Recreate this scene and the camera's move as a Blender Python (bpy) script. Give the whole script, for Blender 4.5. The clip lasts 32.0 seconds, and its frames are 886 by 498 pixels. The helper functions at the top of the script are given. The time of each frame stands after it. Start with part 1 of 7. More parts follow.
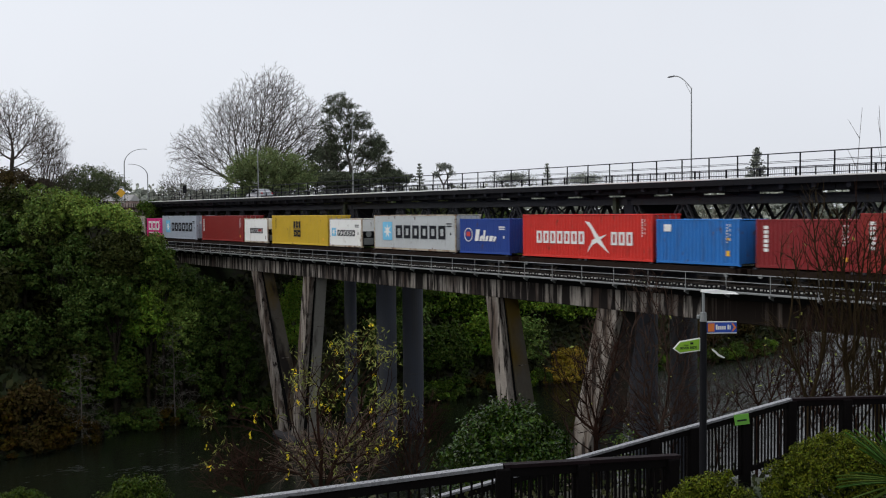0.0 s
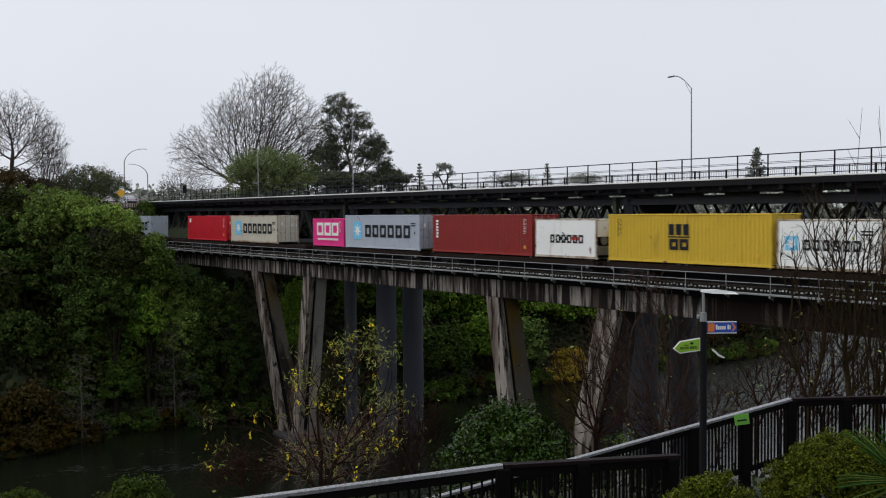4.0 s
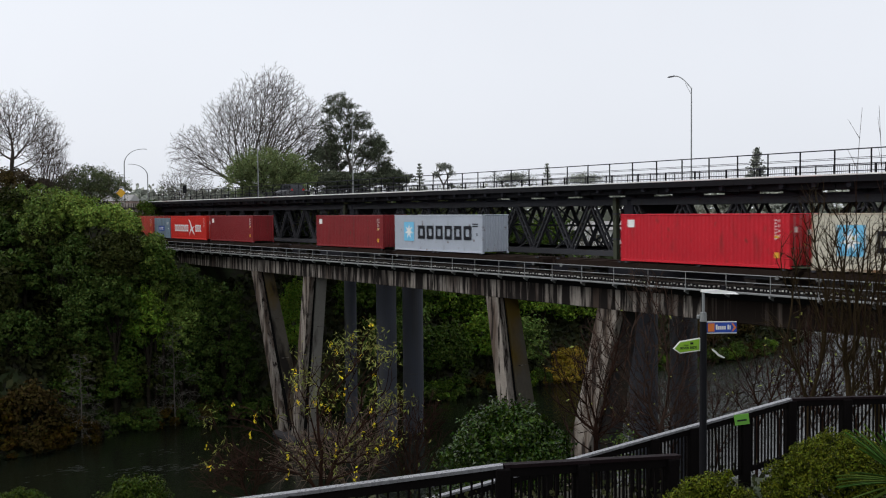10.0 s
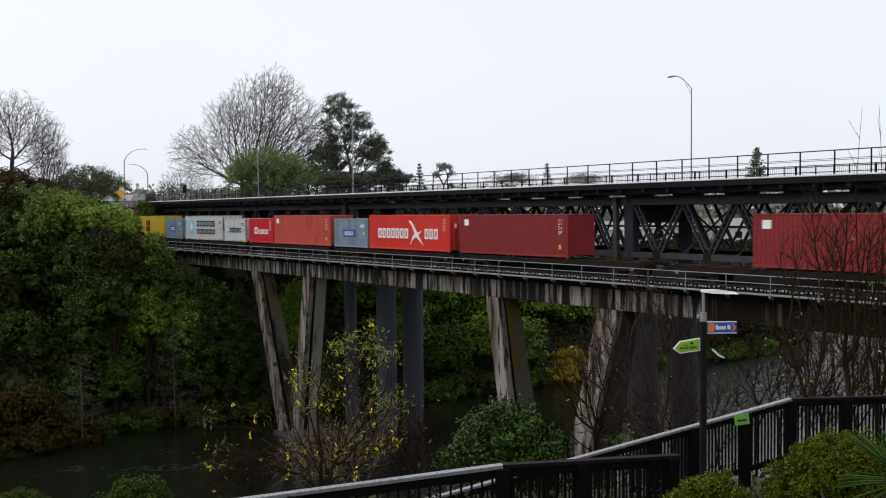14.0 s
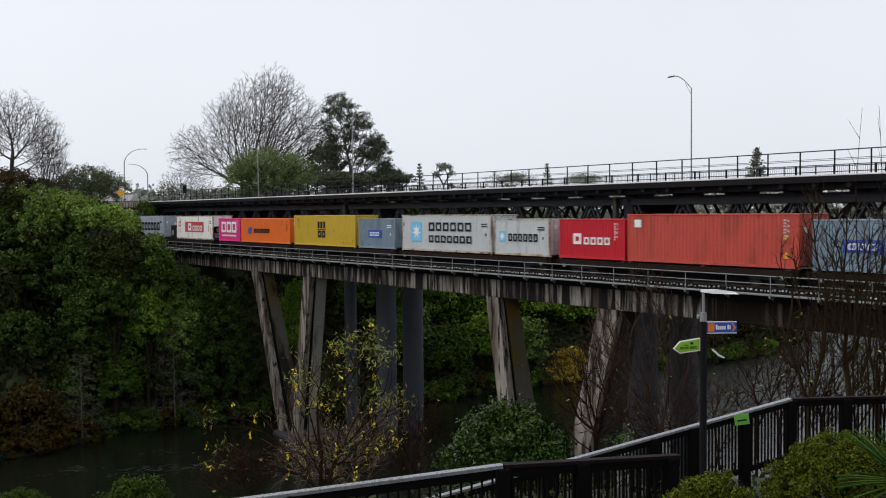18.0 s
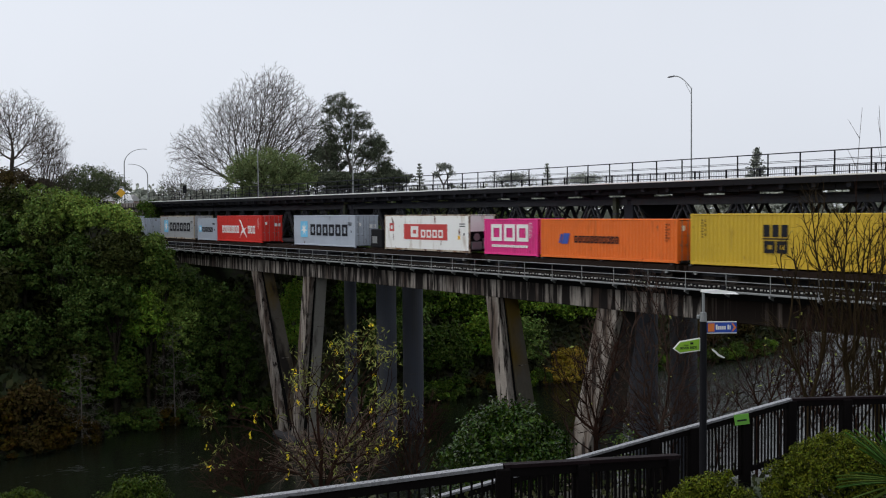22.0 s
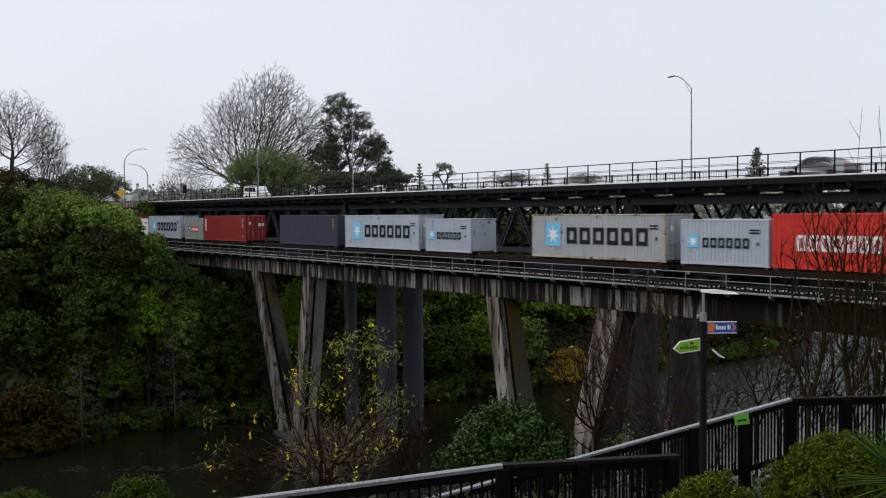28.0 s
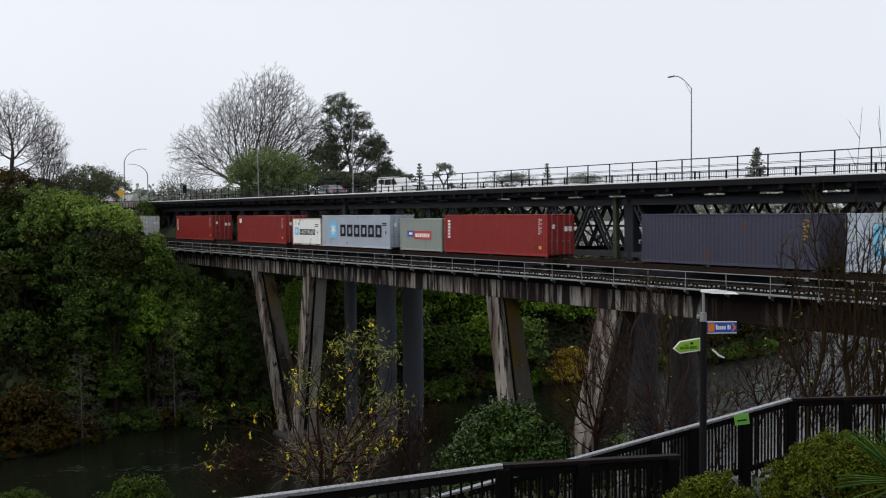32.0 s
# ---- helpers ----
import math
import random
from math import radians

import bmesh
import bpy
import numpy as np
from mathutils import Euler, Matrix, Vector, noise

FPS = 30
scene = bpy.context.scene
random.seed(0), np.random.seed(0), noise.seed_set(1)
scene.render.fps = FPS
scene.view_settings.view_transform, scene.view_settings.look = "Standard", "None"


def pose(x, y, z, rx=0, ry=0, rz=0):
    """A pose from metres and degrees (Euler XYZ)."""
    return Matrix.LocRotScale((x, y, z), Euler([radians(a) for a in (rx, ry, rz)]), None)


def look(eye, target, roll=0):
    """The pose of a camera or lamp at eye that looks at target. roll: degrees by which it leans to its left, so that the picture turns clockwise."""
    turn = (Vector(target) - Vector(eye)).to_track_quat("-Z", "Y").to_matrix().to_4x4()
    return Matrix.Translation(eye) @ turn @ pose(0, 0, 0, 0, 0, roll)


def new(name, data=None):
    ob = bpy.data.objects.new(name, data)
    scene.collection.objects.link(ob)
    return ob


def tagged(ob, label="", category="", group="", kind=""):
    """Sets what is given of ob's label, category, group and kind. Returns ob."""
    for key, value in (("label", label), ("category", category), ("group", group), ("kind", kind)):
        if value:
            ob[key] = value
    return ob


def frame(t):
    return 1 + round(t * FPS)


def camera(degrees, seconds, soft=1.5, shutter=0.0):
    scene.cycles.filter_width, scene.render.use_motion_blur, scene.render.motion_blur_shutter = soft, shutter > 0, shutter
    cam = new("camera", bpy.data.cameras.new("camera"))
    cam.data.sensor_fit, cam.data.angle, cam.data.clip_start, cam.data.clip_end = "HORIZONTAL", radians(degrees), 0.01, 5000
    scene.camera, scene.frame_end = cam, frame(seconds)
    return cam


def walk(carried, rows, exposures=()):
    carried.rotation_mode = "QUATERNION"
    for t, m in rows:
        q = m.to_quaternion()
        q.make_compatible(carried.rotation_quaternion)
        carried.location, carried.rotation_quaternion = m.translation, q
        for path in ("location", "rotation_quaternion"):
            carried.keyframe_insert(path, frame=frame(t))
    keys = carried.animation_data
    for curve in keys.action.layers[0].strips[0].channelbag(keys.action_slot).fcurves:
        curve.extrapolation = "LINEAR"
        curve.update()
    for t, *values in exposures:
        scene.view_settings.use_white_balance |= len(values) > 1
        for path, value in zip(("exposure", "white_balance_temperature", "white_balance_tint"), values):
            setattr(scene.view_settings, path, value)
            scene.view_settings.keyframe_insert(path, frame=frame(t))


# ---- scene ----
cam = camera(48.06, 32.0, soft=1.1, shutter=0.4)
EYE = Vector((0.0, 0.0, 22.5))
AIM = Vector((-0.82266, 0.56731, -0.03722))
walk(cam, [(0.0, look(EYE, EYE + AIM * 50, -0.46)), (32.0, look(EYE, EYE + AIM * 50, -0.46))],
     [(0.0, -0.02, 6500, 10), (2.0, -0.12, 6470, 10), (6.0, -0.1, 6430, 10), (9.0, 0.0, 6500, 10), (13.0, 0.15, 6520, 10), (17.0, 0.12, 6520, 10),
      (18.0, 0.05, 6500, 10), (21.0, 0.0, 6460, 10), (23.0, -0.1, 6330, 10), (25.0, -0.08, 6350, 10), (29.0, -0.03, 6430, 10), (32.0, 0.05, 6480, 10)])

# ---- world and sun: a bright overcast sky ----
world = bpy.data.worlds.new("overcast")
scene.world = world
world.use_nodes = True
wn = world.node_tree.nodes
wl = world.node_tree.links
sky = wn.new("ShaderNodeTexSky")
sky.sky_type = "NISHITA"
sky.sun_disc = False
sky.sun_elevation = radians(48)
sky.sun_rotation = radians(222)
sky.air_density = 1.0
sky.dust_density = 4.0
grey = wn.new("ShaderNodeHueSaturation")
grey.inputs["Saturation"].default_value = 0.22
cloud = wn.new("ShaderNodeMix")
cloud.data_type = "RGBA"
cloud.inputs["Factor"].default_value = 0.75
cloud.inputs["B"].default_value = (9.1, 9.5, 10.3, 1)
wl.new(sky.outputs[0], grey.inputs["Color"])
wl.new(grey.outputs[0], cloud.inputs["A"])
back = wn["Background"]
back.inputs[1].default_value = 0.104
# faint unevenness of the cloud cover
drift = wn.new("ShaderNodeTexNoise")
drift.inputs["Scale"].default_value = 2.2
drift.inputs["Detail"].default_value = 4
wl.new(wn.new("ShaderNodeTexCoord").outputs["Generated"], drift.inputs["Vector"])
level = wn.new("ShaderNodeMapRange")
level.inputs[3].default_value, level.inputs[4].default_value = 0.93, 1.07
wl.new(drift.outputs["Fac"], level.inputs[0])
veil = wn.new("ShaderNodeHueSaturation")
wl.new(level.outputs[0], veil.inputs["Value"])
wl.new(cloud.outputs["Result"], veil.inputs["Color"])
wl.new(veil.outputs[0], back.inputs[0])
sun = new("sun", bpy.data.lights.new("sun", "SUN"))
sun.data.energy = 0.95
sun.data.angle = radians(40)
sun.data.color = (1.0, 0.97, 0.93)
sun.matrix_world = look((-170, -80, 120), (-60, 40, 10))

# ---- plan, in metres ----
WATER = 0.0
TRACK_Y = 45.13          # centre of the track
RAIL_Z = 18.34           # top of the rails
BOX_Z = 19.39            # floor of the containers
SIDE_Y = 43.91           # near side of the containers
ROAD_Y0, ROAD_Y1 = 49.0, 61.0


def smooth(a, b, v):
    k = min(1.0, max(0.0, (v - a) / (b - a)))
    return k * k * (3 - 2 * k)


def far_line(y):
    """x of the far waterline."""
    d = max(0.0, y - 122.0)
    return -98.0 - 0.012 * d * d / (1 + 0.006 * d) - 5.6 * smooth(19, 31, y) * (1 - smooth(36, 64, y))


HOUSES = ((-131.0, 109.0, 10.0, 42, 16.3), (-126.0, 119.0, 9.0, 48, 16.3), (-122.0, 129.0, 10.0, 52, 16.5), (-118.0, 140.0, 11.0, 50, 16.6))


def near_line(y):
    """x of the near waterline."""
    d = max(0.0, y - 40.0)
    return -38.0 - (0.002 * d * d if d < 200 else 80.0 + 0.8 * (d - 200))


def ground_z(x, y):
    xf = far_line(y)
    xn = near_line(y)
    if x < xf:
        z = min(23.9 - 18.5 * smooth(92, 112, y) * (1 - smooth(70, 150, xf - x)), (xf - x) * 0.95)
        for hx, hy, hw, ht, hz in HOUSES:
            z = max(z, hz * (1 - smooth(6, 15, math.hypot(x - hx, y - hy))))
        z = z + 1.2 * noise.noise((x * 0.06, y * 0.06, 3.0)) * smooth(0, 8, xf - x) * (1 if z < 23 else 0.2)
        if x < -112 and abs(y - 45) < 9:
            z = min(z, 17.7 + max(0.0, abs(y - 45) - 3.4) * 1.1)
        return z
    # bank added across the channel so the water reflects dark growth
    if x < xn and y > 232:
        return -2.2 + 8.2 * smooth(232, 244, y) + 17.0 * smooth(260, 340, y)
    if x < xn:
        return -2.2 * min(1.0, min(x - xf, xn - x) / 5.0)
    d = -0.823 * x + 0.567 * y
    high = 20.9 - 0.2 * min(14.0, max(0.0, d - 0.5)) - 0.6 * max(0.0, d - 16.6)
    high = high + (22.6 - high) * smooth(55, 78, y)
    z = min(high, (x - xn) * 0.7)
    return z + 0.25 * noise.noise((x * 0.2, y * 0.2, 0.0))


# ---- materials ----
def tree_of(name):
    m = bpy.data.materials.new(name)
    m.use_nodes = True
    return m, m.node_tree.nodes, m.node_tree.links, m.node_tree.nodes["Principled BSDF"]


def mat(name, col, rough=0.6, metal=0.0, blotch=(0.6, 0.35), grain=(14.0, 0.2), bump=0.15, island=0.0, thing=0.0,
        stain=None, spread=(1, 1, 1), spec=0.4, warm=0.0):
    """A surface with two scales of variation; stain: (colour, scale, from, to, stretch) of marks over it."""
    m, n, l, p = tree_of(name)
    co = n.new("ShaderNodeTexCoord")
    mp = n.new("ShaderNodeMapping")
    mp.inputs["Scale"].default_value = spread
    l.new(co.outputs["Object"], mp.inputs[0])
    rnd = n.new("ShaderNodeObjectInfo")
    off = n.new("ShaderNodeVectorMath")
    off.operation = "SCALE"
    off.inputs[0].default_value = (37.0, 19.0, 53.0)
    l.new(rnd.outputs["Random"], off.inputs["Scale"])
    add = n.new("ShaderNodeVectorMath")
    l.new(mp.outputs[0], add.inputs[0])
    l.new(off.outputs[0], add.inputs[1])

    def noise_fac(scale, detail):
        t = n.new("ShaderNodeTexNoise")
        t.inputs["Scale"].default_value = scale
        t.inputs["Detail"].default_value = detail
        t.inputs["Roughness"].default_value = 0.65
        l.new(add.outputs[0], t.inputs["Vector"])
        return t.outputs["Fac"]

    def math_node(op, a, b):
        q = n.new("ShaderNodeMath")
        q.operation = op
        for i, v in enumerate((a, b)):
            if isinstance(v, (int, float)):
                q.inputs[i].default_value = v
            else:
                l.new(v, q.inputs[i])
        return q.outputs[0]

    big, small = noise_fac(blotch[0], 5), noise_fac(grain[0], 3)
    val = math_node("ADD", 1.0 - blotch[1] * 0.5 - grain[1] * 0.5, math_node("ADD", math_node("MULTIPLY", big, blotch[1]), math_node("MULTIPLY", small, grain[1])))
    if island:
        g = n.new("ShaderNodeNewGeometry")
        val = math_node("MULTIPLY", val, math_node("ADD", 1.0 - island * 0.5, math_node("MULTIPLY", g.outputs["Random Per Island"], island)))
    if thing:
        val = math_node("MULTIPLY", val, math_node("ADD", 1.0 - thing * 0.5, math_node("MULTIPLY", rnd.outputs["Random"], thing)))
    hsv = n.new("ShaderNodeHueSaturation")
    hsv.inputs["Color"].default_value = (*col, 1)
    l.new(val, hsv.inputs["Value"])
    if warm and island:
        l.new(math_node("ADD", 0.5 - warm * 0.5, math_node("MULTIPLY", math_node("FRACT", math_node("MULTIPLY", g.outputs["Random Per Island"], 7.31), 0), warm)), hsv.inputs["Hue"])
    out = hsv.outputs[0]
    for c2, sc, lo, hi, stretch in (stain if isinstance(stain, list) else [stain] if stain else []):
        mp2 = n.new("ShaderNodeMapping")
        mp2.inputs["Scale"].default_value = stretch
        l.new(co.outputs["Object"], mp2.inputs[0])
        ad2 = n.new("ShaderNodeVectorMath")
        l.new(mp2.outputs[0], ad2.inputs[0])
        l.new(off.outputs[0], ad2.inputs[1])
        t = n.new("ShaderNodeTexNoise")
        t.inputs["Scale"].default_value = sc
        t.inputs["Detail"].default_value = 4
        l.new(ad2.outputs[0], t.inputs["Vector"])
        r = n.new("ShaderNodeMapRange")
        r.inputs[1].default_value, r.inputs[2].default_value = lo, hi
        l.new(t.outputs["Fac"], r.inputs[0])
        mx = n.new("ShaderNodeMix")
        mx.data_type = "RGBA"
        l.new(r.outputs[0], mx.inputs["Factor"])
        l.new(out, mx.inputs["A"])
        mx.inputs["B"].default_value = (*c2, 1)
        out = mx.outputs["Result"]
    l.new(out, p.inputs["Base Color"])
    p.inputs["Metallic"].default_value = metal
    p.inputs["Specular IOR Level"].default_value = spec
    l.new(math_node("ADD", rough - 0.1, math_node("MULTIPLY", small, 0.2)), p.inputs["Roughness"])
    if bump:
        b = n.new("ShaderNodeBump")
        b.inputs["Strength"].default_value = bump
        b.inputs["Distance"].default_value = 0.02
        l.new(small, b.inputs["Height"])
        l.new(b.outputs[0], p.inputs["Normal"])
    return m


def leaf_mat(name, col, island=0.9, rough=0.5, warm=0.06, gloss=0.05):
    m = mat(name, col, rough, 0, (0.25, 0.7), (3.0, 0.3), 0, island, 0.3, warm=warm, spec=gloss)
    return m


PAINT = {}


def paint(key, col, dirt=0.62):
    PAINT[key] = mat("paint_" + key, col, 0.45, 0, (0.5, 0.3), (9, 0.16), 0.05, thing=0.12, spec=0.35,
                     stain=[((col[0] * 0.3 + 0.03, col[1] * 0.3 + 0.018, col[2] * 0.3 + 0.01), 1.1, dirt, 0.86, (1.6, 1.6, 0.35)), ((0.10, 0.042, 0.02), 2.6, 0.66, 0.74, (1.0, 1.0, 0.45))])


for key, col in dict(red=(0.42, 0.018, 0.022), maroon=(0.225, 0.014, 0.017), brick=(0.26, 0.020, 0.016), scarlet=(0.62, 0.028, 0.018),
                     crimson=(0.55, 0.008, 0.022), tan=(0.50, 0.068, 0.047), orange=(0.78, 0.16, 0.018), yellow=(0.60, 0.40, 0.028),
                     pink=(0.75, 0.035, 0.24), blue=(0.018, 0.165, 0.50), navy=(0.015, 0.055, 0.28), purple=(0.043, 0.044, 0.072),
                     grey=(0.42, 0.46, 0.52), cream=(0.62, 0.58, 0.47), white=(0.80, 0.80, 0.78), silver=(0.55, 0.57, 0.57), steel=(0.40, 0.41, 0.42),
                     slate=(0.20, 0.27, 0.33), olive=(0.30, 0.33, 0.29)).items():
    paint(key, col, 0.5 if key in ("blue", "slate", "tan") else 0.62)
PAINT["white"] = mat("paint_white", (0.82, 0.82, 0.79), 0.45, 0, (0.4, 0.2), (8, 0.1), 0.03, stain=[((0.3, 0.2, 0.1), 1.3, 0.6, 0.85, (1.2, 1.2, 0.3)), ((0.14, 0.06, 0.03), 2.4, 0.65, 0.73, (1, 1, 0.4))])
WORN = mat("rust_worn_pale_paint", (0.46, 0.40, 0.31), 0.6, 0, (0.8, 0.4), (9, 0.3), 0.1, thing=0.2, spec=0.2, stain=[((0.20, 0.10, 0.045), 0.9, 0.48, 0.66, (1, 1, 0.8)), ((0.07, 0.03, 0.018), 2.2, 0.56, 0.68, (1, 1, 1))])
INK = mat("dark_lettering_paint", (0.012, 0.013, 0.018), 0.6, spec=0.12)
CHALK = mat("white_lettering_paint", (0.8, 0.79, 0.76), 0.5, 0, (1, 0.2))
SLEEPER = mat("oily_dark_sleeper", (0.04, 0.033, 0.028), 0.9, 0, (1, 0.5), spec=0.03)
SKYBLUE = mat("light_blue_paint", (0.16, 0.50, 0.74), 0.5)
CODE = mat("yellow_lettering_paint", (0.75, 0.42, 0.03), 0.5)
LOGORED = mat("red_panel_paint", (0.5, 0.04, 0.035), 0.5)
LOGOBLUE = mat("blue_panel_paint", (0.025, 0.07, 0.33), 0.5)
GALV = mat("galvanised_steel", (0.26, 0.27, 0.27), 0.5, 0.55, (0.5, 0.3), (12, 0.2))
RUSTY = mat("rusty_wagon_steel", (0.022, 0.015, 0.012), 0.9, 0.0, (1.2, 0.7), (16, 0.4), 0.4, spec=0.04)
# next three: veiling haze put in as slightly lifted, bluish blacks
IRON = mat("dark_bridge_steel", (0.052, 0.053, 0.060), 0.75, 0.0, (0.7, 0.5), (9, 0.4), 0.25, spec=0.12, stain=((0.06, 0.045, 0.02), 1.4, 0.62, 0.8, (1, 1, 0.5)))
BLACK = mat("black_steel_paint", (0.011, 0.011, 0.013), 0.6, 0, (2, 0.4), (20, 0.3), spec=0.06)
DARKPLATE = mat("haze_lifted_black_plate", (0.033, 0.034, 0.042), 0.85, 0, (0.6, 0.6), (7, 0.4), 0.3, spec=0.06)
RAILSTEEL = mat("rail_steel", (0.035, 0.027, 0.022), 0.6, 0.0, spec=0.2)
CONC = mat("weathered_concrete", (0.27, 0.24, 0.215), 0.85, 0, (0.35, 0.6), (5, 0.4), 0.5, spec=0.15, stain=((0.03, 0.024, 0.02), 1.0, 0.38, 0.60, (1.4, 1.4, 0.16)))
LEGRIB = mat("brown_streaked_concrete_rib", (0.26, 0.23, 0.20), 0.9, 0, (1.1, 0.9), (9, 0.8), 0.6, spec=0.1, stain=[((0.10, 0.075, 0.06), 0.9, 0.42, 0.60, (1.5, 1.5, 0.2)), ((0.025, 0.020, 0.017), 2.2, 0.52, 0.62, (1.6, 1.6, 0.22))])
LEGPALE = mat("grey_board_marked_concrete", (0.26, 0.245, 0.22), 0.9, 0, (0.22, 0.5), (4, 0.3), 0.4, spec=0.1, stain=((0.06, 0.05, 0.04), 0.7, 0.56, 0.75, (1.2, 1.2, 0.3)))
# near-black with browner streaks, for one leg's slab and the footings
LEGBLACK = mat("near_black_concrete", (0.05, 0.048, 0.05), 0.9, 0, (0.4, 0.6), (4, 0.4), 0.4, spec=0.08, stain=((0.085, 0.07, 0.055), 0.8, 0.52, 0.68, (1.4, 1.4, 0.15)))
# moss and streaks; the deck's shade on inner faces is in the base
LEGDARK = mat("mossy_concrete_with_shade", (0.11, 0.097, 0.078), 0.9, 0, (0.3, 0.6), (4, 0.5), 0.4, spec=0.1, stain=[((0.13, 0.085, 0.02), 0.30, 0.50, 0.68, (1, 1, 0.6)), ((0.025, 0.021, 0.018), 0.6, 0.52, 0.66, (1, 1, 0.25))])
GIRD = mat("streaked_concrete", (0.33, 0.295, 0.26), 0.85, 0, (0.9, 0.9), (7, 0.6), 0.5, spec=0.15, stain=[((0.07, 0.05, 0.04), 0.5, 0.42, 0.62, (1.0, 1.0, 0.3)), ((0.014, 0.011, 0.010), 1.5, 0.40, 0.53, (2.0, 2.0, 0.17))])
GIRDSHADE = mat("shade_dark_streaked_concrete", (0.11, 0.088, 0.074), 0.85, 0, (0.5, 0.5), (5, 0.3), 0.5, spec=0.08, stain=((0.014, 0.010, 0.008), 1.35, 0.24, 0.46, (2.2, 2.2, 0.14)))
PALE = mat("pale_concrete_kerb", (0.72, 0.72, 0.70), 0.8, 0, (0.5, 0.5), (6, 0.3), 0.3)
CLIP = mat("weathered_pale_clips", (0.40, 0.39, 0.36), 0.8, 0, (0.5, 0.6), (6, 0.4), 0.3, island=0.8)
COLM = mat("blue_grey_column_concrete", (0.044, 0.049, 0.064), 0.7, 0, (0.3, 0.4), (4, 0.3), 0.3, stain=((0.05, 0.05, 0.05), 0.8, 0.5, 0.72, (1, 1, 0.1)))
ASPH = mat("asphalt", (0.05, 0.05, 0.05), 0.85, 0, (0.5, 0.3), (40, 0.4), 0.4, spec=0.15)
GRATESHADE = mat("dark_grating_and_shade", (0.012, 0.012, 0.012), 0.95, 0, (1, 0.5), (12, 0.5), 0.4, spec=0.0)
MOSSY = mat("mossy_green_grey_post", (0.045, 0.052, 0.030), 0.8, 0, (1.0, 0.5), (12, 0.4), 0.3)
SOIL = mat("damp_bank_soil", (0.022, 0.020, 0.012), 0.9, 0, (0.3, 0.7), (4, 0.5), 0.8, stain=((0.030, 0.045, 0.014), 0.5, 0.42, 0.58, (1, 1, 1)))
STONE = mat("ballast_stone", (0.020, 0.016, 0.013), 0.95, 0, (2, 0.5), (18, 0.6), 0.8, spec=0.02)
FENCE = mat("dark_stained_timber", (0.006, 0.005, 0.005), 0.85, 0, (2, 0.5), (30, 0.4), 0.3, spec=0.03)
# wet cap twice: sky reflection put into the pale colour, left out below
CAPSHEEN = mat("sky_sheen_timber_cap", (0.17, 0.17, 0.18), 0.28, 0, (1.4, 0.4), (24, 0.4), 0.2, spec=0.6)
CAPDARK = mat("wet_dark_timber_cap", (0.012, 0.007, 0.008), 0.65, 0, (1.4, 0.6), (24, 0.4), 0.3, spec=0.07)
BARK = mat("grey_brown_bark", (0.085, 0.068, 0.052), 0.9, 0, (1.5, 0.6), (18, 0.5), 0.5)
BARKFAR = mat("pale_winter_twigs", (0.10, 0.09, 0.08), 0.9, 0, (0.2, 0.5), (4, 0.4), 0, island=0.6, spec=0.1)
# far garden trees' twigs, with distance haze put into the grey
BARKHAZE = mat("haze_grey_olive_twigs", (0.17, 0.16, 0.12), 0.9, 0, (0.2, 0.5), (4, 0.4), 0, island=0.6, spec=0.1)
BARKDARK = mat("dark_wet_bark", (0.022, 0.018, 0.013), 0.9, 0, (1.5, 0.6), (18, 0.5), 0.4, spec=0.1)
BARKBROWN = mat("brown_winter_twigs", (0.062, 0.050, 0.040), 0.9, 0, (0.2, 0.5), (4, 0.4), 0, island=0.6, spec=0.1)
BARKPALE = mat("pale_grey_bark", (0.105, 0.095, 0.08), 0.9, 0, (0.6, 0.5), (6, 0.4), 0)
TWIG = mat("reddish_winter_twigs", (0.026, 0.013, 0.009), 0.9, 0, (1.0, 0.6), (10, 0.4), 0, island=0.9, spec=0.04)
LEAFDARK = leaf_mat("dark_evergreen_leaves", (0.040, 0.066, 0.013))
LITTER = leaf_mat("dark_ivy_and_litter", (0.030, 0.034, 0.013))
LEAFMID = leaf_mat("mid_green_leaves", (0.057, 0.096, 0.015))
LEAFLIT = leaf_mat("light_green_leaves", (0.19, 0.27, 0.05))
LEAFFRESH = leaf_mat("fresh_green_leaves", (0.12, 0.205, 0.022))
LEAFOLIVE = leaf_mat("olive_brown_leaves", (0.050, 0.036, 0.010))
LEAFPLUM = leaf_mat("dull_purple_brown_leaves", (0.031, 0.038, 0.009))
LEAFRUST = leaf_mat("rust_brown_scrub", (0.046, 0.030, 0.004))
# pale because distance haze is put into the far trees' leaf colour
LEAFHAZE = leaf_mat("haze_pale_green_leaves", (0.27, 0.285, 0.24))
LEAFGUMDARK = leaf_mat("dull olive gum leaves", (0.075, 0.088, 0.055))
LEAFDULL = leaf_mat("dull_brownish_green_leaves", (0.078, 0.098, 0.042))
LEAFBROWN = leaf_mat("faded_brown_leaves", (0.080, 0.062, 0.036))
LEAFBOX = leaf_mat("yellow_green_shrub_leaves", (0.068, 0.083, 0.006), island=2.0, rough=0.5)
LEAFSLOPE = leaf_mat("yellowish_shrub_leaves", (0.036, 0.058, 0.006))
LEAFROUND = leaf_mat("soft_green_leaves", (0.17, 0.215, 0.085))
LEAFPARK = leaf_mat("park_green_leaves", (0.10, 0.155, 0.034))
LEAFHILL = leaf_mat("hillside_green_leaves", (0.098, 0.145, 0.029))
LEAFCAM = leaf_mat("glossy_dark_shrub_leaves", (0.026, 0.052, 0.005), island=1.4, rough=0.26, gloss=0.17)
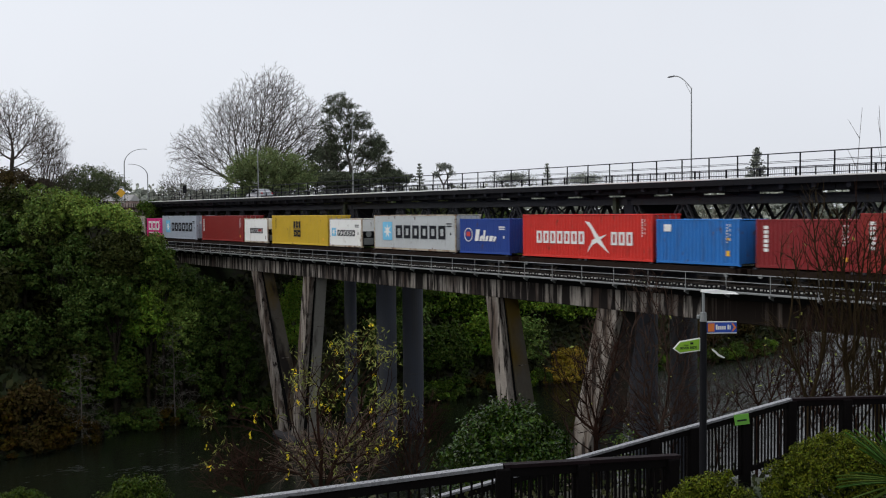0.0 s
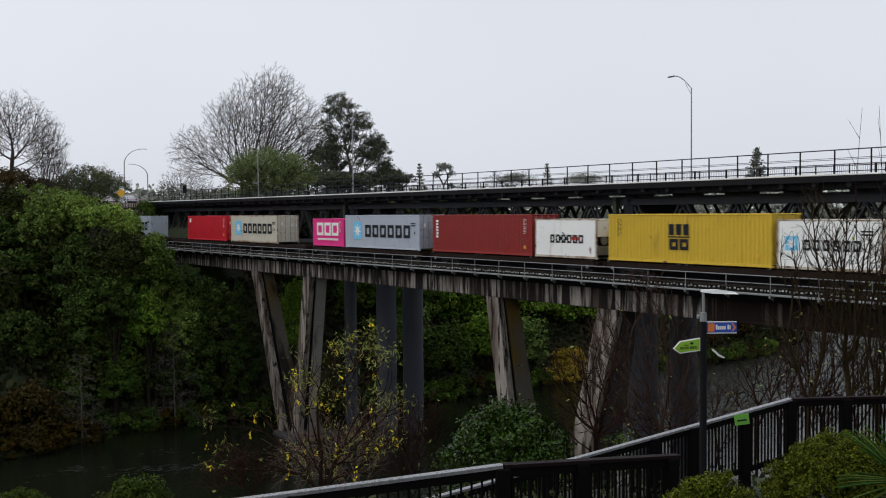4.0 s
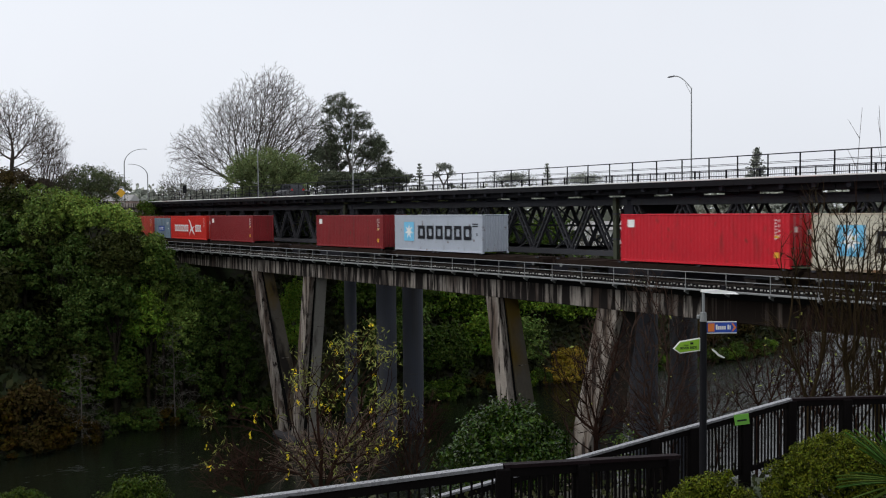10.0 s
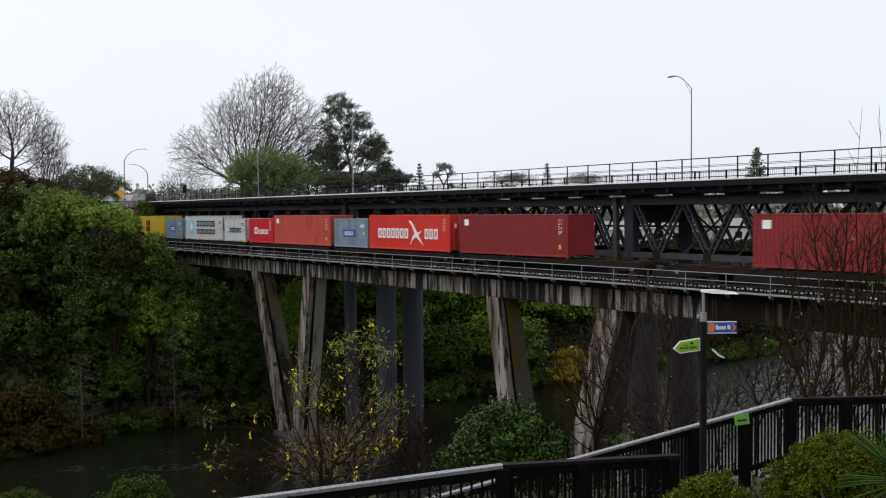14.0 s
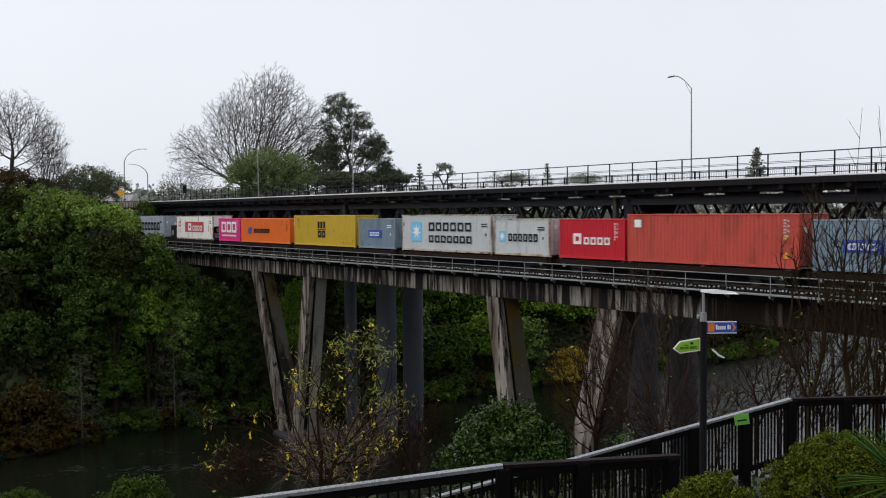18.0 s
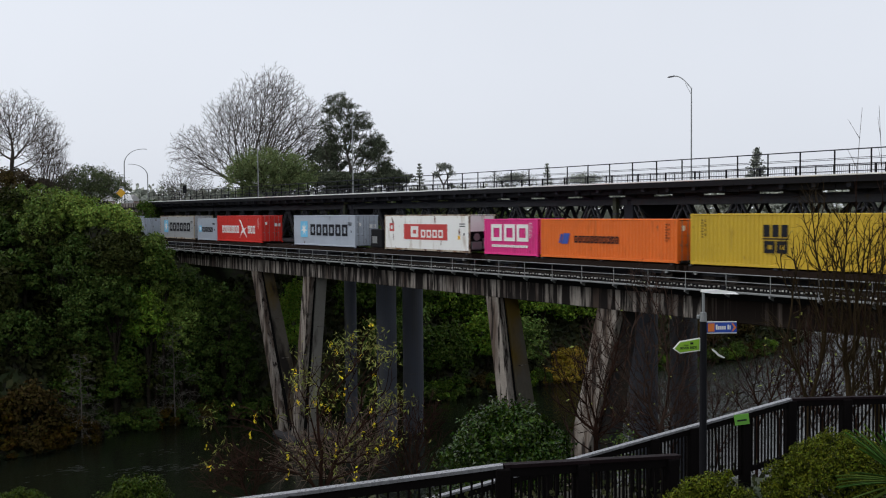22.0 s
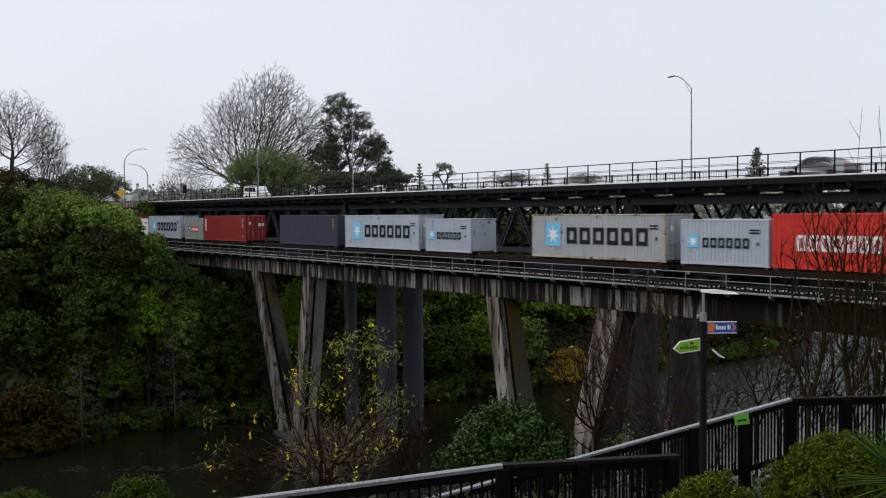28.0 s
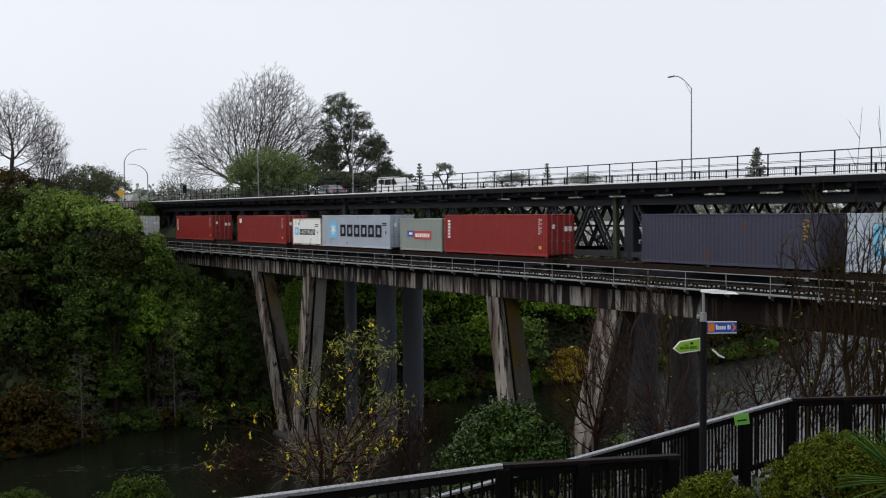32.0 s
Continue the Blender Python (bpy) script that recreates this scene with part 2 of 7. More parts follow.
LEAFKOW = leaf_mat("pale_green_drooping_leaves", (0.25, 0.27, 0.065))
LEAFOCHRE = leaf_mat("ochre_scrub_leaves", (0.30, 0.215, 0.025))
FLAX = leaf_mat("strap_leaves", (0.045, 0.084, 0.015), rough=0.5)
PETAL = leaf_mat("yellow_blossom", (0.78, 0.63, 0.03), island=0.5)
GLASS = mat("dark_vehicle_glass", (0.012, 0.014, 0.016), 0.08, 0, (1, 0.1), (5, 0.1), 0, spec=0.7)
RUBBER = mat("black_rubber", (0.015, 0.015, 0.015), 0.8)
LAMPRED = mat("red_lamp_lens", (0.5, 0.01, 0.01), 0.25)
SIGNGREEN = mat("green_sign_face", (0.24, 0.46, 0.03), 0.4)
SIGNBLUE = mat("blue_sign_face", (0.02, 0.07, 0.40), 0.4)
SIGNORANGE = mat("orange_sign_face", (0.72, 0.20, 0.04), 0.4)
NOTICE = mat("green_notice", (0.16, 0.42, 0.06), 0.4)
SIGNWHITE = mat("white_sign_edge", (0.75, 0.75, 0.72), 0.4)
HOUSEWALL = mat("pale_house_wall", (0.78, 0.77, 0.74), 0.7)
HOUSEPINK = mat("dull_pink_render", (0.42, 0.30, 0.27), 0.8)
HOUSEROOF = mat("grey_roof_sheet", (0.30, 0.29, 0.28), 0.5)


def water_mat():
    """Calm under the trees, ruffled by the wind in the open reach beyond the bridges."""
    m, n, l, p = tree_of("river_water")
    p.inputs["Base Color"].default_value = (0.008, 0.010, 0.006, 1)
    p.inputs["Roughness"].default_value = 0.12
    p.inputs["IOR"].default_value = 1.33
    p.inputs["Specular IOR Level"].default_value = 0.5
    co = n.new("ShaderNodeTexCoord")
    mp = n.new("ShaderNodeMapping")
    mp.inputs["Scale"].default_value = (1.0, 0.45, 1)
    l.new(co.outputs["Object"], mp.inputs[0])
    t = n.new("ShaderNodeTexNoise")
    t.inputs["Scale"].default_value = 1.3
    t.inputs["Detail"].default_value = 6
    t.inputs["Distortion"].default_value = 0.8
    l.new(mp.outputs[0], t.inputs["Vector"])
    fine = n.new("ShaderNodeTexNoise")
    fine.inputs["Scale"].default_value = 4.5
    fine.inputs["Detail"].default_value = 3
    l.new(mp.outputs[0], fine.inputs["Vector"])
    mix = n.new("ShaderNodeMath")
    mix.operation = "MULTIPLY_ADD"
    l.new(fine.outputs["Fac"], mix.inputs[0])
    mix.inputs[1].default_value = 0.45
    l.new(t.outputs["Fac"], mix.inputs[2])
    # gusts: soft patches, stronger up the open reach
    sep = n.new("ShaderNodeSeparateXYZ")
    l.new(co.outputs["Object"], sep.inputs[0])
    gust = n.new("ShaderNodeTexNoise")
    gust.inputs["Scale"].default_value = 0.05
    l.new(co.outputs["Object"], gust.inputs["Vector"])
    shift_y = n.new("ShaderNodeMath")
    shift_y.operation = "MULTIPLY_ADD"
    l.new(gust.outputs["Fac"], shift_y.inputs[0])
    shift_y.inputs[1].default_value = 30.0
    l.new(sep.outputs["Y"], shift_y.inputs[2])
    open_reach = n.new("ShaderNodeMapRange")
    open_reach.inputs[1].default_value, open_reach.inputs[2].default_value = 88.0, 112.0
    open_reach.inputs[3].default_value, open_reach.inputs[4].default_value = 0.16, 1.0
    l.new(shift_y.outputs[0], open_reach.inputs[0])
    b = n.new("ShaderNodeBump")
    b.inputs["Distance"].default_value = 0.22
    l.new(open_reach.outputs[0], b.inputs["Strength"])
    l.new(mix.outputs[0], b.inputs["Height"])
    l.new(b.outputs[0], p.inputs["Normal"])
    return m


WATERM = water_mat()
CREST = mat("sky_glint_water", (0.014, 0.016, 0.014), 0.4, 0, (1.2, 0.9), (6, 0.6), 0.3, island=0.9)


# ---- mesh building ----
class Shape:
    """Collects solid pieces into one mesh."""

    def __init__(self):
        self.v, self.f, self.cut = [], [], []

    def add(self, verts, faces):
        k = len(self.v)
        self.cut.append((k, len(self.f)))
        self.v.extend(verts)
        self.f.extend([tuple(i + k for i in f) for f in faces])
        return self

    def box(self, x0, x1, y0, y1, z0, z1, b=0.0):
        """A block; b: the width of its chamfered edges."""
        if b <= 0:
            return self.add([(x0, y0, z0), (x1, y0, z0), (x1, y1, z0), (x0, y1, z0), (x0, y0, z1), (x1, y0, z1), (x1, y1, z1), (x0, y1, z1)],
                            [(3, 2, 1, 0), (4, 5, 6, 7), (0, 1, 5, 4), (1, 2, 6, 5), (2, 3, 7, 6), (3, 0, 4, 7)])
        b = min(b, (x1 - x0) / 3, (y1 - y0) / 3, (z1 - z0) / 3)
        v = []
        for z, i in ((z0, b), (z0 + b, 0), (z1 - b, 0), (z1, b)):
            c = b if i == 0 else b * 0.5
            a0, a1, e0, e1 = x0 + i, x1 - i, y0 + i, y1 - i
            v += [(a0 + c, e0, z), (a1 - c, e0, z), (a1, e0 + c, z), (a1, e1 - c, z), (a1 - c, e1, z), (a0 + c, e1, z), (a0, e1 - c, z), (a0, e0 + c, z)]
        f = [tuple(range(7, -1, -1)), tuple(range(24, 32))]
        for r in range(3):
            f += [(r * 8 + i, r * 8 + (i + 1) % 8, r * 8 + 8 + (i + 1) % 8, r * 8 + 8 + i) for i in range(8)]
        return self.add(v, f)

    def bar(self, p0, p1, r0, r1=None, n=6, caps=True):
        """A round or square bar from p0 to p1."""
        p0, p1 = Vector(p0), Vector(p1)
        r1 = r0 if r1 is None else r1
        d = (p1 - p0)
        if d.length < 1e-6:
            return self
        d.normalize()
        a = d.cross((0, 0, 1)) if abs(d.z) < 0.95 else d.cross((1, 0, 0))
        a.normalize()
        c = d.cross(a)
        v = []
        for p, r in ((p0, r0), (p1, r1)):
            for i in range(n):
                t = 2 * math.pi * (i + 0.5) / n
                v.append(p + (a * math.cos(t) + c * math.sin(t)) * r)
        f = [(i, (i + 1) % n, n + (i + 1) % n, n + i) for i in range(n)]
        if caps:
            f += [tuple(range(n - 1, -1, -1)), tuple(range(n, 2 * n))]
        return self.add([tuple(q) for q in v], f)

    def beam(self, p0, p1, w, h):
        """A rectangular member from p0 to p1, w wide sideways, h high."""
        p0, p1 = Vector(p0), Vector(p1)
        d = (p1 - p0).normalized()
        a = d.cross((0, 1, 0)) if abs(d.y) < 0.9 else d.cross((0, 0, 1))
        a.normalize()
        c = d.cross(a)
        v = []
        for p in (p0, p1):
            for s, t in ((-1, -1), (1, -1), (1, 1), (-1, 1)):
                v.append(tuple(p + a * (s * h / 2) + c * (t * w / 2)))
        return self.add(v, [(3, 2, 1, 0), (4, 5, 6, 7), (0, 1, 5, 4), (1, 2, 6, 5), (2, 3, 7, 6), (3, 0, 4, 7)])

    def prism(self, pts, y0, y1):
        """An outline of (x, z) points drawn out from y0 to y1."""
        n = len(pts)
        v = [(x, y0, z) for x, z in pts] + [(x, y1, z) for x, z in pts]
        f = [tuple(range(n)), tuple(range(2 * n - 1, n - 1, -1))] + [(i, i + n, (i + 1) % n + n, (i + 1) % n) for i in range(n)]
        return self.add(v, f)

    def pieces(self):
        """Its solids as shapes of their own."""
        out = []
        ends = self.cut[1:] + [(len(self.v), len(self.f))]
        for (v0, f0), (v1, f1) in zip(self.cut, ends):
            s = Shape()
            s.v = self.v[v0:v1]
            s.f = [tuple(i - v0 for i in f) for f in self.f[f0:f1]]
            out.append(s)
        return out

    def mesh(self, name):
        me = bpy.data.meshes.new(name)
        me.from_pydata(self.v, [], self.f)
        me.update()
        return me


def fixed(me):
    """Outward faces on a closed mesh."""
    bm = bmesh.new()
    bm.from_mesh(me)
    bmesh.ops.recalc_face_normals(bm, faces=bm.faces)
    bm.to_mesh(me)
    bm.free()
    return me


def part(name, shape, material, parent=None, label="", kind="", at=None):
    me = shape.mesh(name) if isinstance(shape, Shape) else shape
    if len(me.materials) == 0:
        me.materials.append(material)
    ob = new(name, me)
    if parent:
        ob.parent = parent
    if at is not None:
        ob.matrix_basis = at
    if label:
        ob["label"] = label
    if kind:
        ob["kind"] = kind
    return ob


def thing(name, label, category, m=None, group="", kind=""):
    ob = new(name)
    ob.empty_display_size = 0.3
    if m is not None:
        ob.matrix_basis = m
    return tagged(ob, label, category, group, kind)


def solid(name, shape, material, label, category, kind="", m=None, group=""):
    """A thing of one mesh."""
    return tagged(part(name, shape, material, None, at=m), label, category, group, kind)


rng = np.random.default_rng(7)


def leaf_mesh(name, centres, size, long=2.0, droop=0.0, face=None):
    """One mesh of many small folded leaves at the given centres; face: the ways that they turn towards."""
    n = len(centres)
    a = rng.normal(size=(n, 3))
    a[:, 2] = a[:, 2] - droop
    if face is not None:
        c = face + rng.normal(size=(n, 3)) * 0.75
        c /= np.linalg.norm(c, axis=1)[:, None] + 1e-9
        a -= (a * c).sum(1)[:, None] * c
    a /= np.linalg.norm(a, axis=1)[:, None] + 1e-9
    if face is not None:
        b = np.cross(c, a)
    else:
        b = rng.normal(size=(n, 3))
        b -= (b * a).sum(1)[:, None] * a
        b /= np.linalg.norm(b, axis=1)[:, None] + 1e-9
        c = np.cross(a, b)
    s = size * rng.uniform(0.6, 1.35, (n, 1))
    la, wb = a * s * long * 0.5, b * s * 0.5
    v = np.stack([centres - la, centres + wb + c * s * 0.12, centres + la, centres - wb + c * s * 0.12], 1).reshape(-1, 3)
    me = bpy.data.meshes.new(name)
    me.vertices.add(n * 4)
    me.vertices.foreach_set("co", v.astype(np.float32).ravel())
    me.loops.add(n * 4)
    me.loops.foreach_set("vertex_index", np.arange(n * 4, dtype=np.int32))
    me.polygons.add(n)
    me.polygons.foreach_set("loop_start", np.arange(0, n * 4, 4, dtype=np.int32))
    me.update(calc_edges=True)
    return me


def clumps(n, rad, count, spread, shell=0.55, low=-0.6):
    """Leaf places in many clumps that fill an uneven ellipsoid."""
    d = rng.normal(size=(n, 3))
    d /= np.linalg.norm(d, axis=1)[:, None]
    d[:, 2] = np.where(d[:, 2] < low, -d[:, 2], d[:, 2])
    r = rng.uniform(shell, 1.0, (n, 1)) * rng.uniform(0.82, 1.12, (n, 1))
    cen = d * r * np.array(rad)
    size = spread * rng.uniform(0.6, 1.4, (n, 1))
    idx = rng.integers(0, n, count)
    off = rng.normal(size=(count, 3))
    off /= np.linalg.norm(off, axis=1)[:, None] + 1e-9
    off *= rng.uniform(0.3, 1.0, (count, 1)) ** 0.5
    face = off * 0.8 + d[idx] * 0.45 + np.array((0, 0, 0.35))
    return cen[idx] + off * size[idx] * np.array((1, 1, 0.75)), face / np.linalg.norm(face, axis=1)[:, None]


# ---- ground and river ----
def graded(lo, hi, step, far):
    inner = list(np.arange(lo, hi + 0.01, step))
    out = []
    d = step
    a = hi
    while a < far:
        d *= 1.45
        a += d
        out.append(a)
    neg = []
    d, a = step, lo
    while a > -far:
        d *= 1.45
        a -= d
        neg.append(a)
    return neg[::-1] + inner + out


def build_ground():
    xs, ys = graded(-170, 30, 2.0, 3500), graded(-30, 190, 2.5, 3500)
    v = [(x, y, ground_z(x, y)) for y in ys for x in xs]
    w = len(xs)
    f = [(j * w + i, j * w + i + 1, (j + 1) * w + i + 1, (j + 1) * w + i) for j in range(len(ys) - 1) for i in range(w - 1)]
    s = Shape()
    s.v, s.f = v, f
    me = s.mesh("ground")
    for p in me.polygons:
        p.use_smooth = True
    solid("ground", me, SOIL, "steep damp river banks of dark soil", "ground", "structure")
    s = Shape().add([(-900, -900, WATER), (300, -900, WATER), (300, 900, WATER), (-900, 900, WATER)], [(0, 1, 2, 3)])
    solid("water", s, WATERM, "dark green slow river with small ripples", "river", "structure")
    # low broken crests in the current; their paler colour stands in for sky glints
    s = Shape()
    for cx, cy, n in ((-90.5, 22.5, 26), (-87.0, 27.5, 30), (-84.5, 31.5, 22), (-92.0, 31.0, 10)):
        for i in range(n):
            u = rng.normal()
            x, y = cx + rng.normal() * 0.7 + 0.35 * u * u, cy + 2.2 * u
            k, w = rng.uniform(0.25, 1.1), rng.uniform(0.03, 0.09)
            a, b = Vector((x, y, 0.0)), Vector((x + rng.uniform(-0.25, 0.3), y + k, 0.0))
            m = a.lerp(b, rng.uniform(0.3, 0.7))
            s.add([tuple(a), tuple(m + Vector((w, 0, 0.0))), tuple(b), tuple(m + Vector((-w, 0, 0.0))), tuple(m + Vector((-0.2 * w, 0, w * 0.32)))], [(0, 1, 4), (1, 2, 4), (2, 3, 4), (3, 0, 4)])
    ob = part("ripple_crests", s, CREST)
    tagged(ob, "pale broken ripple crests on dark water", "ripples", kind="stuff")


build_ground()


# ---- railway bridge ----
def build_rail_bridge():
    x0, x1 = -176.0, 34.0
    bridge = thing("railway_bridge", "weathered concrete railway bridge on V-shaped legs", "bridge", kind="structure")
    # girder in cast lengths with fine joints
    edges = [-176, -150, -131, -112, -98, -91.5, -84, -70.5, -57, -50.5, -44, -37, -30, -17, -2, 16, 34]
    for a, b in zip(edges, edges[1:]):
        s = Shape().box(a + 0.012, b - 0.012, 43.05, 47.2, 16.42, 17.72, 0.04)
        # lengths beyond x = -36: streaked copy with their shade put into the base
        part("girder", s, GIRD if b < -36 else GIRDSHADE, bridge, "dark streaked concrete girder")
    # near-black deck side: shade below the walkway edge put into its colour
    part("deck", Shape().box(x0, x1, 42.65, 47.75, 17.72, 18.12, 0.03), GRATESHADE, bridge)
    part("ballast", Shape().box(x0, x1, 43.3, 46.95, 18.12, 18.16, 0.01), STONE, bridge, "brown stone ballast")
    for y in (45.13 - 0.57, 45.13 + 0.57):
        s = Shape().box(x0, x1, y - 0.035, y + 0.035, 18.30, RAIL_Z).box(x0, x1, y - 0.01, y + 0.01, 18.2, 18.30).box(x0, x1, y - 0.07, y + 0.07, 18.18, 18.2)
        part("rail", s, RAILSTEEL, bridge, "worn steel rail")
    sl = Shape()
    x = x0 + 0.3
    while x < x1 - 0.3:
        sl.box(x, x + 0.22, 44.05, 46.2, 18.125, 18.185, 0.01)
        x += 0.62
    part("sleepers", sl, SLEEPER, bridge, kind="stuff")
    # far parapet of the track, made tall and black to darken beneath the wagons
    part("parapet", Shape().box(x0, x1, 47.3, 47.5, 17.98, 18.85, 0.02), DARKPLATE, bridge, "low black parapet")
    part("cable_duct", Shape().box(x0, x1, 46.98, 47.26, 17.98, 18.3, 0.02), STONE, bridge)
    # near walkway
    part("walkway", Shape().box(x0, x1, 41.62, 42.95, 18.17, 18.24, 0.01), GRATESHADE, bridge, "dark steel grating walkway")
    part("edge_beam", Shape().box(x0, x1, 41.54, 41.62, 18.15, 18.26, 0.02), GALV, bridge, "pale galvanised edge channel")
    step = 2.76
    posts = []
    x = -31.5
    while x > -142:
        posts.append(x)
        x -= step
    posts += [-31.5 + step * i for i in range(1, 8)]
    post_me = Shape().bar((0, 0, 0), (0, 0, 0.9), 0.024, 0.024, 6).box(-0.06, 0.06, -0.06, 0.06, 0, 0.02).mesh("post")
    brk = Shape().prism([(-0.05, 0.0), (0.05, 0.0), (0.05, -0.12), (-0.05, -0.12)], 0, 0.4)
    brk.add([(-0.05, 0, -0.12), (0.05, 0, -0.12), (0.05, 0.3, -0.27), (-0.05, 0.3, -0.27), (-0.05, 0.3, -0.12), (0.05, 0.3, -0.12)],
            [(0, 1, 2, 3), (0, 3, 4), (1, 5, 2), (3, 2, 5, 4)])
    brk_me = brk.mesh("bracket")
    for x in posts:
        part("post", post_me, GALV, bridge, at=pose(x, 41.57, 18.25))
        part("bracket", brk_me, GALV, bridge, at=pose(x, 41.5, 18.18))
    for z, r in ((19.15, 0.026), (18.76, 0.021)):
        part("handrail", Shape().bar((x0, 41.57, z), (x1 - 14, 41.57, z), r, r, 6), GALV, bridge, "galvanised pipe handrail")
    s = Shape()
    x = -140.0
    while x < -18:
        w = rng.uniform(0.05, 0.14)
        z = rng.uniform(-0.02, 0.03)
        s.box(x, x + w, 42.96, 43.02, 18.25 + z, 18.31 + z + rng.uniform(0, 0.04))
        x += w + rng.uniform(0.08, 0.24)
    part("deck_clips", s, CLIP, bridge, "row of small pale deck clips", kind="stuff")
    part("deck_kerb", Shape().box(x0, x1, 43.03, 43.25, 18.12, 18.38, 0.02), GRATESHADE, bridge)
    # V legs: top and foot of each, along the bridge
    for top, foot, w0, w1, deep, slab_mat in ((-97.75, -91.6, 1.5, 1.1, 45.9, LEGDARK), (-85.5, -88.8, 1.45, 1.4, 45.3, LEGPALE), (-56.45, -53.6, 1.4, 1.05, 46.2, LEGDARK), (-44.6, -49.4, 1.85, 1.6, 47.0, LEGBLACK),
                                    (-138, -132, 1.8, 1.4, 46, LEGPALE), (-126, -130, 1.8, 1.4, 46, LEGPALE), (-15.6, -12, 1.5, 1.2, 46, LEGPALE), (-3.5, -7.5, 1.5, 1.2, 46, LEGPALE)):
        halves = []
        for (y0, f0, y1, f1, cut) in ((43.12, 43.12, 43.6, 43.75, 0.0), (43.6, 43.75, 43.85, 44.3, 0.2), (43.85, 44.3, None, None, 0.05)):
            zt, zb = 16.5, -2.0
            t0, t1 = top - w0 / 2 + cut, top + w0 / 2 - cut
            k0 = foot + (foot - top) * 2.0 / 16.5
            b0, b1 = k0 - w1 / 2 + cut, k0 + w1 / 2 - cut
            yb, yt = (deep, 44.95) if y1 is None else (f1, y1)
            leg = Shape().add([(b0, f0, zb), (b1, f0, zb), (b1, yb, zb), (b0, yb, zb), (t0, y0, zt), (t1, y0, zt), (t1, yt, zt), (t0, yt, zt)],
                    [(3, 2, 1, 0), (4, 5, 6, 7), (0, 1, 5, 4), (1, 2, 6, 5), (2, 3, 7, 6), (3, 0, 4, 7)])
            halves.append(leg)
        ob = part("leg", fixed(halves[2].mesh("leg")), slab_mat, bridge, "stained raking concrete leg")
        part("rib", fixed(halves[0].mesh("rib")), LEGRIB, ob, "brown streaked concrete rib")
        # recess shade between rib and slab, put in as a near-black strip
        part("groove", fixed(halves[1].mesh("groove")), GRATESHADE, ob)
        for z in (3.5, 7.5, 11.5):
            fr = (16.5 - z) / 16.5
            c = top + (foot - top) * fr
            w = w0 + (w1 - w0) * fr
            part("joint", Shape().box(c - w / 2 - 0.02, c + w / 2 + 0.02, 44.3, 45.1, z, z + 0.05), LEGRIB, ob)
    for x in (-90.2, -51.4):
        part("footing", Shape().box(x - 2.6, x + 2.6, 42.6, 47.6, -2.0, 0.45, 0.2), LEGBLACK, bridge, "wet concrete footing at the waterline")


build_rail_bridge()


# ---- road bridge ----
def warren(s, y, x0, x1, panel, zt, zb, phase=0.0, w=0.28, thin=0.2, laced=False):
    s.box(x0, x1, y - 0.22, y + 0.22, zt - 0.42, zt).box(x0, x1, y - 0.22, y + 0.22, zb, zb + 0.38)
    x = x0 + phase
    k = 0
    while x + panel / 2 <= x1:
        a, b = (zb + 0.2, zt - 0.2) if k % 2 else (zt - 0.2, zb + 0.2)
        if laced:
            p, q = Vector((x, y, a)), Vector((x + panel / 2, y, b))
            d = (q - p).normalized()
            o = Vector((-d.z, 0, d.x)) * (w / 2 - 0.05)
            s.beam(p + o, q + o, thin, 0.1).beam(p - o, q - o, thin, 0.1)
            m = 9
            for i in range(m):
                e, g2 = p.lerp(q, (i + 0.2) / m), p.lerp(q, (i + 0.9) / m)
                s.beam(e + o * (1 if i % 2 else -1), g2 - o * (1 if i % 2 else -1), thin * 0.7, 0.06)
        else:
            s.beam((x, y, a), (x + panel / 2, y, b), thin, w)
        x += panel / 2
        k += 1


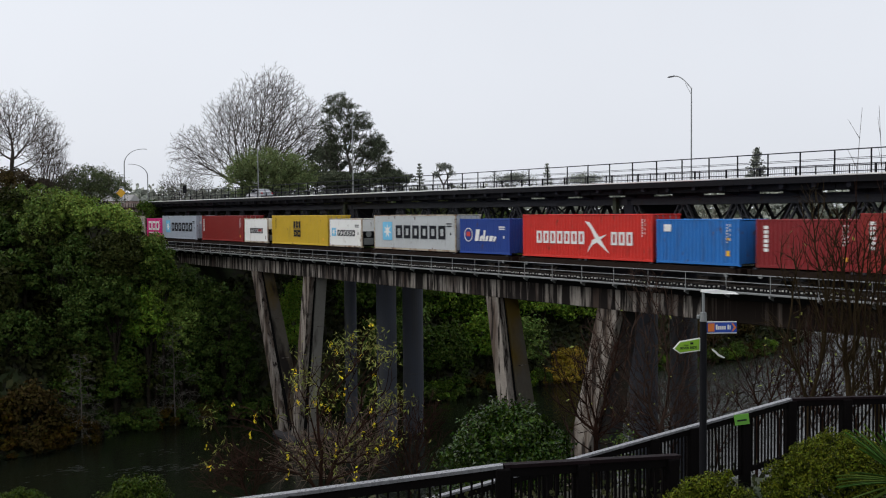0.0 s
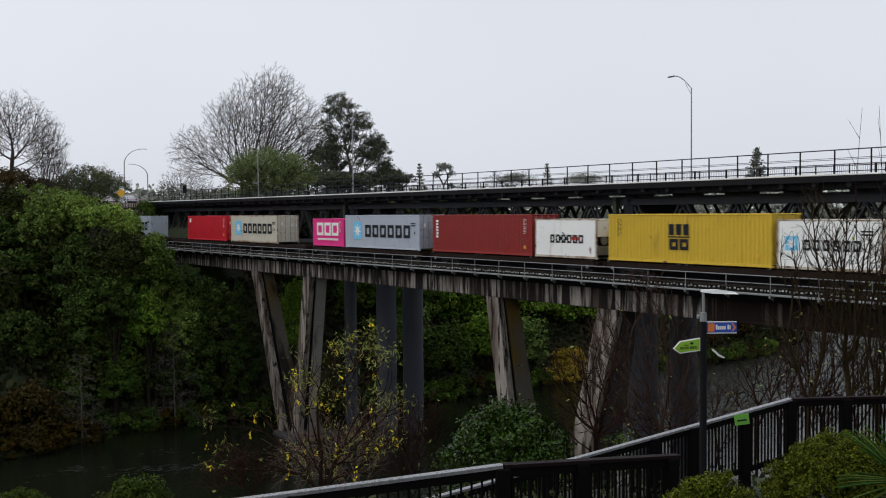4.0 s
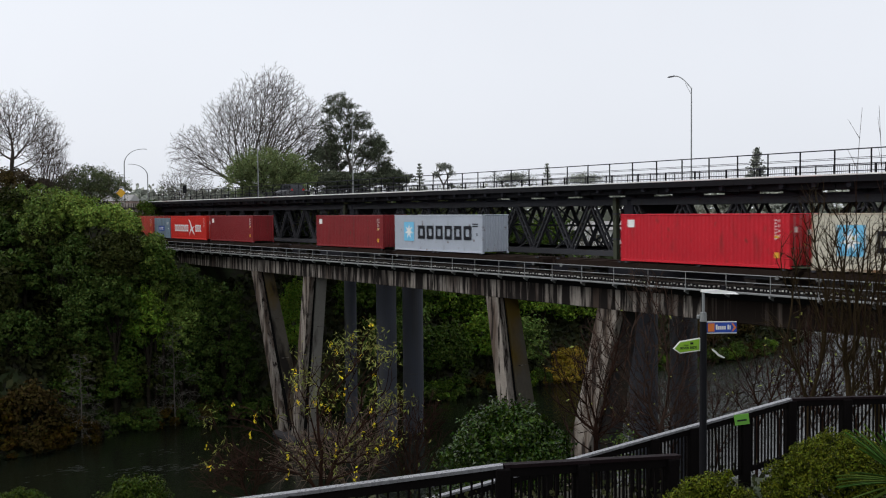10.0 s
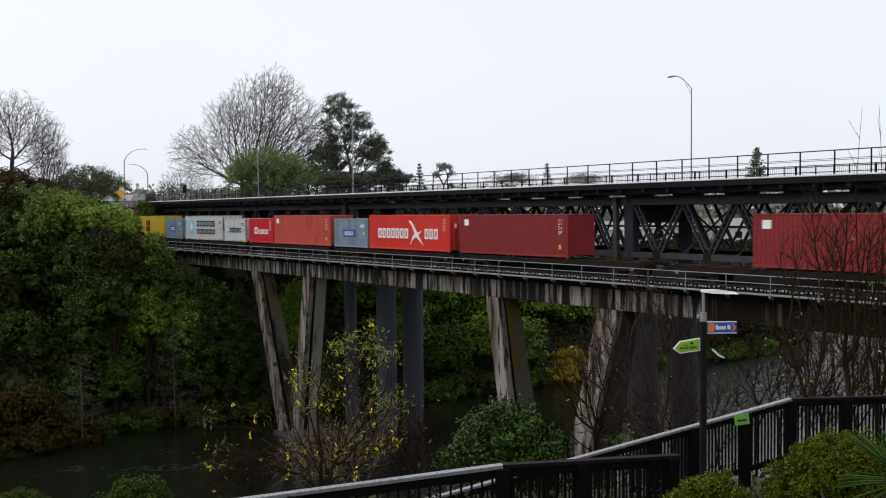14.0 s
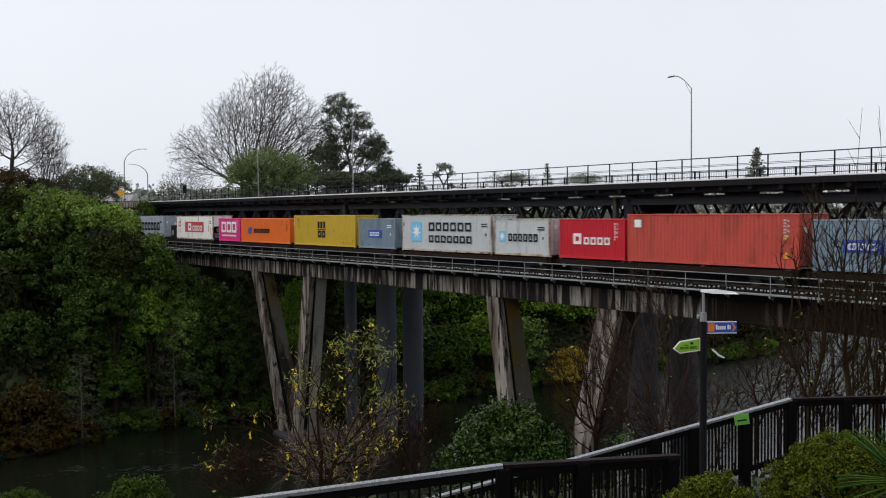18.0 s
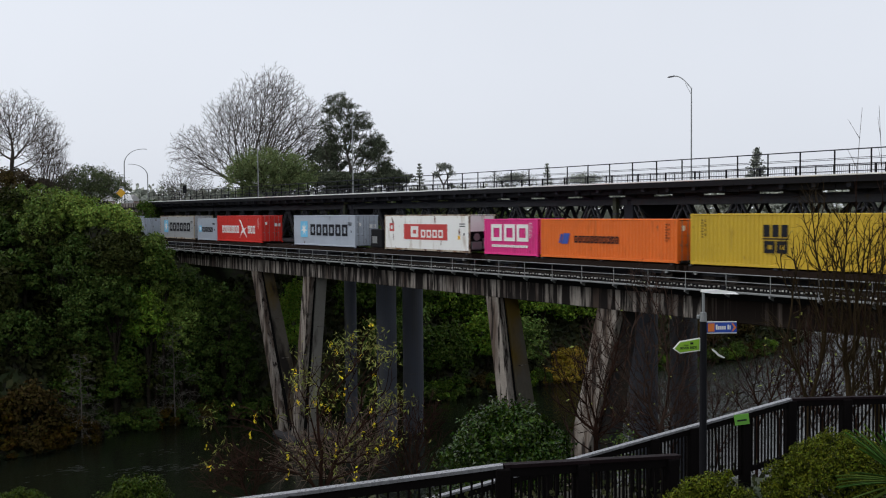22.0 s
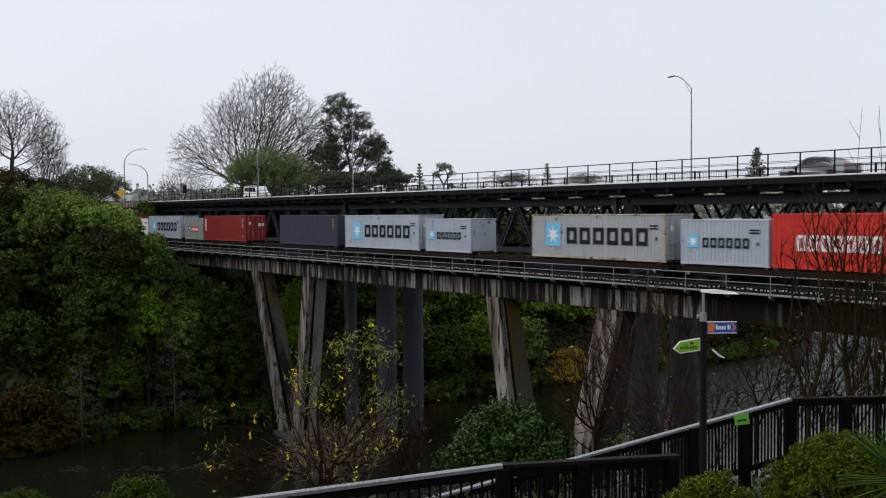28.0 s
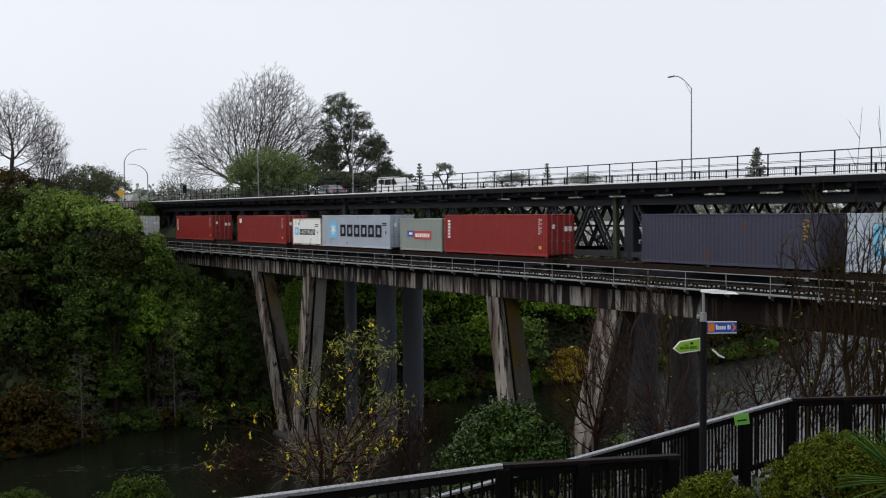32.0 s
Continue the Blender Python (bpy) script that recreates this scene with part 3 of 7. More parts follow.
def build_road_bridge():
    x0, x1 = -152.0, 34.0
    bridge = thing("road_bridge", "dark steel truss road bridge with a pale deck edge", "bridge", kind="structure")
    part("deck_slab", Shape().box(x0, x1, ROAD_Y0, ROAD_Y1, 24.02, 24.18, 0.02), CONC, bridge)
    part("carriageway", Shape().box(x0, x1, 51.6, 58.6, 24.18, 24.2), ASPH, bridge, "grey asphalt carriageway")
    for a, b in ((ROAD_Y0 + 0.1, 51.5), (58.7, ROAD_Y1 - 0.1)):
        part("footpath", Shape().box(x0, x1, a, b, 24.18, 24.34, 0.02), CONC, bridge)
    x = x0
    while x < x1:
        b = min(x + 6.6, x1)
        part("edge_kerb", Shape().box(x + 0.01, b - 0.01, ROAD_Y0 - 0.06, ROAD_Y0 + 0.1, 24.335, 24.43, 0.02), PALE, bridge)
        part("edge_angle", Shape().box(x + 0.01, b - 0.01, ROAD_Y0 - 0.03, ROAD_Y0 - 0.003, 23.98, 24.335), BLACK, bridge)
        part("fascia", Shape().box(x + 0.02, b - 0.02, ROAD_Y0 + 0.5, ROAD_Y0 + 0.62, 23.6, 24.015, 0.01), BLACK, bridge, "black steel fascia plate")
        x += 6.6
    # cross beams under the deck
    cb = Shape().box(-0.14, 0.14, 49.2, 60.8, 23.76, 24.02).mesh("cross_beam")
    bk = Shape().add([(-0.1, 49.2, 23.7), (0.1, 49.2, 23.7), (0.1, 51.2, 23.3), (-0.1, 51.2, 23.3), (-0.1, 49.2, 23.8), (0.1, 49.2, 23.8), (0.1, 51.2, 23.8), (-0.1, 51.2, 23.8)],
                     [(3, 2, 1, 0), (4, 5, 6, 7), (0, 1, 5, 4), (1, 2, 6, 5), (2, 3, 7, 6), (3, 0, 4, 7)]).mesh("bracket")
    x = x0 + 1.0
    k = 0
    while x < x1:
        part("cross_beam", cb, DARKPLATE, bridge, at=pose(x, 0, 0))
        if k % 2 == 0:
            part("bracket", bk, DARKPLATE, bridge, at=pose(x, 0, 0))
        x += 2.2
        k += 1
    for y in (50.2, 53.4, 56.2, 59.2):
        part("stringer", Shape().box(x0, x1, y - 0.1, y + 0.1, 23.82, 24.02), DARKPLATE, bridge)
    pl = Shape().box(0, 2.6, 50.8, 50.95, 23.46, 23.58).box(-0.01, 4.39, 50.8, 50.95, 23.26, 23.46).box(-0.01, 4.39, 50.8, 50.95, 23.58, 23.84).mesh("web_plate")
    x = x0
    while x < x1:
        part("web_plate", pl, DARKPLATE, bridge, at=pose(x, 0, 0))
        x += 4.4
    # two trusses, in spans
    for a, b in ((-152, -128.4), (-128, -90.4), (-90, -50.6), (-50.2, -10.4), (-10, 28)):
        s = Shape()
        warren(s, 51.0, a, b, 4.45, 23.3, 19.2, (0.0 if a != -50.2 else 0.15), 0.46, 0.22, True)
        part("near_truss", s, IRON, bridge, "dark riveted steel truss")
        s = Shape()
        warren(s, 56.8, a, b, 4.45, 23.3, 19.2, 0.0)
        warren(s, 56.8, a, b, 4.45, 23.3, 19.2, 2.225, 0.2, 0.14)
        warren(s, 57.0, a, b, 4.45, 23.3, 19.2, 1.11, 0.14, 0.12)
        s.box(a, b, 56.7, 56.9, 21.2, 21.36)
        part("far_truss", s, IRON, bridge, "dark riveted steel truss")
        s = Shape()
        x = a
        k = 0
        while x + 4.45 <= b + 0.1:
            for z in (19.35, 23.1):
                s.beam((x, 51, z), (x + 4.45, 56.8, z), 0.12, 0.12).beam((x, 56.8, z), (x + 4.45, 51, z), 0.12, 0.12)
            s.beam((x, 51, 19.4), (x, 56.8, 23.1), 0.1, 0.1).beam((x, 56.8, 19.4), (x, 51, 23.1), 0.1, 0.1)
            s.box(x - 0.1, x + 0.1, 51, 56.8, 19.15, 19.4)
            x += 4.45
        part("sway_bracing", s, IRON, bridge)
    # joint plates at the near truss's lower nodes
    plate = Shape().box(-0.3, 0.3, 50.72, 50.76, 19.15, 19.75, 0.02).mesh("gusset")
    x = -47.825
    while x < -12:
        part("gusset", plate, RUSTY, bridge, at=pose(x, 0, 0))
        x += 4.45
    # portal panels over the piers
    for x in (-90.2, -50.4):
        for y in (51.1, 56.7):
            part("portal_post", Shape().box(x - 0.55, x + 0.35, y - 0.3, y + 0.3, 17.2, 23.2, 0.04), DARKPLATE, bridge)
        part("portal_panel", Shape().box(x - 0.2, x + 0.1, 51.4, 56.4, 21.6, 23.2, 0.03), DARKPLATE, bridge)
        part("pier_cap", Shape().box(x - 1.1, x + 1.1, 50.2, 58.2, 16.4, 17.2, 0.08), COLM, bridge)
        part("tie_post", Shape().beam((x - 1.05, 50.6, 17.2), (x - 1.15, 50.6, 23.4), 0.3, 0.34), MOSSY, bridge, "mossy upright post")
        for z in (18.6, 20.4, 22.2):
            part("tie_band", Shape().box(x - 1.32, x - 0.9, 50.4, 50.8, z, z + 0.12), IRON, bridge)
    # round columns
    for x, y, r in ((-84.9, 51.6, 1.0), (-85.3, 55.0, 1.05), (-93.3, 52.2, 0.65), (-50.0, 51.8, 1.0), (-50.4, 56.4, 1.0)):
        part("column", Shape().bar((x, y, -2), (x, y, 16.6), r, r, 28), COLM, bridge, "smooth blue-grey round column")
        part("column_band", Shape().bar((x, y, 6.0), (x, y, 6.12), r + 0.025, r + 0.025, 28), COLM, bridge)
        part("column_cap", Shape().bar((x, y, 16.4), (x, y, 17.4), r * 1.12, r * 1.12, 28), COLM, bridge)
    # railings: outer posts and rails
    op = Shape().box(-0.035, 0.035, -0.035, 0.035, 0, 1.35, 0.008).mesh("railing_post")
    x = -30.78
    xs = []
    while x > -150:
        xs.append(x)
        x -= 2.2
    xs += [-28.58 + 2.2 * i for i in range(0, 9)]
    for x in xs:
        part("railing_post", op, BLACK, bridge, at=pose(x, 49.06, 24.4))
    for z, r in ((25.74, 0.03), (25.28, 0.014), (25.20, 0.014), (24.95, 0.014)):
        part("railing_rail", Shape().box(-150, -9, 49.06 - r, 49.06 + r, z - r, z + r), DARKPLATE, bridge)
    ip = Shape().box(-0.05, 0.05, -0.05, 0.05, 0, 0.85, 0.01).mesh("barrier_post")
    x = -149.0
    while x < -12:
        part("barrier_post", ip, BLACK, bridge, at=pose(x, 51.45, 24.2))
        x += 2.6
    for z in (24.98, 24.66):
        part("barrier_rail", Shape().box(-150, -9, 51.42, 51.48, z - 0.025, z + 0.025, 0.01), DARKPLATE, bridge)
    fb = Shape()
    x = -150.0
    while x < -9:
        fb.box(x, x + 0.013, 60.88, 60.9, 24.4, 25.5)
        x += 0.16
    part("far_balusters", fb, IRON, bridge, kind="stuff")
    part("far_rail", Shape().box(-150, -9, 60.87, 60.91, 25.5, 25.54), IRON, bridge)
    fp = Shape().box(-0.03, 0.03, -0.03, 0.03, 0, 1.2).mesh("far_post")
    x = -149.0
    while x < -12:
        part("far_post", fp, BLACK, bridge, at=pose(x, 60.89, 24.36))
        x += 2.6
    # abutment and retaining wall at the far end
    part("abutment", Shape().box(-190, -151.0, 49.3, 60.7, 10, 24.0, 0.1), CONC, bridge, "dark concrete abutment wall")


build_road_bridge()


def build_road():
    s = Shape().box(-620, -152.05, 51.0, 59.0, 23.6, 24.2)
    solid("road", s, ASPH, "wet grey asphalt road on the far bank", "road", "structure")
    s = Shape().box(-620, -152.05, 48.8, 50.9, 23.6, 24.3, 0.02)
    solid("pavement", s, CONC, "pale concrete footpath beside the road", "pavement", "structure")


build_road()


def street_lamp(x, y, z0, height, reach, up, group, curved=False, side=-1):
    lamp = thing("street_lamp", "slim grey galvanised street lamp on the road bridge", "street lamp", pose(x, y, z0, 0, 0, 90 if curved else 0), group)
    if curved:
        s = Shape()
        pts = [(0, 0, 0), (0, 0, height * 0.72)]
        for i in range(1, 9):
            a = math.pi / 2 * i / 8
            pts.append((side * reach * (1 - math.cos(a)), 0, height * 0.72 + height * 0.28 * math.sin(a)))
        for i, (p, q) in enumerate(zip(pts, pts[1:])):
            s.bar(p, q, 0.09 - 0.005 * i, 0.085 - 0.005 * i, 8)
        part("pole", s, GALV, lamp)
        tip = pts[-1]
    else:
        part("pole", Shape().bar((0, 0, 0), (0, 0, height), 0.065, 0.045, 8), GALV, lamp)
        part("base_sleeve", Shape().bar((0, 0, 0), (0, 0, 0.9), 0.10, 0.09, 8), GALV, lamp)
        s = Shape()
        p = Vector((0, 0, height - 0.05))
        for i in range(1, 7):
            k = i / 6
            q = Vector((side * reach * k, 0, height - 0.05 + up * math.sin(k * math.pi / 2)))
            s.bar(p, q, 0.045, 0.04, 6)
            p = q
        s.bar((0, 0, height - 0.55), (side * reach * 0.35, 0, height + up * 0.35), 0.02, 0.02, 6)
        part("arm", s, GALV, lamp)
        tip = p
    h = Shape()
    h.add([(tip[0] + side * a, b, tip[2] + c) for a, b, c in ((0, -0.08, -0.03), (0.65, -0.12, -0.05), (0.65, 0.12, -0.05), (0, 0.08, -0.03), (0, -0.06, 0.06), (0.6, -0.07, 0.03), (0.6, 0.07, 0.03), (0, 0.06, 0.06))],
          [(3, 2, 1, 0), (4, 5, 6, 7), (0, 1, 5, 4), (1, 2, 6, 5), (2, 3, 7, 6), (3, 0, 4, 7)])
    part("lamp_head", fixed(h.mesh("lamp_head")), IRON, lamp)
    return lamp


g = "street lamps along the road"
street_lamp(-53.2, 60.4, 24.3, 7.75, 1.75, 1.15, g)
street_lamp(-87.3, 49.3, 24.3, 8.0, 1.6, 0.15, g, side=1)
street_lamp(-110.2, 49.3, 24.3, 5.9, 0.5, 0.1, g)
street_lamp(-176, 53.4, 24.2, 9.9, 3.4, 0, g, True, 1)
street_lamp(-188.5, 61.6, 24.2, 7.8, 3.0, 0, g, True, -1)


# ---- the container train ----
L40, L20, HC, ST = 12.192, 6.058, 2.896, 2.591
WID = 2.438
SHARED = {}


def shared(key, make):
    if key not in SHARED:
        SHARED[key] = make()
    return SHARED[key]


def corrugated(length, z0, z1, y, out, pitch=0.28, depth=0.05):
    """A pressed steel wall along x; out: the sign of its outward side."""
    n = max(4, round(length / pitch))
    p = length / n
    xs = []
    for i in range(n):
        a = i * p
        xs += [(a, 0), (a + p * 0.26, 0), (a + p * 0.5, depth), (a + p * 0.76, depth)]
    xs.append((length, 0))
    s = Shape()
    s.v = [(x, y - out * d, z) for z in (z0, z1) for x, d in xs]
    w = len(xs)
    s.f = [(i, i + 1, w + i + 1, w + i) if out < 0 else (i + 1, i, w + i, w + i + 1) for i in range(w - 1)]
    return s


def end_wall(h, x, out, pitch=0.24):
    s0 = corrugated(WID - 0.24, 0.14, h - 0.1, 0, out, pitch)
    s = Shape()
    s.v = [(x + v[1] * (1 if out > 0 else 1), v[0] + 0.12, v[2]) for v in s0.v]
    s.f = s0.f
    return s


def container(x, L, H, colour, kind, marks, door, label):
    """x: left end at the clip's start. Local space: left end, near side and floor at zero."""
    ob = thing("shipping_container", label, "container", pose(x, SIDE_Y, BOX_Z), "containers on the train")
    pm = PAINT[colour]
    k = (colour, L, H)

    def piece(name, key, make, material=None, label=""):
        me = shared((name, key, (material or pm).name), lambda: make().mesh(name))
        return part(name, me, material or pm, ob, label)

    reefer = kind == "reefer"
    edge = WORN if colour in ("white", "cream", "silver", "steel") else pm
    if reefer:
        piece("side_panel", k + ("n",), lambda: Shape().box(0.12, L - 0.12, 0.012, 0.05, 0.16, H - 0.1))
        piece("side_panel", k + ("f",), lambda: Shape().box(0.12, L - 0.12, WID - 0.05, WID - 0.012, 0.16, H - 0.1))
    else:
        piece("side_panel", k + ("n",), lambda: corrugated(L - 0.24, 0.14, H - 0.06, 0.02, -1).shift(0.12))
        piece("side_panel", k + ("f",), lambda: corrugated(L - 0.24, 0.14, H - 0.06, WID - 0.02, 1).shift(0.12))
    piece("roof", k, lambda: Shape().box(0.05, L - 0.05, 0.05, WID - 0.05, H - 0.06, H - 0.025))
    piece("floor_pan", k, lambda: Shape().box(0.05, L - 0.05, 0.05, WID - 0.05, 0.1, 0.15), BLACK)
    for y in (0.0, WID - 0.07):
        piece("top_rail", k + (y,), lambda: Shape().box(0.1, L - 0.1, y + 0.005, y + 0.065, H - 0.09, H - 0.01, 0.012), edge)
        piece("bottom_rail", k + (y,), lambda: Shape().box(0.1, L - 0.1, y + 0.005, y + 0.065, 0.02, 0.17, 0.012), edge)
    for xx in (0.0, L - 0.13):
        for y in (0.0, WID - 0.13):
            piece("corner_post", k + (xx, y), lambda: Shape().box(xx, xx + 0.13, y, y + 0.13, 0.11, H - 0.11, 0.02), edge)
            for z in (0.0, H - 0.118):
                piece("corner_casting", k + (xx, y, z), lambda: Shape().box(xx - 0.004, xx + 0.17, y - 0.004, y + 0.16, z, z + 0.118, 0.012), edge)
    # far end
    piece("end_wall", k + ("a",), lambda: end_wall(H, 0.03, -1))
    if reefer:
        piece("machinery_frame", k + ("r",), lambda: Shape().box(L - 0.05, L - 0.02, 0.12, WID - 0.12, H * 0.56, H - 0.1))
        piece("machinery_recess", k + ("r",), lambda: Shape().box(L - 0.3, L - 0.26, 0.12, WID - 0.12, 0.15, H * 0.56), BLACK, "dark refrigeration machinery recess")
        piece("condenser", k + ("r",), lambda: Shape().box(L - 0.26, L - 0.06, 0.3, 1.25, 0.25, 0.85, 0.03).box(L - 0.26, L - 0.05, 1.4, 2.1, 0.3, 1.1, 0.03), GALV)
        piece("fan_grille", k + ("r",), lambda: Shape().bar((L - 0.1, 0.75, 1.2), (L - 0.03, 0.75, 1.2), 0.28, 0.28, 16), GALV)
    elif door:
        for y in (0.13, WID / 2 + 0.01):
            d = piece("door", k + (y,), lambda: Shape().box(L - 0.06, L - 0.035, y, y + WID / 2 - 0.14, 0.16, H - 0.11, 0.008))
            for z0 in (0.5, 1.1, 1.7, 2.2):
                dz = shared(("rib", k, y, z0, colour), lambda: Shape().box(L - 0.035, L - 0.012, y + 0.05, y + WID / 2 - 0.2, z0 * H / 2.9, z0 * H / 2.9 + 0.16, 0.008).mesh("door_rib"))
                part("door_rib", dz, pm, d)
            for yy in (y + 0.28, y + 0.78):
                me = shared(("lock", L, H, yy), lambda: Shape().bar((L + 0.012, yy, 0.1), (L + 0.012, yy, H - 0.06), 0.02, 0.02, 6).box(L, L + 0.03, yy - 0.16, yy + 0.02, 1.05, 1.1).mesh("locking_bar"))
                part("locking_bar", me, GALV, d, "galvanised locking bar")
        piece("door_placard", k + ("p",), lambda: Shape().box(L - 0.012, L - 0.006, WID / 2 + 0.3, WID / 2 + 0.62, 1.72, 2.05).box(L - 0.012, L - 0.006, WID / 2 + 0.72, WID / 2 + 1.0, 1.72, 2.05).box(L - 0.012, L - 0.006, 0.45, 0.68, 1.9, 2.2), CHALK, "small white placards")
    else:
        piece("end_wall", k + ("b",), lambda: end_wall(H, L - 0.03, 1))
    for name, material, make, lab in marks(L, H):
        shape = make()
        if name == "lettering" and len(shape.cut) <= 8:
            for i, q in enumerate(shape.pieces()):
                me = shared((name, material.name, colour, kind, i, L, H), lambda: q.mesh("letter_block"))
                part("letter_block", me, material, ob, lab)
            continue
        me = shared((name, material.name, str(colour) + kind, L, H, reefer), lambda: shape.mesh(name))
        part(name, me, material, ob, lab, kind="stuff" if len(shape.cut) > 1 and name in ("marking", "lettering") else "")
    return ob


def shift(self, dx):
    self.v = [(v[0] + dx, v[1], v[2]) for v in self.v]
    return self


Shape.shift = shift
PY0, PY1 = -0.002, 0.012


def blocks(s, x0, x1, z0, z1, n, gap=0.24):
    """A row of n plain blocks that stand for lettering."""
    w = (x1 - x0) / n
    for i in range(n):
        a, b = x0 + i * w, x0 + (i + 1 - gap) * w
        if z1 - z0 > 0.3:
            ring(s, a, b, z0, z1, min(0.24 * (z1 - z0), 0.3 * (b - a)))
        else:
            s.box(a, b, PY0 - 0.006, PY1, z0, z1)
    return s


def ring(s, x0, x1, z0, z1, t):
    """A plain hollow block."""
    y0, y1 = PY0 - 0.006, PY1
    o = [(x0, z0), (x1, z0), (x1, z1), (x0, z1)]
    i = [(x0 + t, z0 + t), (x1 - t, z0 + t), (x1 - t, z1 - t), (x0 + t, z1 - t)]
    v = [(x, y, z) for y in (y0, y1) for loop in (o, i) for x, z in loop]
    f = []
    for a in range(4):
        b = (a + 1) % 4
        f += [(a, b, b + 4, a + 4), (a + 8, a + 12, b + 12, b + 8), (a, a + 8, b + 8, b), (a + 4, b + 4, b + 12, a + 12)]
    return s.add(v, f)


def frame_block(s, x0, x1, z0, z1, t):
    return s.box(x0, x1, PY0, PY1, z0, z0 + t).box(x0, x1, PY0, PY1, z1 - t, z1).box(x0, x0 + t, PY0, PY1, z0 + t, z1 - t).box(x1 - t, x1, PY0, PY1, z0 + t, z1 - t)


def star(s, cx, cz, r, n=7):
    pts = []
    for i in range(2 * n):
        a = math.pi / 2 + math.pi * i / n
        k = r if i % 2 == 0 else r * 0.38
        pts.append((cx + k * math.cos(a), cz + k * math.sin(a)))
    for i in range(0, 2 * n, 2):
        s.prism([(cx, cz), pts[i - 1], pts[i], pts[i + 1]], PY0 - 0.004, PY1)
    return s


def hoop(s, cx, cz, r, t, n=20):
    """A thin flat ring."""
    v, f = [], []
    for y in (PY0, PY1):
        for k in (r, r - t):
            v += [(cx + k * math.cos(2 * math.pi * i / n), y, cz + k * math.sin(2 * math.pi * i / n)) for i in range(n)]
    for i in range(n):
        j = (i + 1) % n
        f += [(i, j, n + j, n + i), (2 * n + i, 3 * n + i, 3 * n + j, 2 * n + j), (i, 2 * n + i, 2 * n + j, j), (n + i, n + j, 3 * n + j, 3 * n + i)]
    return s.add(v, f)


def codes(s, L, H):
    """Small marks near the right end."""
    for z in (0.62, 0.56):
        s.box(L - 1.25, L - 0.55, PY0, PY1, H * z + 0.35, H * z + 0.43)
    s.box(L - 0.75, L - 0.62, PY0, PY1, H * 0.45, H * 0.52)
    return s


def side_codes(s, L, H):
    for i in range(7):
        s.box(L - 0.88, L - 0.8, PY0, PY1, H * 0.86 - i * 0.16, H * 0.86 - i * 0.16 + 0.09)
    for i in range(4):
        s.box(L - 0.66, L - 0.61, PY0, PY1, H * 0.84 - i * 0.26, H * 0.84 - i * 0.26 + 0.14)
    return s


def marks_star(L, H):
    if L > 10:
        sq, tx = (1.45, 2.95, 0.78, 2.32), (3.55, 11.1, 0.98, 2.04)
    else:
        sq, tx = (0.5, 1.3, 0.98, 1.72), (1.6, 4.95, 1.0, 1.55)
    return [("logo_panel", SKYBLUE, lambda: Shape().box(sq[0], sq[1], PY0, PY1 - 0.002, sq[2], sq[3]), "light blue square panel"),
            ("logo_star", CHALK, lambda: star(Shape(), (sq[0] + sq[1]) / 2, (sq[2] + sq[3]) / 2, (sq[1] - sq[0]) * 0.42), "white star"),
            ("lettering", INK, lambda: blocks(Shape(), *tx, 6), "dark lettering blocks"),
            ("marking", INK, lambda: codes(Shape(), L, H), "")]


def marks_star_two(L, H):
    return [("logo_panel", SKYBLUE, lambda: Shape().box(1.4, 2.9, PY0, PY1 - 0.002, 0.85, 2.35), "faded light blue panel"),
            ("logo_star", CHALK, lambda: star(Shape(), 2.15, 1.6, 0.62), "white star"),
            ("lettering", INK, lambda: blocks(blocks(Shape(), 4.0, 9.9, 1.62, 2.3, 6), 4.0, 9.9, 0.72, 1.28, 7), "two rows of dark lettering blocks"),
            ("marking", INK, lambda: codes(Shape(), L, H), "")]


def bird_logo(s, x, z, k):
    """A plain swoosh of two crossing crescents."""
    s.prism([(x, z + 0.8 * k), (x + 0.35 * k, z + 0.75 * k), (x + 1.0 * k, z + 0.05 * k), (x + 1.7 * k, z - 0.75 * k), (x + 0.85 * k, z - 0.22 * k), (x + 0.4 * k, z + 0.45 * k)], PY0, PY1)
    s.prism([(x + 0.15 * k, z - 0.75 * k), (x + 0.55 * k, z - 0.1 * k), (x + 1.55 * k, z + 0.18 * k), (x + 0.95 * k, z - 0.2 * k), (x + 0.55 * k, z - 0.35 * k)], PY0 - 0.003, PY1)
    return s


def marks_bird(L, H):
    if L > 10:
        return [("lettering", CHALK, lambda: blocks(blocks(Shape(), 1.5, 6.4, 0.96, 1.78, 7), 8.7, 10.7, 0.96, 1.78, 3), "white lettering blocks"),
                ("logo_swoosh", CHALK, lambda: bird_logo(Shape(), 6.3, 1.4, 1.3), "white swoosh"),
                ("marking", CHALK, lambda: side_codes(Shape(), L, H), "")]
    return [("lettering", INK, lambda: blocks(Shape(), 0.9, 2.8, 1.2, 1.42, 7), "dark lettering blocks"),
            ("logo_swoosh", INK, lambda: bird_logo(Shape(), 2.75, 1.35, 0.45), ""),
            ("lettering", LOGORED, lambda: blocks(Shape(), 3.6, 4.6, 1.2, 1.42, 3), "red lettering blocks")]


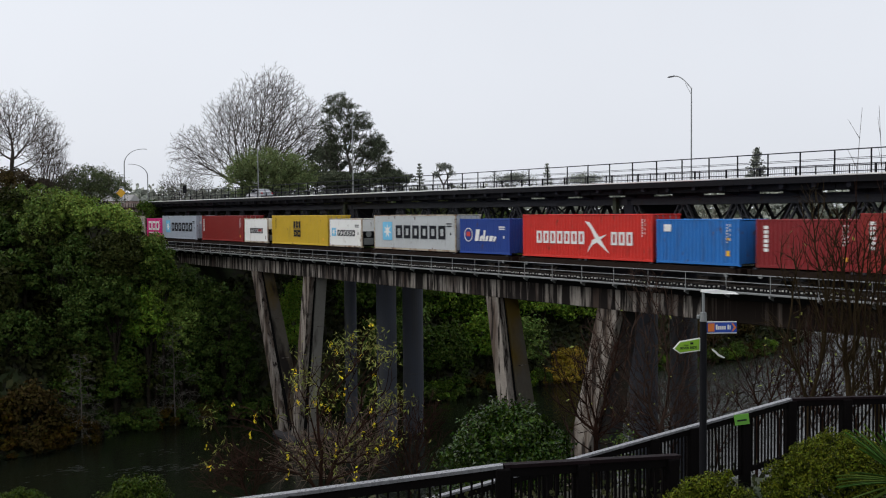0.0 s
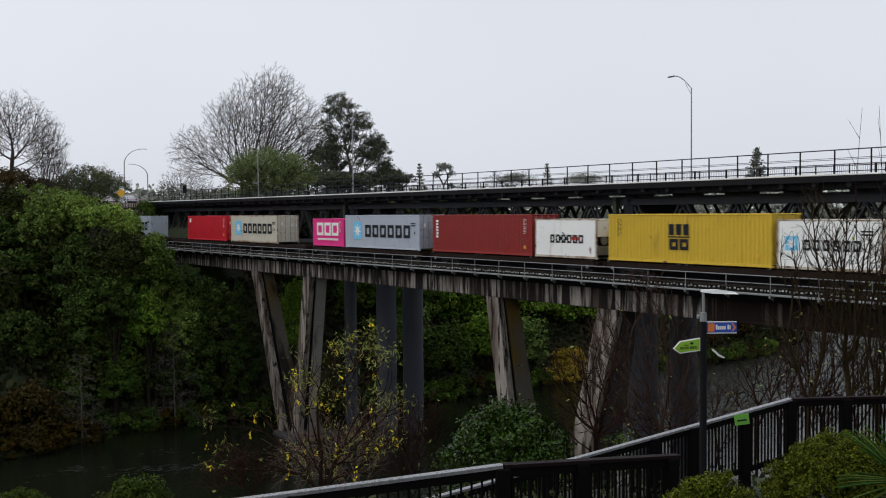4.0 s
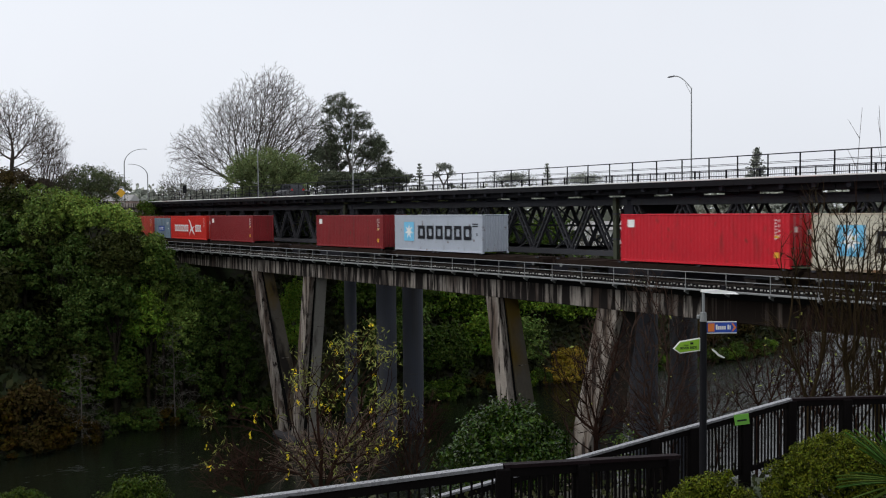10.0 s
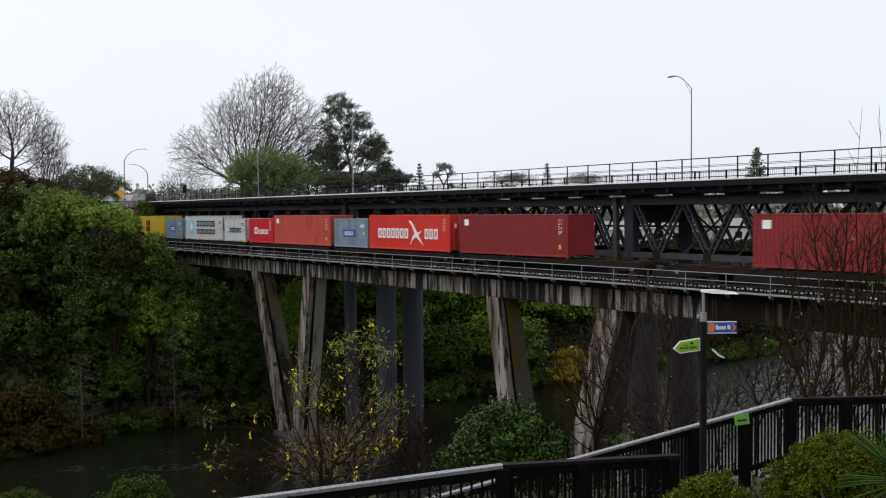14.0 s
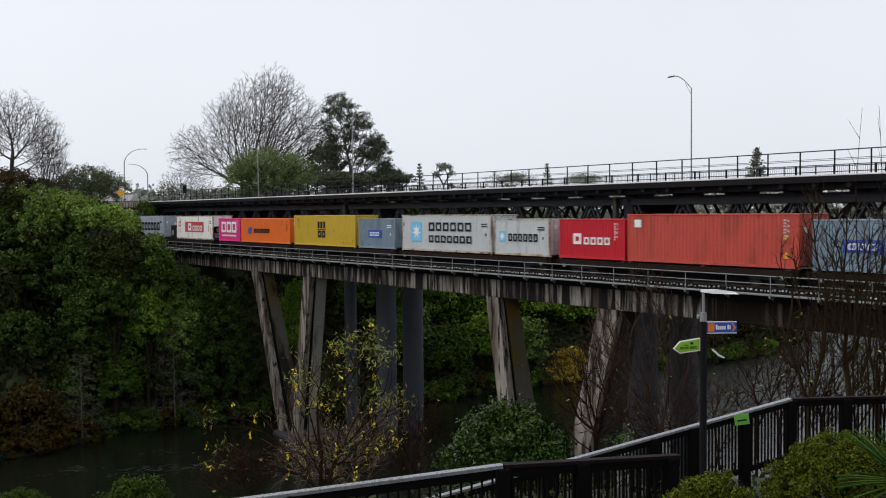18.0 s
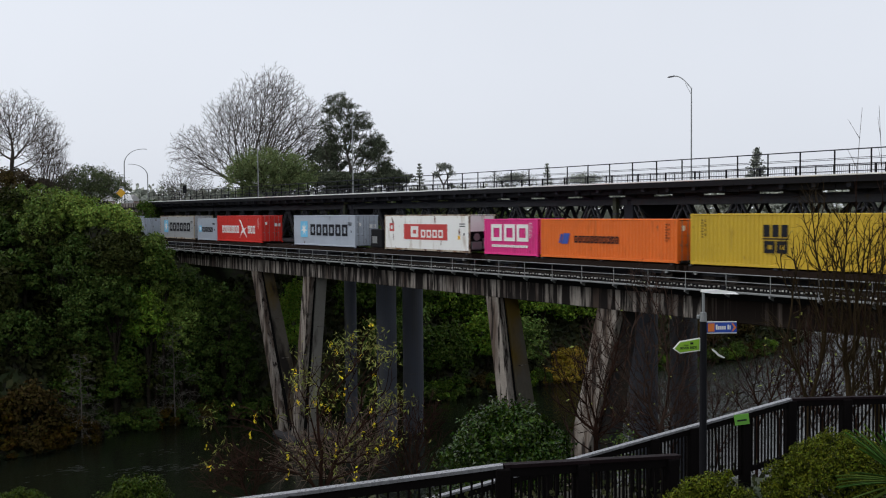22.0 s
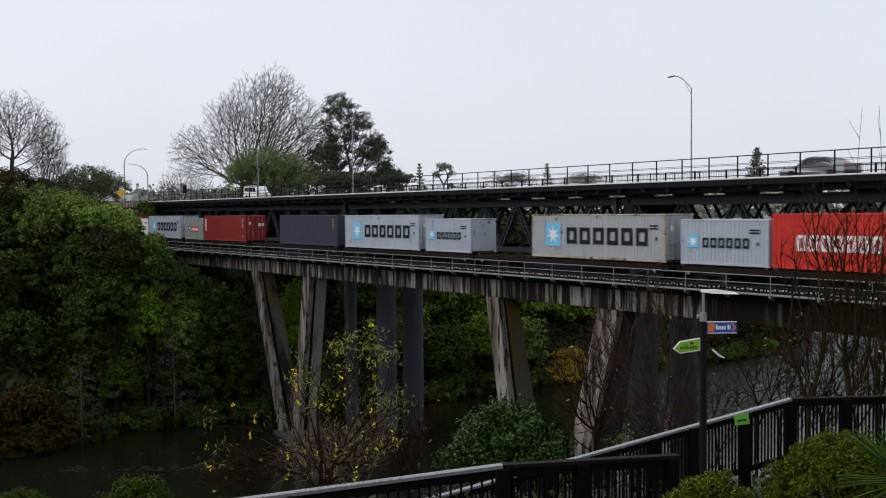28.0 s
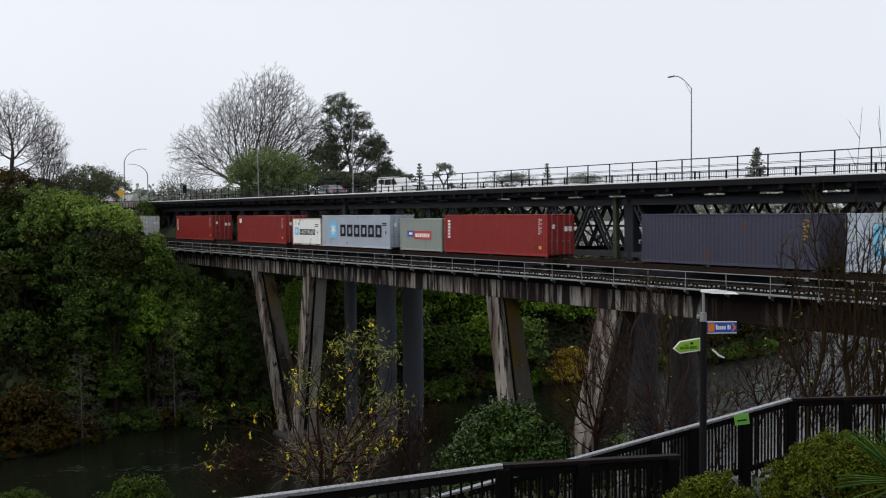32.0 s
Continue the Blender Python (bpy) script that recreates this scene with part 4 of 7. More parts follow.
def marks_stack(L, H):
    def make():
        s = Shape()
        for i in range(3):
            s.box(5.0 + i * 0.56, 5.4 + i * 0.56, PY0, PY1, 1.66, 2.3)
        s.box(4.95, 6.6, PY0, PY1, 1.52, 1.59)
        return ring(ring(s, 5.05, 5.72, 0.8, 1.44, 0.2), 5.84, 6.51, 0.8, 1.44, 0.2)
    return [("logo", INK, make, "black stacked logo blocks"), ("marking", INK, lambda: side_codes(Shape(), L, H).shift(-L + 1.7), ""),
            ("warning_label", CODE, lambda: Shape().box(L - 1.05, L - 0.8, PY0, PY1, 0.5, 0.75), "")]


def marks_three(L, H):
    def make():
        s = Shape()
        for x in (0.85, 2.35, 3.8):
            ring(s, x, x + 1.25, 1.0, 2.2, 0.26)
        return s
    return [("logo", CHALK, make, "large white blocks"), ("lettering", CHALK, lambda: blocks(Shape(), 0.95, 5.05, 0.56, 0.74, 18), ""),
            ("marking", CHALK, lambda: side_codes(Shape(), L, H), "")]


def marks_panel(L, H):
    if L > 10:
        return [("logo_panel", LOGORED, lambda: Shape().box(3.05, 9.3, PY0, PY1 - 0.003, 0.9, 2.15), "red rectangular panel"),
                ("lettering", CHALK, lambda: blocks(ring(Shape(), 4.1, 5.2, 1.08, 1.98, 0.3), 5.6, 8.9, 1.08, 1.7, 4), "white lettering blocks"),
                ("small_panel", LOGORED, lambda: frame_block(Shape(), 0.8, 1.5, 1.55, 2.2, 0.16), ""),
                ("marking", INK, lambda: codes(Shape(), L, H), ""), ("warning_label", CODE, lambda: Shape().box(L - 1.5, L - 1.2, PY0, PY1, 1.0, 1.3), "")]
    return [("lettering", CHALK, lambda: blocks(ring(Shape(), 1.4, 2.15, 0.95, 1.65, 0.2), 2.4, 4.9, 0.95, 1.42, 4), "white lettering blocks"),
            ("marking", CHALK, lambda: side_codes(Shape(), L, H), "")]


def marks_script(L, H):
    def make():
        s = Shape()
        for x, w, h in ((1.9, 0.45, 0.85), (2.45, 0.3, 0.4), (2.85, 0.22, 0.8), (3.15, 0.3, 0.4), (3.6, 0.4, 0.4), (4.1, 0.25, 0.35)):
            s.prism([(x, 0.95), (x + w, 0.95), (x + w + 0.18, 0.95 + h), (x + 0.18, 0.95 + h)], PY0, PY1)
        return s
    return [("lettering", CHALK, make, "white slanted script blocks"), ("badge", CHALK, lambda: hoop(Shape(), 1.1, 1.4, 0.52, 0.06), "white round badge outline"),
            ("badge_flag", LOGORED, lambda: Shape().box(0.86, 1.34, PY0, PY1 - 0.004, 1.28, 1.62), "small red flag panel"), ("marking", CHALK, lambda: codes(Shape(), L, H), "")]


def marks_words(L, H):
    return [("logo", LOGOBLUE, lambda: Shape().prism([(2.1, 0.95), (2.7, 0.95), (2.95, 1.65), (2.35, 1.65)], PY0, PY1).prism([(1.85, 1.0), (2.05, 1.0), (2.25, 1.6), (2.05, 1.6)], PY0, PY1), "blue slanted blocks"),
            ("lettering", INK, lambda: blocks(Shape(), 3.4, 7.5, 1.05, 1.5, 11), "dark lettering blocks"),
            ("marking", INK, lambda: side_codes(Shape(), L, H), "")]


def marks_column(L, H):
    def make():
        s = Shape()
        for i in range(6):
            s.box(0.5, 0.78, PY0, PY1, H * 0.8 - i * 0.24, H * 0.8 - i * 0.24 + 0.17)
        return s
    return [("lettering", CHALK, make, "white upright lettering blocks"), ("marking", CHALK, lambda: side_codes(Shape(), L, H), ""),
            ("warning_label", CODE, lambda: Shape().box(L - 0.85, L - 0.65, PY0, PY1, 0.5, 0.72), "")]


def marks_corner(L, H):
    return [("logo", CHALK, lambda: Shape().box(0.6, 1.15, PY0, PY1, H * 0.72, H * 0.88), "small white panel"), ("marking", CHALK, lambda: side_codes(Shape(), L, H), ""),
            ("warning_label", CODE, lambda: Shape().box(L - 0.9, L - 0.65, PY0, PY1, 0.55, 0.85).box(L - 0.9, L - 0.65, PY0, PY1, H * 0.55, H * 0.6), "")]


def marks_few(L, H):
    return [("marking", CODE, lambda: side_codes(Shape(), L, H), "")]


def marks_flag(L, H):
    x = 1.7 if L < 10 else 5
    return [("logo_panel", LOGOBLUE, lambda: Shape().box(x, x + 2.2, PY0, PY1 - 0.003, 0.95, 1.6), "blue flag panel"),
            ("lettering", CHALK, lambda: blocks(Shape(), x + 0.3, x + 1.9, 1.1, 1.42, 3), ""), ("marking", CHALK, lambda: codes(Shape(), L, H), "")]


def marks_flags(L, H):
    return [("logo_panel", LOGOBLUE, lambda: Shape().box(1.1, 2.1, PY0, PY1 - 0.003, 1.15, 1.6), "blue panel"),
            ("logo_panel_red", LOGORED, lambda: Shape().box(2.1, 4.6, PY0, PY1 - 0.003, 0.95, 1.6), "red panel"),
            ("lettering", CHALK, lambda: blocks(Shape().box(1.35, 1.85, PY0 - 0.002, PY1, 1.27, 1.48), 2.3, 4.4, 1.1, 1.4, 7), "")]


def marks_badge(L, H):
    return [("logo_panel", LOGOBLUE, lambda: Shape().box(0.45, 1.5, PY0, PY1 - 0.003, 1.98, 2.24), "small blue panel"),
            ("lettering", CHALK, lambda: blocks(Shape(), 0.55, 1.45, 2.03, 2.19, 3), ""), ("marking", CHALK, lambda: side_codes(Shape(), L, H), "")]


# left end at the start, length, height, colour, kind, marks, doors to the front, label
CONSIST = [
    (-28.1, L40, HC, "brick", "", marks_column, False, "brick-red high steel container"),
    (-34.2, L20, ST, "maroon", "", marks_column, False, "dark maroon short steel container"),
    (-41.35, L20, ST, "blue", "", marks_corner, False, "bright blue short container with scuffed side"),
    (-53.85, L40, HC, "scarlet", "", marks_bird, True, "bright red long container with white lettering"),
    (-61.4, L20, ST, "navy", "", marks_script, False, "dark blue short container with white script"),
    (-74.15, L40, HC, "silver", "", marks_star, True, "grey long container with a light blue star panel"),
    (-82.35, L20, ST, "white", "reefer", marks_star, False, "white short refrigerated container"),
    (-94.85, L40, HC, "yellow", "", marks_stack, True, "mustard yellow long container with black logo"),
    (-102.0, L20, ST, "white", "reefer", marks_bird, False, "white short refrigerated container, plain sided"),
    (-114.55, L40, HC, "brick", "", marks_column, True, "plain brick-red long steel container"),
    (-128.7, L40, HC, "grey", "", marks_star, True, "blue-grey long container with a light blue star panel"),
    (-135.1, L20, ST, "pink", "", marks_three, False, "magenta short container with large white blocks"),
    (-155.25, L40, HC, "cream", "", marks_star, True, "stained cream long container with a star panel"),
    (-168.75, L40, HC, "crimson", "", marks_corner, True, "crimson long container with a small white panel"),
    (-195.2, L40, HC, "grey", "", marks_star, False, "pale grey long container with a star panel"),
    (-209.35, L40, HC, "maroon", "", marks_corner, False, "plain dark red long steel container"),
    (-236.35, L40, HC, "maroon", "", marks_corner, False, "dark red long container with yellow labels"),
    (-249.9, L40, HC, "scarlet", "", marks_bird, True, "bright red long container with white swoosh"),
    (-256.3, L20, ST, "slate", "", marks_flag, True, "blue-grey short container with a blue flag panel"),
    (-269.3, L40, HC, "tan", "", marks_corner, True, "faded orange-red long container"),
    (-275.6, L20, ST, "crimson", "", marks_panel, False, "crimson short container with white lettering"),
    (-282.65, L20, ST, "silver", "", marks_star, True, "grimy light grey short container with star"),
    (-295.2, L40, HC, "silver", "", marks_star_two, True, "light grey long container with two lettering rows"),
    (-302.4, L20, ST, "slate", "", marks_badge, False, "worn blue-grey short container"),
    (-315.25, L40, HC, "yellow", "", marks_stack, False, "mustard yellow long container with black logo"),
    (-328.45, L40, ST, "orange", "", marks_words, True, "orange long container with dark lettering"),
    (-334.85, L20, ST, "pink", "", marks_three, False, "magenta short container with large white blocks"),
    (-348.9, L40, HC, "white", "reefer", marks_panel, False, "rust-stained white long refrigerated container"),
    (-366.25, L40, HC, "grey", "", marks_star, True, "blue-grey long container with a star panel and doors"),
    (-386.25, L40, HC, "scarlet", "", marks_bird, True, "bright red long container with doors at the front"),
    (-392.55, L20, ST, "grey", "", marks_star, False, "pale grey short container with star"),
    (-405.95, L40, HC, "steel", "", marks_star, True, "weathered grey long container with star panel"),
    (-419.2, L20, ST, "grey", "", marks_star, False, "pale grey short container with rusty base"),
    (-432.4, L40, HC, "grey", "", marks_star, True, "pale grey long container with star panel"),
    (-446.1, L40, HC, "purple", "", marks_few, False, "dark slate-purple long container"),
    (-467.0, L40, HC, "brick", "", marks_column, True, "brick-red long container with doors at the front"),
    (-473.45, L20, ST, "olive", "", marks_flags, False, "dull green-grey short container with red panel"),
    (-487.3, L40, HC, "grey", "", marks_star, True, "pale grey long container with star panel"),
    (-493.6, L20, ST, "white", "", marks_star, False, "white short container with small star"),
    (-507.4, L40, HC, "brick", "", marks_corner, True, "red long container with doors at the front"),
    (-527.0, L40, HC, "brick", "", marks_column, True, "brick-red long container with doors at the front"),
    (-552.7, L40, HC, "silver", "", marks_star, True, "light grey long container with doors at the front"),
]
# ends of the wagons at the start
WAGONS = [(-34.8, -15.5), (-54.4, -35.3), (-74.8, -55.2), (-95.4, -76.1), (-115.1, -95.9), (-135.5, -116.2), (-155.7, -136.6), (-175.2, -156.4),
          (-195.8, -176.3), (-215.6, -196.9), (-236.8, -217.4), (-256.7, -237.4), (-276.0, -257.2), (-295.7, -276.6), (-315.8, -296.3), (-335.2, -316.2),
          (-353.0, -336.6), (-373.0, -353.6), (-392.9, -374.0), (-412.6, -393.7), (-432.9, -413.0), (-453.6, -433.7), (-473.8, -454.4), (-494.0, -475.0),
          (-514.0, -495.0), (-533.6, -514.7), (-553.0, -534.2)]
GENSETS = [(-351.6,)]
TRAIN, WHEELS = [], []


def build_wheelset(parent):
    """An axle with two wheels, free to turn about its own origin."""
    def make():
        s = Shape()
        for y in (-0.58, 0.58):
            o = 1 if y > 0 else -1
            s.bar((0, y - 0.06 * o, 0), (0, y + 0.06 * o, 0), 0.42, 0.42, 20).bar((0, y - 0.09 * o, 0), (0, y - 0.06 * o, 0), 0.455, 0.455, 20)
        return s.bar((0, -0.8, 0), (0, 0.8, 0), 0.075, 0.075, 10).mesh("wheelset")
    return part("wheelset", shared("wheelset", make), RAILSTEEL, parent, "steel wheelset")


def build_wagon(x0, x1):
    """Local space: left end, track centre and rail top at zero."""
    L = x1 - x0
    w = thing("flat_wagon", "rusty brown flat container wagon on the rails", "wagon", pose(x0, TRACK_Y, RAIL_Z), "wagons of the train")
    top = BOX_Z - RAIL_Z - 0.03
    for y in (-1.15, 1.05):
        part("side_sill", Shape().box(0.3, L - 0.3, y, y + 0.1, top - 0.42, top - 0.06, 0.01), RUSTY, w)
    part("centre_sill", Shape().box(0.2, L - 0.2, -0.2, 0.2, top - 0.5, top - 0.1, 0.02), RUSTY, w)
    part("deck_plate", Shape().box(0.3, L - 0.3, -1.05, 1.05, top - 0.12, top - 0.05), RUSTY, w, "rusty worn steel deck")
    cm = shared("cross_member", lambda: Shape().box(-0.08, 0.08, -1.2, 1.2, -0.1, 0.0, 0.01).mesh("cross_member"))
    for i in range(9):
        part("cross_member", cm, RUSTY, w, at=pose(0.5 + (L - 1.0) * i / 8, 0, top - 0.06 + 0.05))
    lk = shared("twist_lock", lambda: Shape().box(-0.1, 0.1, -0.07, 0.07, 0, 0.1, 0.02).mesh("twist_lock"))
    for x in (0.55, 6.3, 6.9, 12.6, L - 0.5):
        for y in (-1.17, 1.17):
            part("twist_lock", lk, IRON, w, at=pose(x, y, top - 0.08))
    for x in (0.0, L):
        d = -1 if x == 0 else 1
        part("headstock", Shape().box(min(x, x - d * 0.18), max(x, x - d * 0.18), -1.15, 1.15, top - 0.5, top - 0.08, 0.015), RUSTY, w)
        part("coupler", Shape().box(min(x, x + d * 0.5), max(x, x + d * 0.5), -0.13, 0.13, top - 0.45, top - 0.2, 0.03), IRON, w)
        part("handbrake_wheel", Shape().bar((x - d * 0.9, -1.24, top - 0.45), (x - d * 0.9, -1.2, top - 0.45), 0.11, 0.11, 12), GALV, w, "pale brake handwheel")
    sf = shared("bogie_frame", lambda: Shape().prism([(-1.15, 0.42), (1.15, 0.42), (1.05, 0.62), (0.45, 0.7), (0.4, 0.52), (-0.4, 0.52), (-0.45, 0.7), (-1.05, 0.62)], -0.82, -0.72)
                .prism([(-1.15, 0.42), (1.15, 0.42), (1.05, 0.62), (0.45, 0.7), (0.4, 0.52), (-0.4, 0.52), (-0.45, 0.7), (-1.05, 0.62)], 0.72, 0.82)
                .box(-0.22, 0.22, -0.85, 0.85, 0.4, 0.56, 0.02).mesh("bogie"))
    for x in (2.2, L - 2.2):
        bo = part("bogie", sf, IRON, w, "dark cast steel bogie", at=pose(x, 0, 0))
        for dx in (-0.85, 0.85):
            ws = build_wheelset(bo)
            ws.matrix_parent_inverse = Matrix.Translation((dx, 0, 0.42))
            WHEELS.append(ws)
    TRAIN.append(w)


def build_train():
    for row in WAGONS:
        build_wagon(*row)
    for row in CONSIST:
        TRAIN.append(container(*row))
    for (x,) in GENSETS:
        gs = thing("generator_set", "black boxy generator set standing on a wagon", "generator", pose(x, SIDE_Y + 0.2, BOX_Z - 0.05))
        part("housing", Shape().box(0, 1.9, 0, 2.0, 0.12, 1.72, 0.06), BLACK, gs)
        part("skid", Shape().box(-0.05, 1.95, 0.05, 1.95, 0, 0.12, 0.02), RUSTY, gs)
        part("grille", Shape().box(0.3, 1.1, -0.015, 0.0, 0.5, 1.1).box(0.4, 0.8, -0.02, -0.015, 0.55, 0.8), GALV, gs)
        part("exhaust", Shape().bar((1.5, 1.0, 1.7), (1.5, 1.0, 2.0), 0.06, 0.06, 8), GALV, gs)
        TRAIN.append(gs)


build_train()


# ---- vehicles on the road bridge ----
CARWHEELS = []


def hull(profile, w, tuck=0.12, belt=0.8):
    """A body lofted from a side outline (x, z), narrower above the belt."""
    n = len(profile)
    v = []
    for y, k in ((-w / 2, 1), (w / 2, -1)):
        for x, z in profile:
            v.append((x, y + k * (tuck if z > belt else 0.0), z))
    f = [tuple(range(n)), tuple(range(2 * n - 1, n - 1, -1))] + [(i, i + n, (i + 1) % n + n, (i + 1) % n) for i in range(n)]
    me = Shape().add(v, f).mesh("body")
    return fixed(me)


def build_car(name, label, category, material, body, glass, wheels, w, m, tail):
    car = thing(name, label, category, m)
    part("body", hull(body, w), material, car)
    for g, y in ((gl, yy) for gl in glass for yy in (-w / 2 + 0.1, w / 2 - 0.12)):
        part("side_window", fixed(Shape().prism(g, y - 0.012 if y < 0 else y, y + 0.02 if y < 0 else y + 0.032).mesh("side_window")), GLASS, car)
    for x in wheels:
        for y in (-w / 2 + 0.1, w / 2 - 0.1):
            wh = part("wheel", shared("car_wheel", lambda: Shape().bar((0, -0.1, 0), (0, 0.1, 0), 0.33, 0.33, 18).bar((0, -0.106, 0), (0, 0.106, 0), 0.2, 0.2, 10).mesh("wheel")), RUBBER, car)
            wh.matrix_parent_inverse = Matrix.Translation((x, y, 0.33))
            CARWHEELS.append(wh)
    for y in (-w / 2 + 0.05, w / 2 - 0.3):
        part("tail_lamp", Shape().box(tail[0] - 0.03, tail[0] + 0.03, y, y + 0.25, tail[1], tail[1] + 0.22, 0.01), LAMPRED, car)
    part("bumper", Shape().box(tail[0] - 0.06, tail[0] + 0.08, -w / 2 + 0.05, w / 2 - 0.05, 0.35, 0.55, 0.03), RUBBER, car)
    return car


SUVPAINT = mat("dark_grey_car_paint", (0.02, 0.022, 0.026), 0.25, 0.3, spec=0.6)
CARDARK = mat("wet_grey_car_paint", (0.12, 0.125, 0.135), 0.2, 0.4, spec=0.6)
CARGREY = mat("silver_car_paint", (0.35, 0.36, 0.38), 0.3, 0.4, spec=0.6)
VANWHITE = mat("white_van_paint", (0.75, 0.75, 0.74), 0.35, 0, (0.5, 0.1), spec=0.5)
# outlines with the nose towards -x
SUVBODY = [(-2.2, 0.4), (-2.25, 0.75), (-2.1, 1.0), (-1.1, 1.1), (-0.45, 1.68), (0.2, 1.75), (1.9, 1.72), (2.2, 1.15), (2.25, 0.5), (2.2, 0.35)]
SUVGLASS = [[(-0.85, 1.12), (-0.4, 1.6), (0.25, 1.64), (0.25, 1.12)], [(0.35, 1.12), (0.35, 1.64), (1.05, 1.64), (1.1, 1.12)], [(1.2, 1.12), (1.15, 1.62), (1.8, 1.6), (2.0, 1.15)]]
SEDAN = [(-2.2, 0.35), (-2.25, 0.65), (-2.0, 0.85), (-1.1, 0.95), (-0.4, 1.4), (0.2, 1.46), (1.0, 1.4), (1.7, 1.05), (2.2, 0.98), (2.3, 0.6), (2.2, 0.32)]
SEDGLASS = [[(-0.85, 0.98), (-0.35, 1.34), (0.2, 1.38), (0.2, 0.98)], [(0.3, 0.98), (0.3, 1.38), (0.95, 1.32), (1.4, 1.02)]]
VANBODY = [(2.4, 0.4), (2.5, 0.8), (2.4, 1.05), (1.9, 1.25), (1.25, 1.95), (0.8, 2.1), (-2.2, 2.1), (-2.35, 1.9), (-2.4, 0.5), (-2.35, 0.38)]
VANGLASS = [[(1.65, 1.25), (1.2, 1.85), (0.6, 1.85), (0.6, 1.25)], [(0.45, 1.25), (0.45, 1.85), (-0.8, 1.85), (-0.8, 1.25)], [(-0.95, 1.25), (-0.95, 1.85), (-2.1, 1.85), (-2.1, 1.25)]]
VEHICLES = []


def build_vehicles():
    near, far = 53.2, 56.8
    suv = build_car("suv", "dark grey sport utility vehicle crossing the bridge", "car", SUVPAINT, SUVBODY, SUVGLASS, (-1.35, 1.35), 1.85, pose(0, near, 24.2), (2.22, 1.0))
    sedan = build_car("car", "dark grey wet hatchback car crossing the bridge", "car", CARDARK, SEDAN, SEDGLASS, (-1.35, 1.35), 1.78, pose(10, near, 24.2), (2.25, 0.75))
    silver = build_car("car", "silver car driving away over the bridge", "car", CARGREY, SEDAN, SEDGLASS, (-1.35, 1.35), 1.78, pose(20, near, 24.2), (2.25, 0.75))
    van = build_car("van", "white passenger van crossing the bridge", "van", VANWHITE, VANBODY, VANGLASS, (-1.6, 1.5), 1.95, pose(0, far, 24.2), (-2.38, 1.0))
    VEHICLES.extend([suv, sedan, silver, van])


build_vehicles()


# ---- plants ----
def limb(s, p, d, length, r, level, top, tips, lift=0.05, fork=0.8, least=0.004, wander=1.0):
    """Adds a limb with its side branches to the two shapes of a tree; collects the twig ends."""
    n = (6, 5, 4, 3, 2, 2)[level]
    q, d = Vector(p), Vector(d).normalized()
    for i in range(n):
        e = (d + Vector(rng.normal(size=3)) * (0.10 + 0.03 * level) * wander + Vector((0, 0, lift))).normalized()
        t = q + e * (length / n)
        k0, k1 = 1 - 0.75 * i / n, 1 - 0.75 * (i + 1) / n
        s[min(level, 1)].bar(q, t, max(r * k0, least), max(r * k1, least), (7, 5, 4, 3, 3, 3)[level], False)
        q, d = t, e
        if level < top and i >= (1 if level else 0):
            for j in range(2 if i == n - 1 or level == 1 else 1):
                w = Vector(rng.normal(size=3))
                w = (w - d * w.dot(d)).normalized()
                a = rng.uniform(0.6, 1.1) * fork
                side = d * math.cos(a) + w * math.sin(a)
                limb(s, q, side, length * rng.uniform(0.36, 0.6) * (1.15 - 0.4 * i / n), r * k1 * 0.55, level + 1, top, tips, lift, fork, least, wander)
    if level >= top - 1:
        tips.append(tuple(q))


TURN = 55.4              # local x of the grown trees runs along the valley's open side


def grown(tips, bole, bf, ease=3):
    """Joins the tips to the bole one by one, each where it is near and the way back to the foot is short: points and their parents."""
    pts = np.concatenate([bole, tips])
    nb, n = len(bole), len(pts)
    par = np.arange(-1, n - 1)
    path = np.zeros(n)
    for i in range(1, nb):
        path[i] = path[i - 1] + np.linalg.norm(pts[i] - pts[i - 1])
    best, by = np.full(n, 1e9), np.zeros(n, int)
    done = np.zeros(n, bool)
    done[:nb] = True
    fork = range(max(1, nb * 2 // 5), nb)
    for i in fork:
        c = np.linalg.norm(pts - pts[i], axis=1) + bf * path[i]
        m = c < best
        best[m], by[m] = c[m], i
    order = list(range(nb))
    for _ in range(n - nb):
        j = int(np.argmin(np.where(done, 1e9, best)))
        done[j] = True
        par[j] = by[j]
        path[j] = path[by[j]] + np.linalg.norm(pts[j] - pts[by[j]])
        order.append(j)
        c = np.linalg.norm(pts - pts[j], axis=1) + bf * path[j]
        m = (c < best) & ~done
        best[m], by[m] = c[m], j
    load = np.ones(n)
    for j in reversed(order[1:]):
        load[par[j]] += load[j]
    # ease the kinks along each branch
    heavy, most = np.full(n, -1), np.zeros(n)
    for j in order[1:]:
        if load[j] > most[par[j]]:
            most[par[j]], heavy[par[j]] = load[j], j
    mid = np.array([j for j in order[nb:] if heavy[j] >= 0], int)
    for _ in range(ease):
        new_pts = pts.copy()
        new_pts[mid] = pts[mid] * 0.4 + (pts[par[mid]] + pts[heavy[mid]]) * 0.3
        pts = new_pts
    return pts, par, load, order


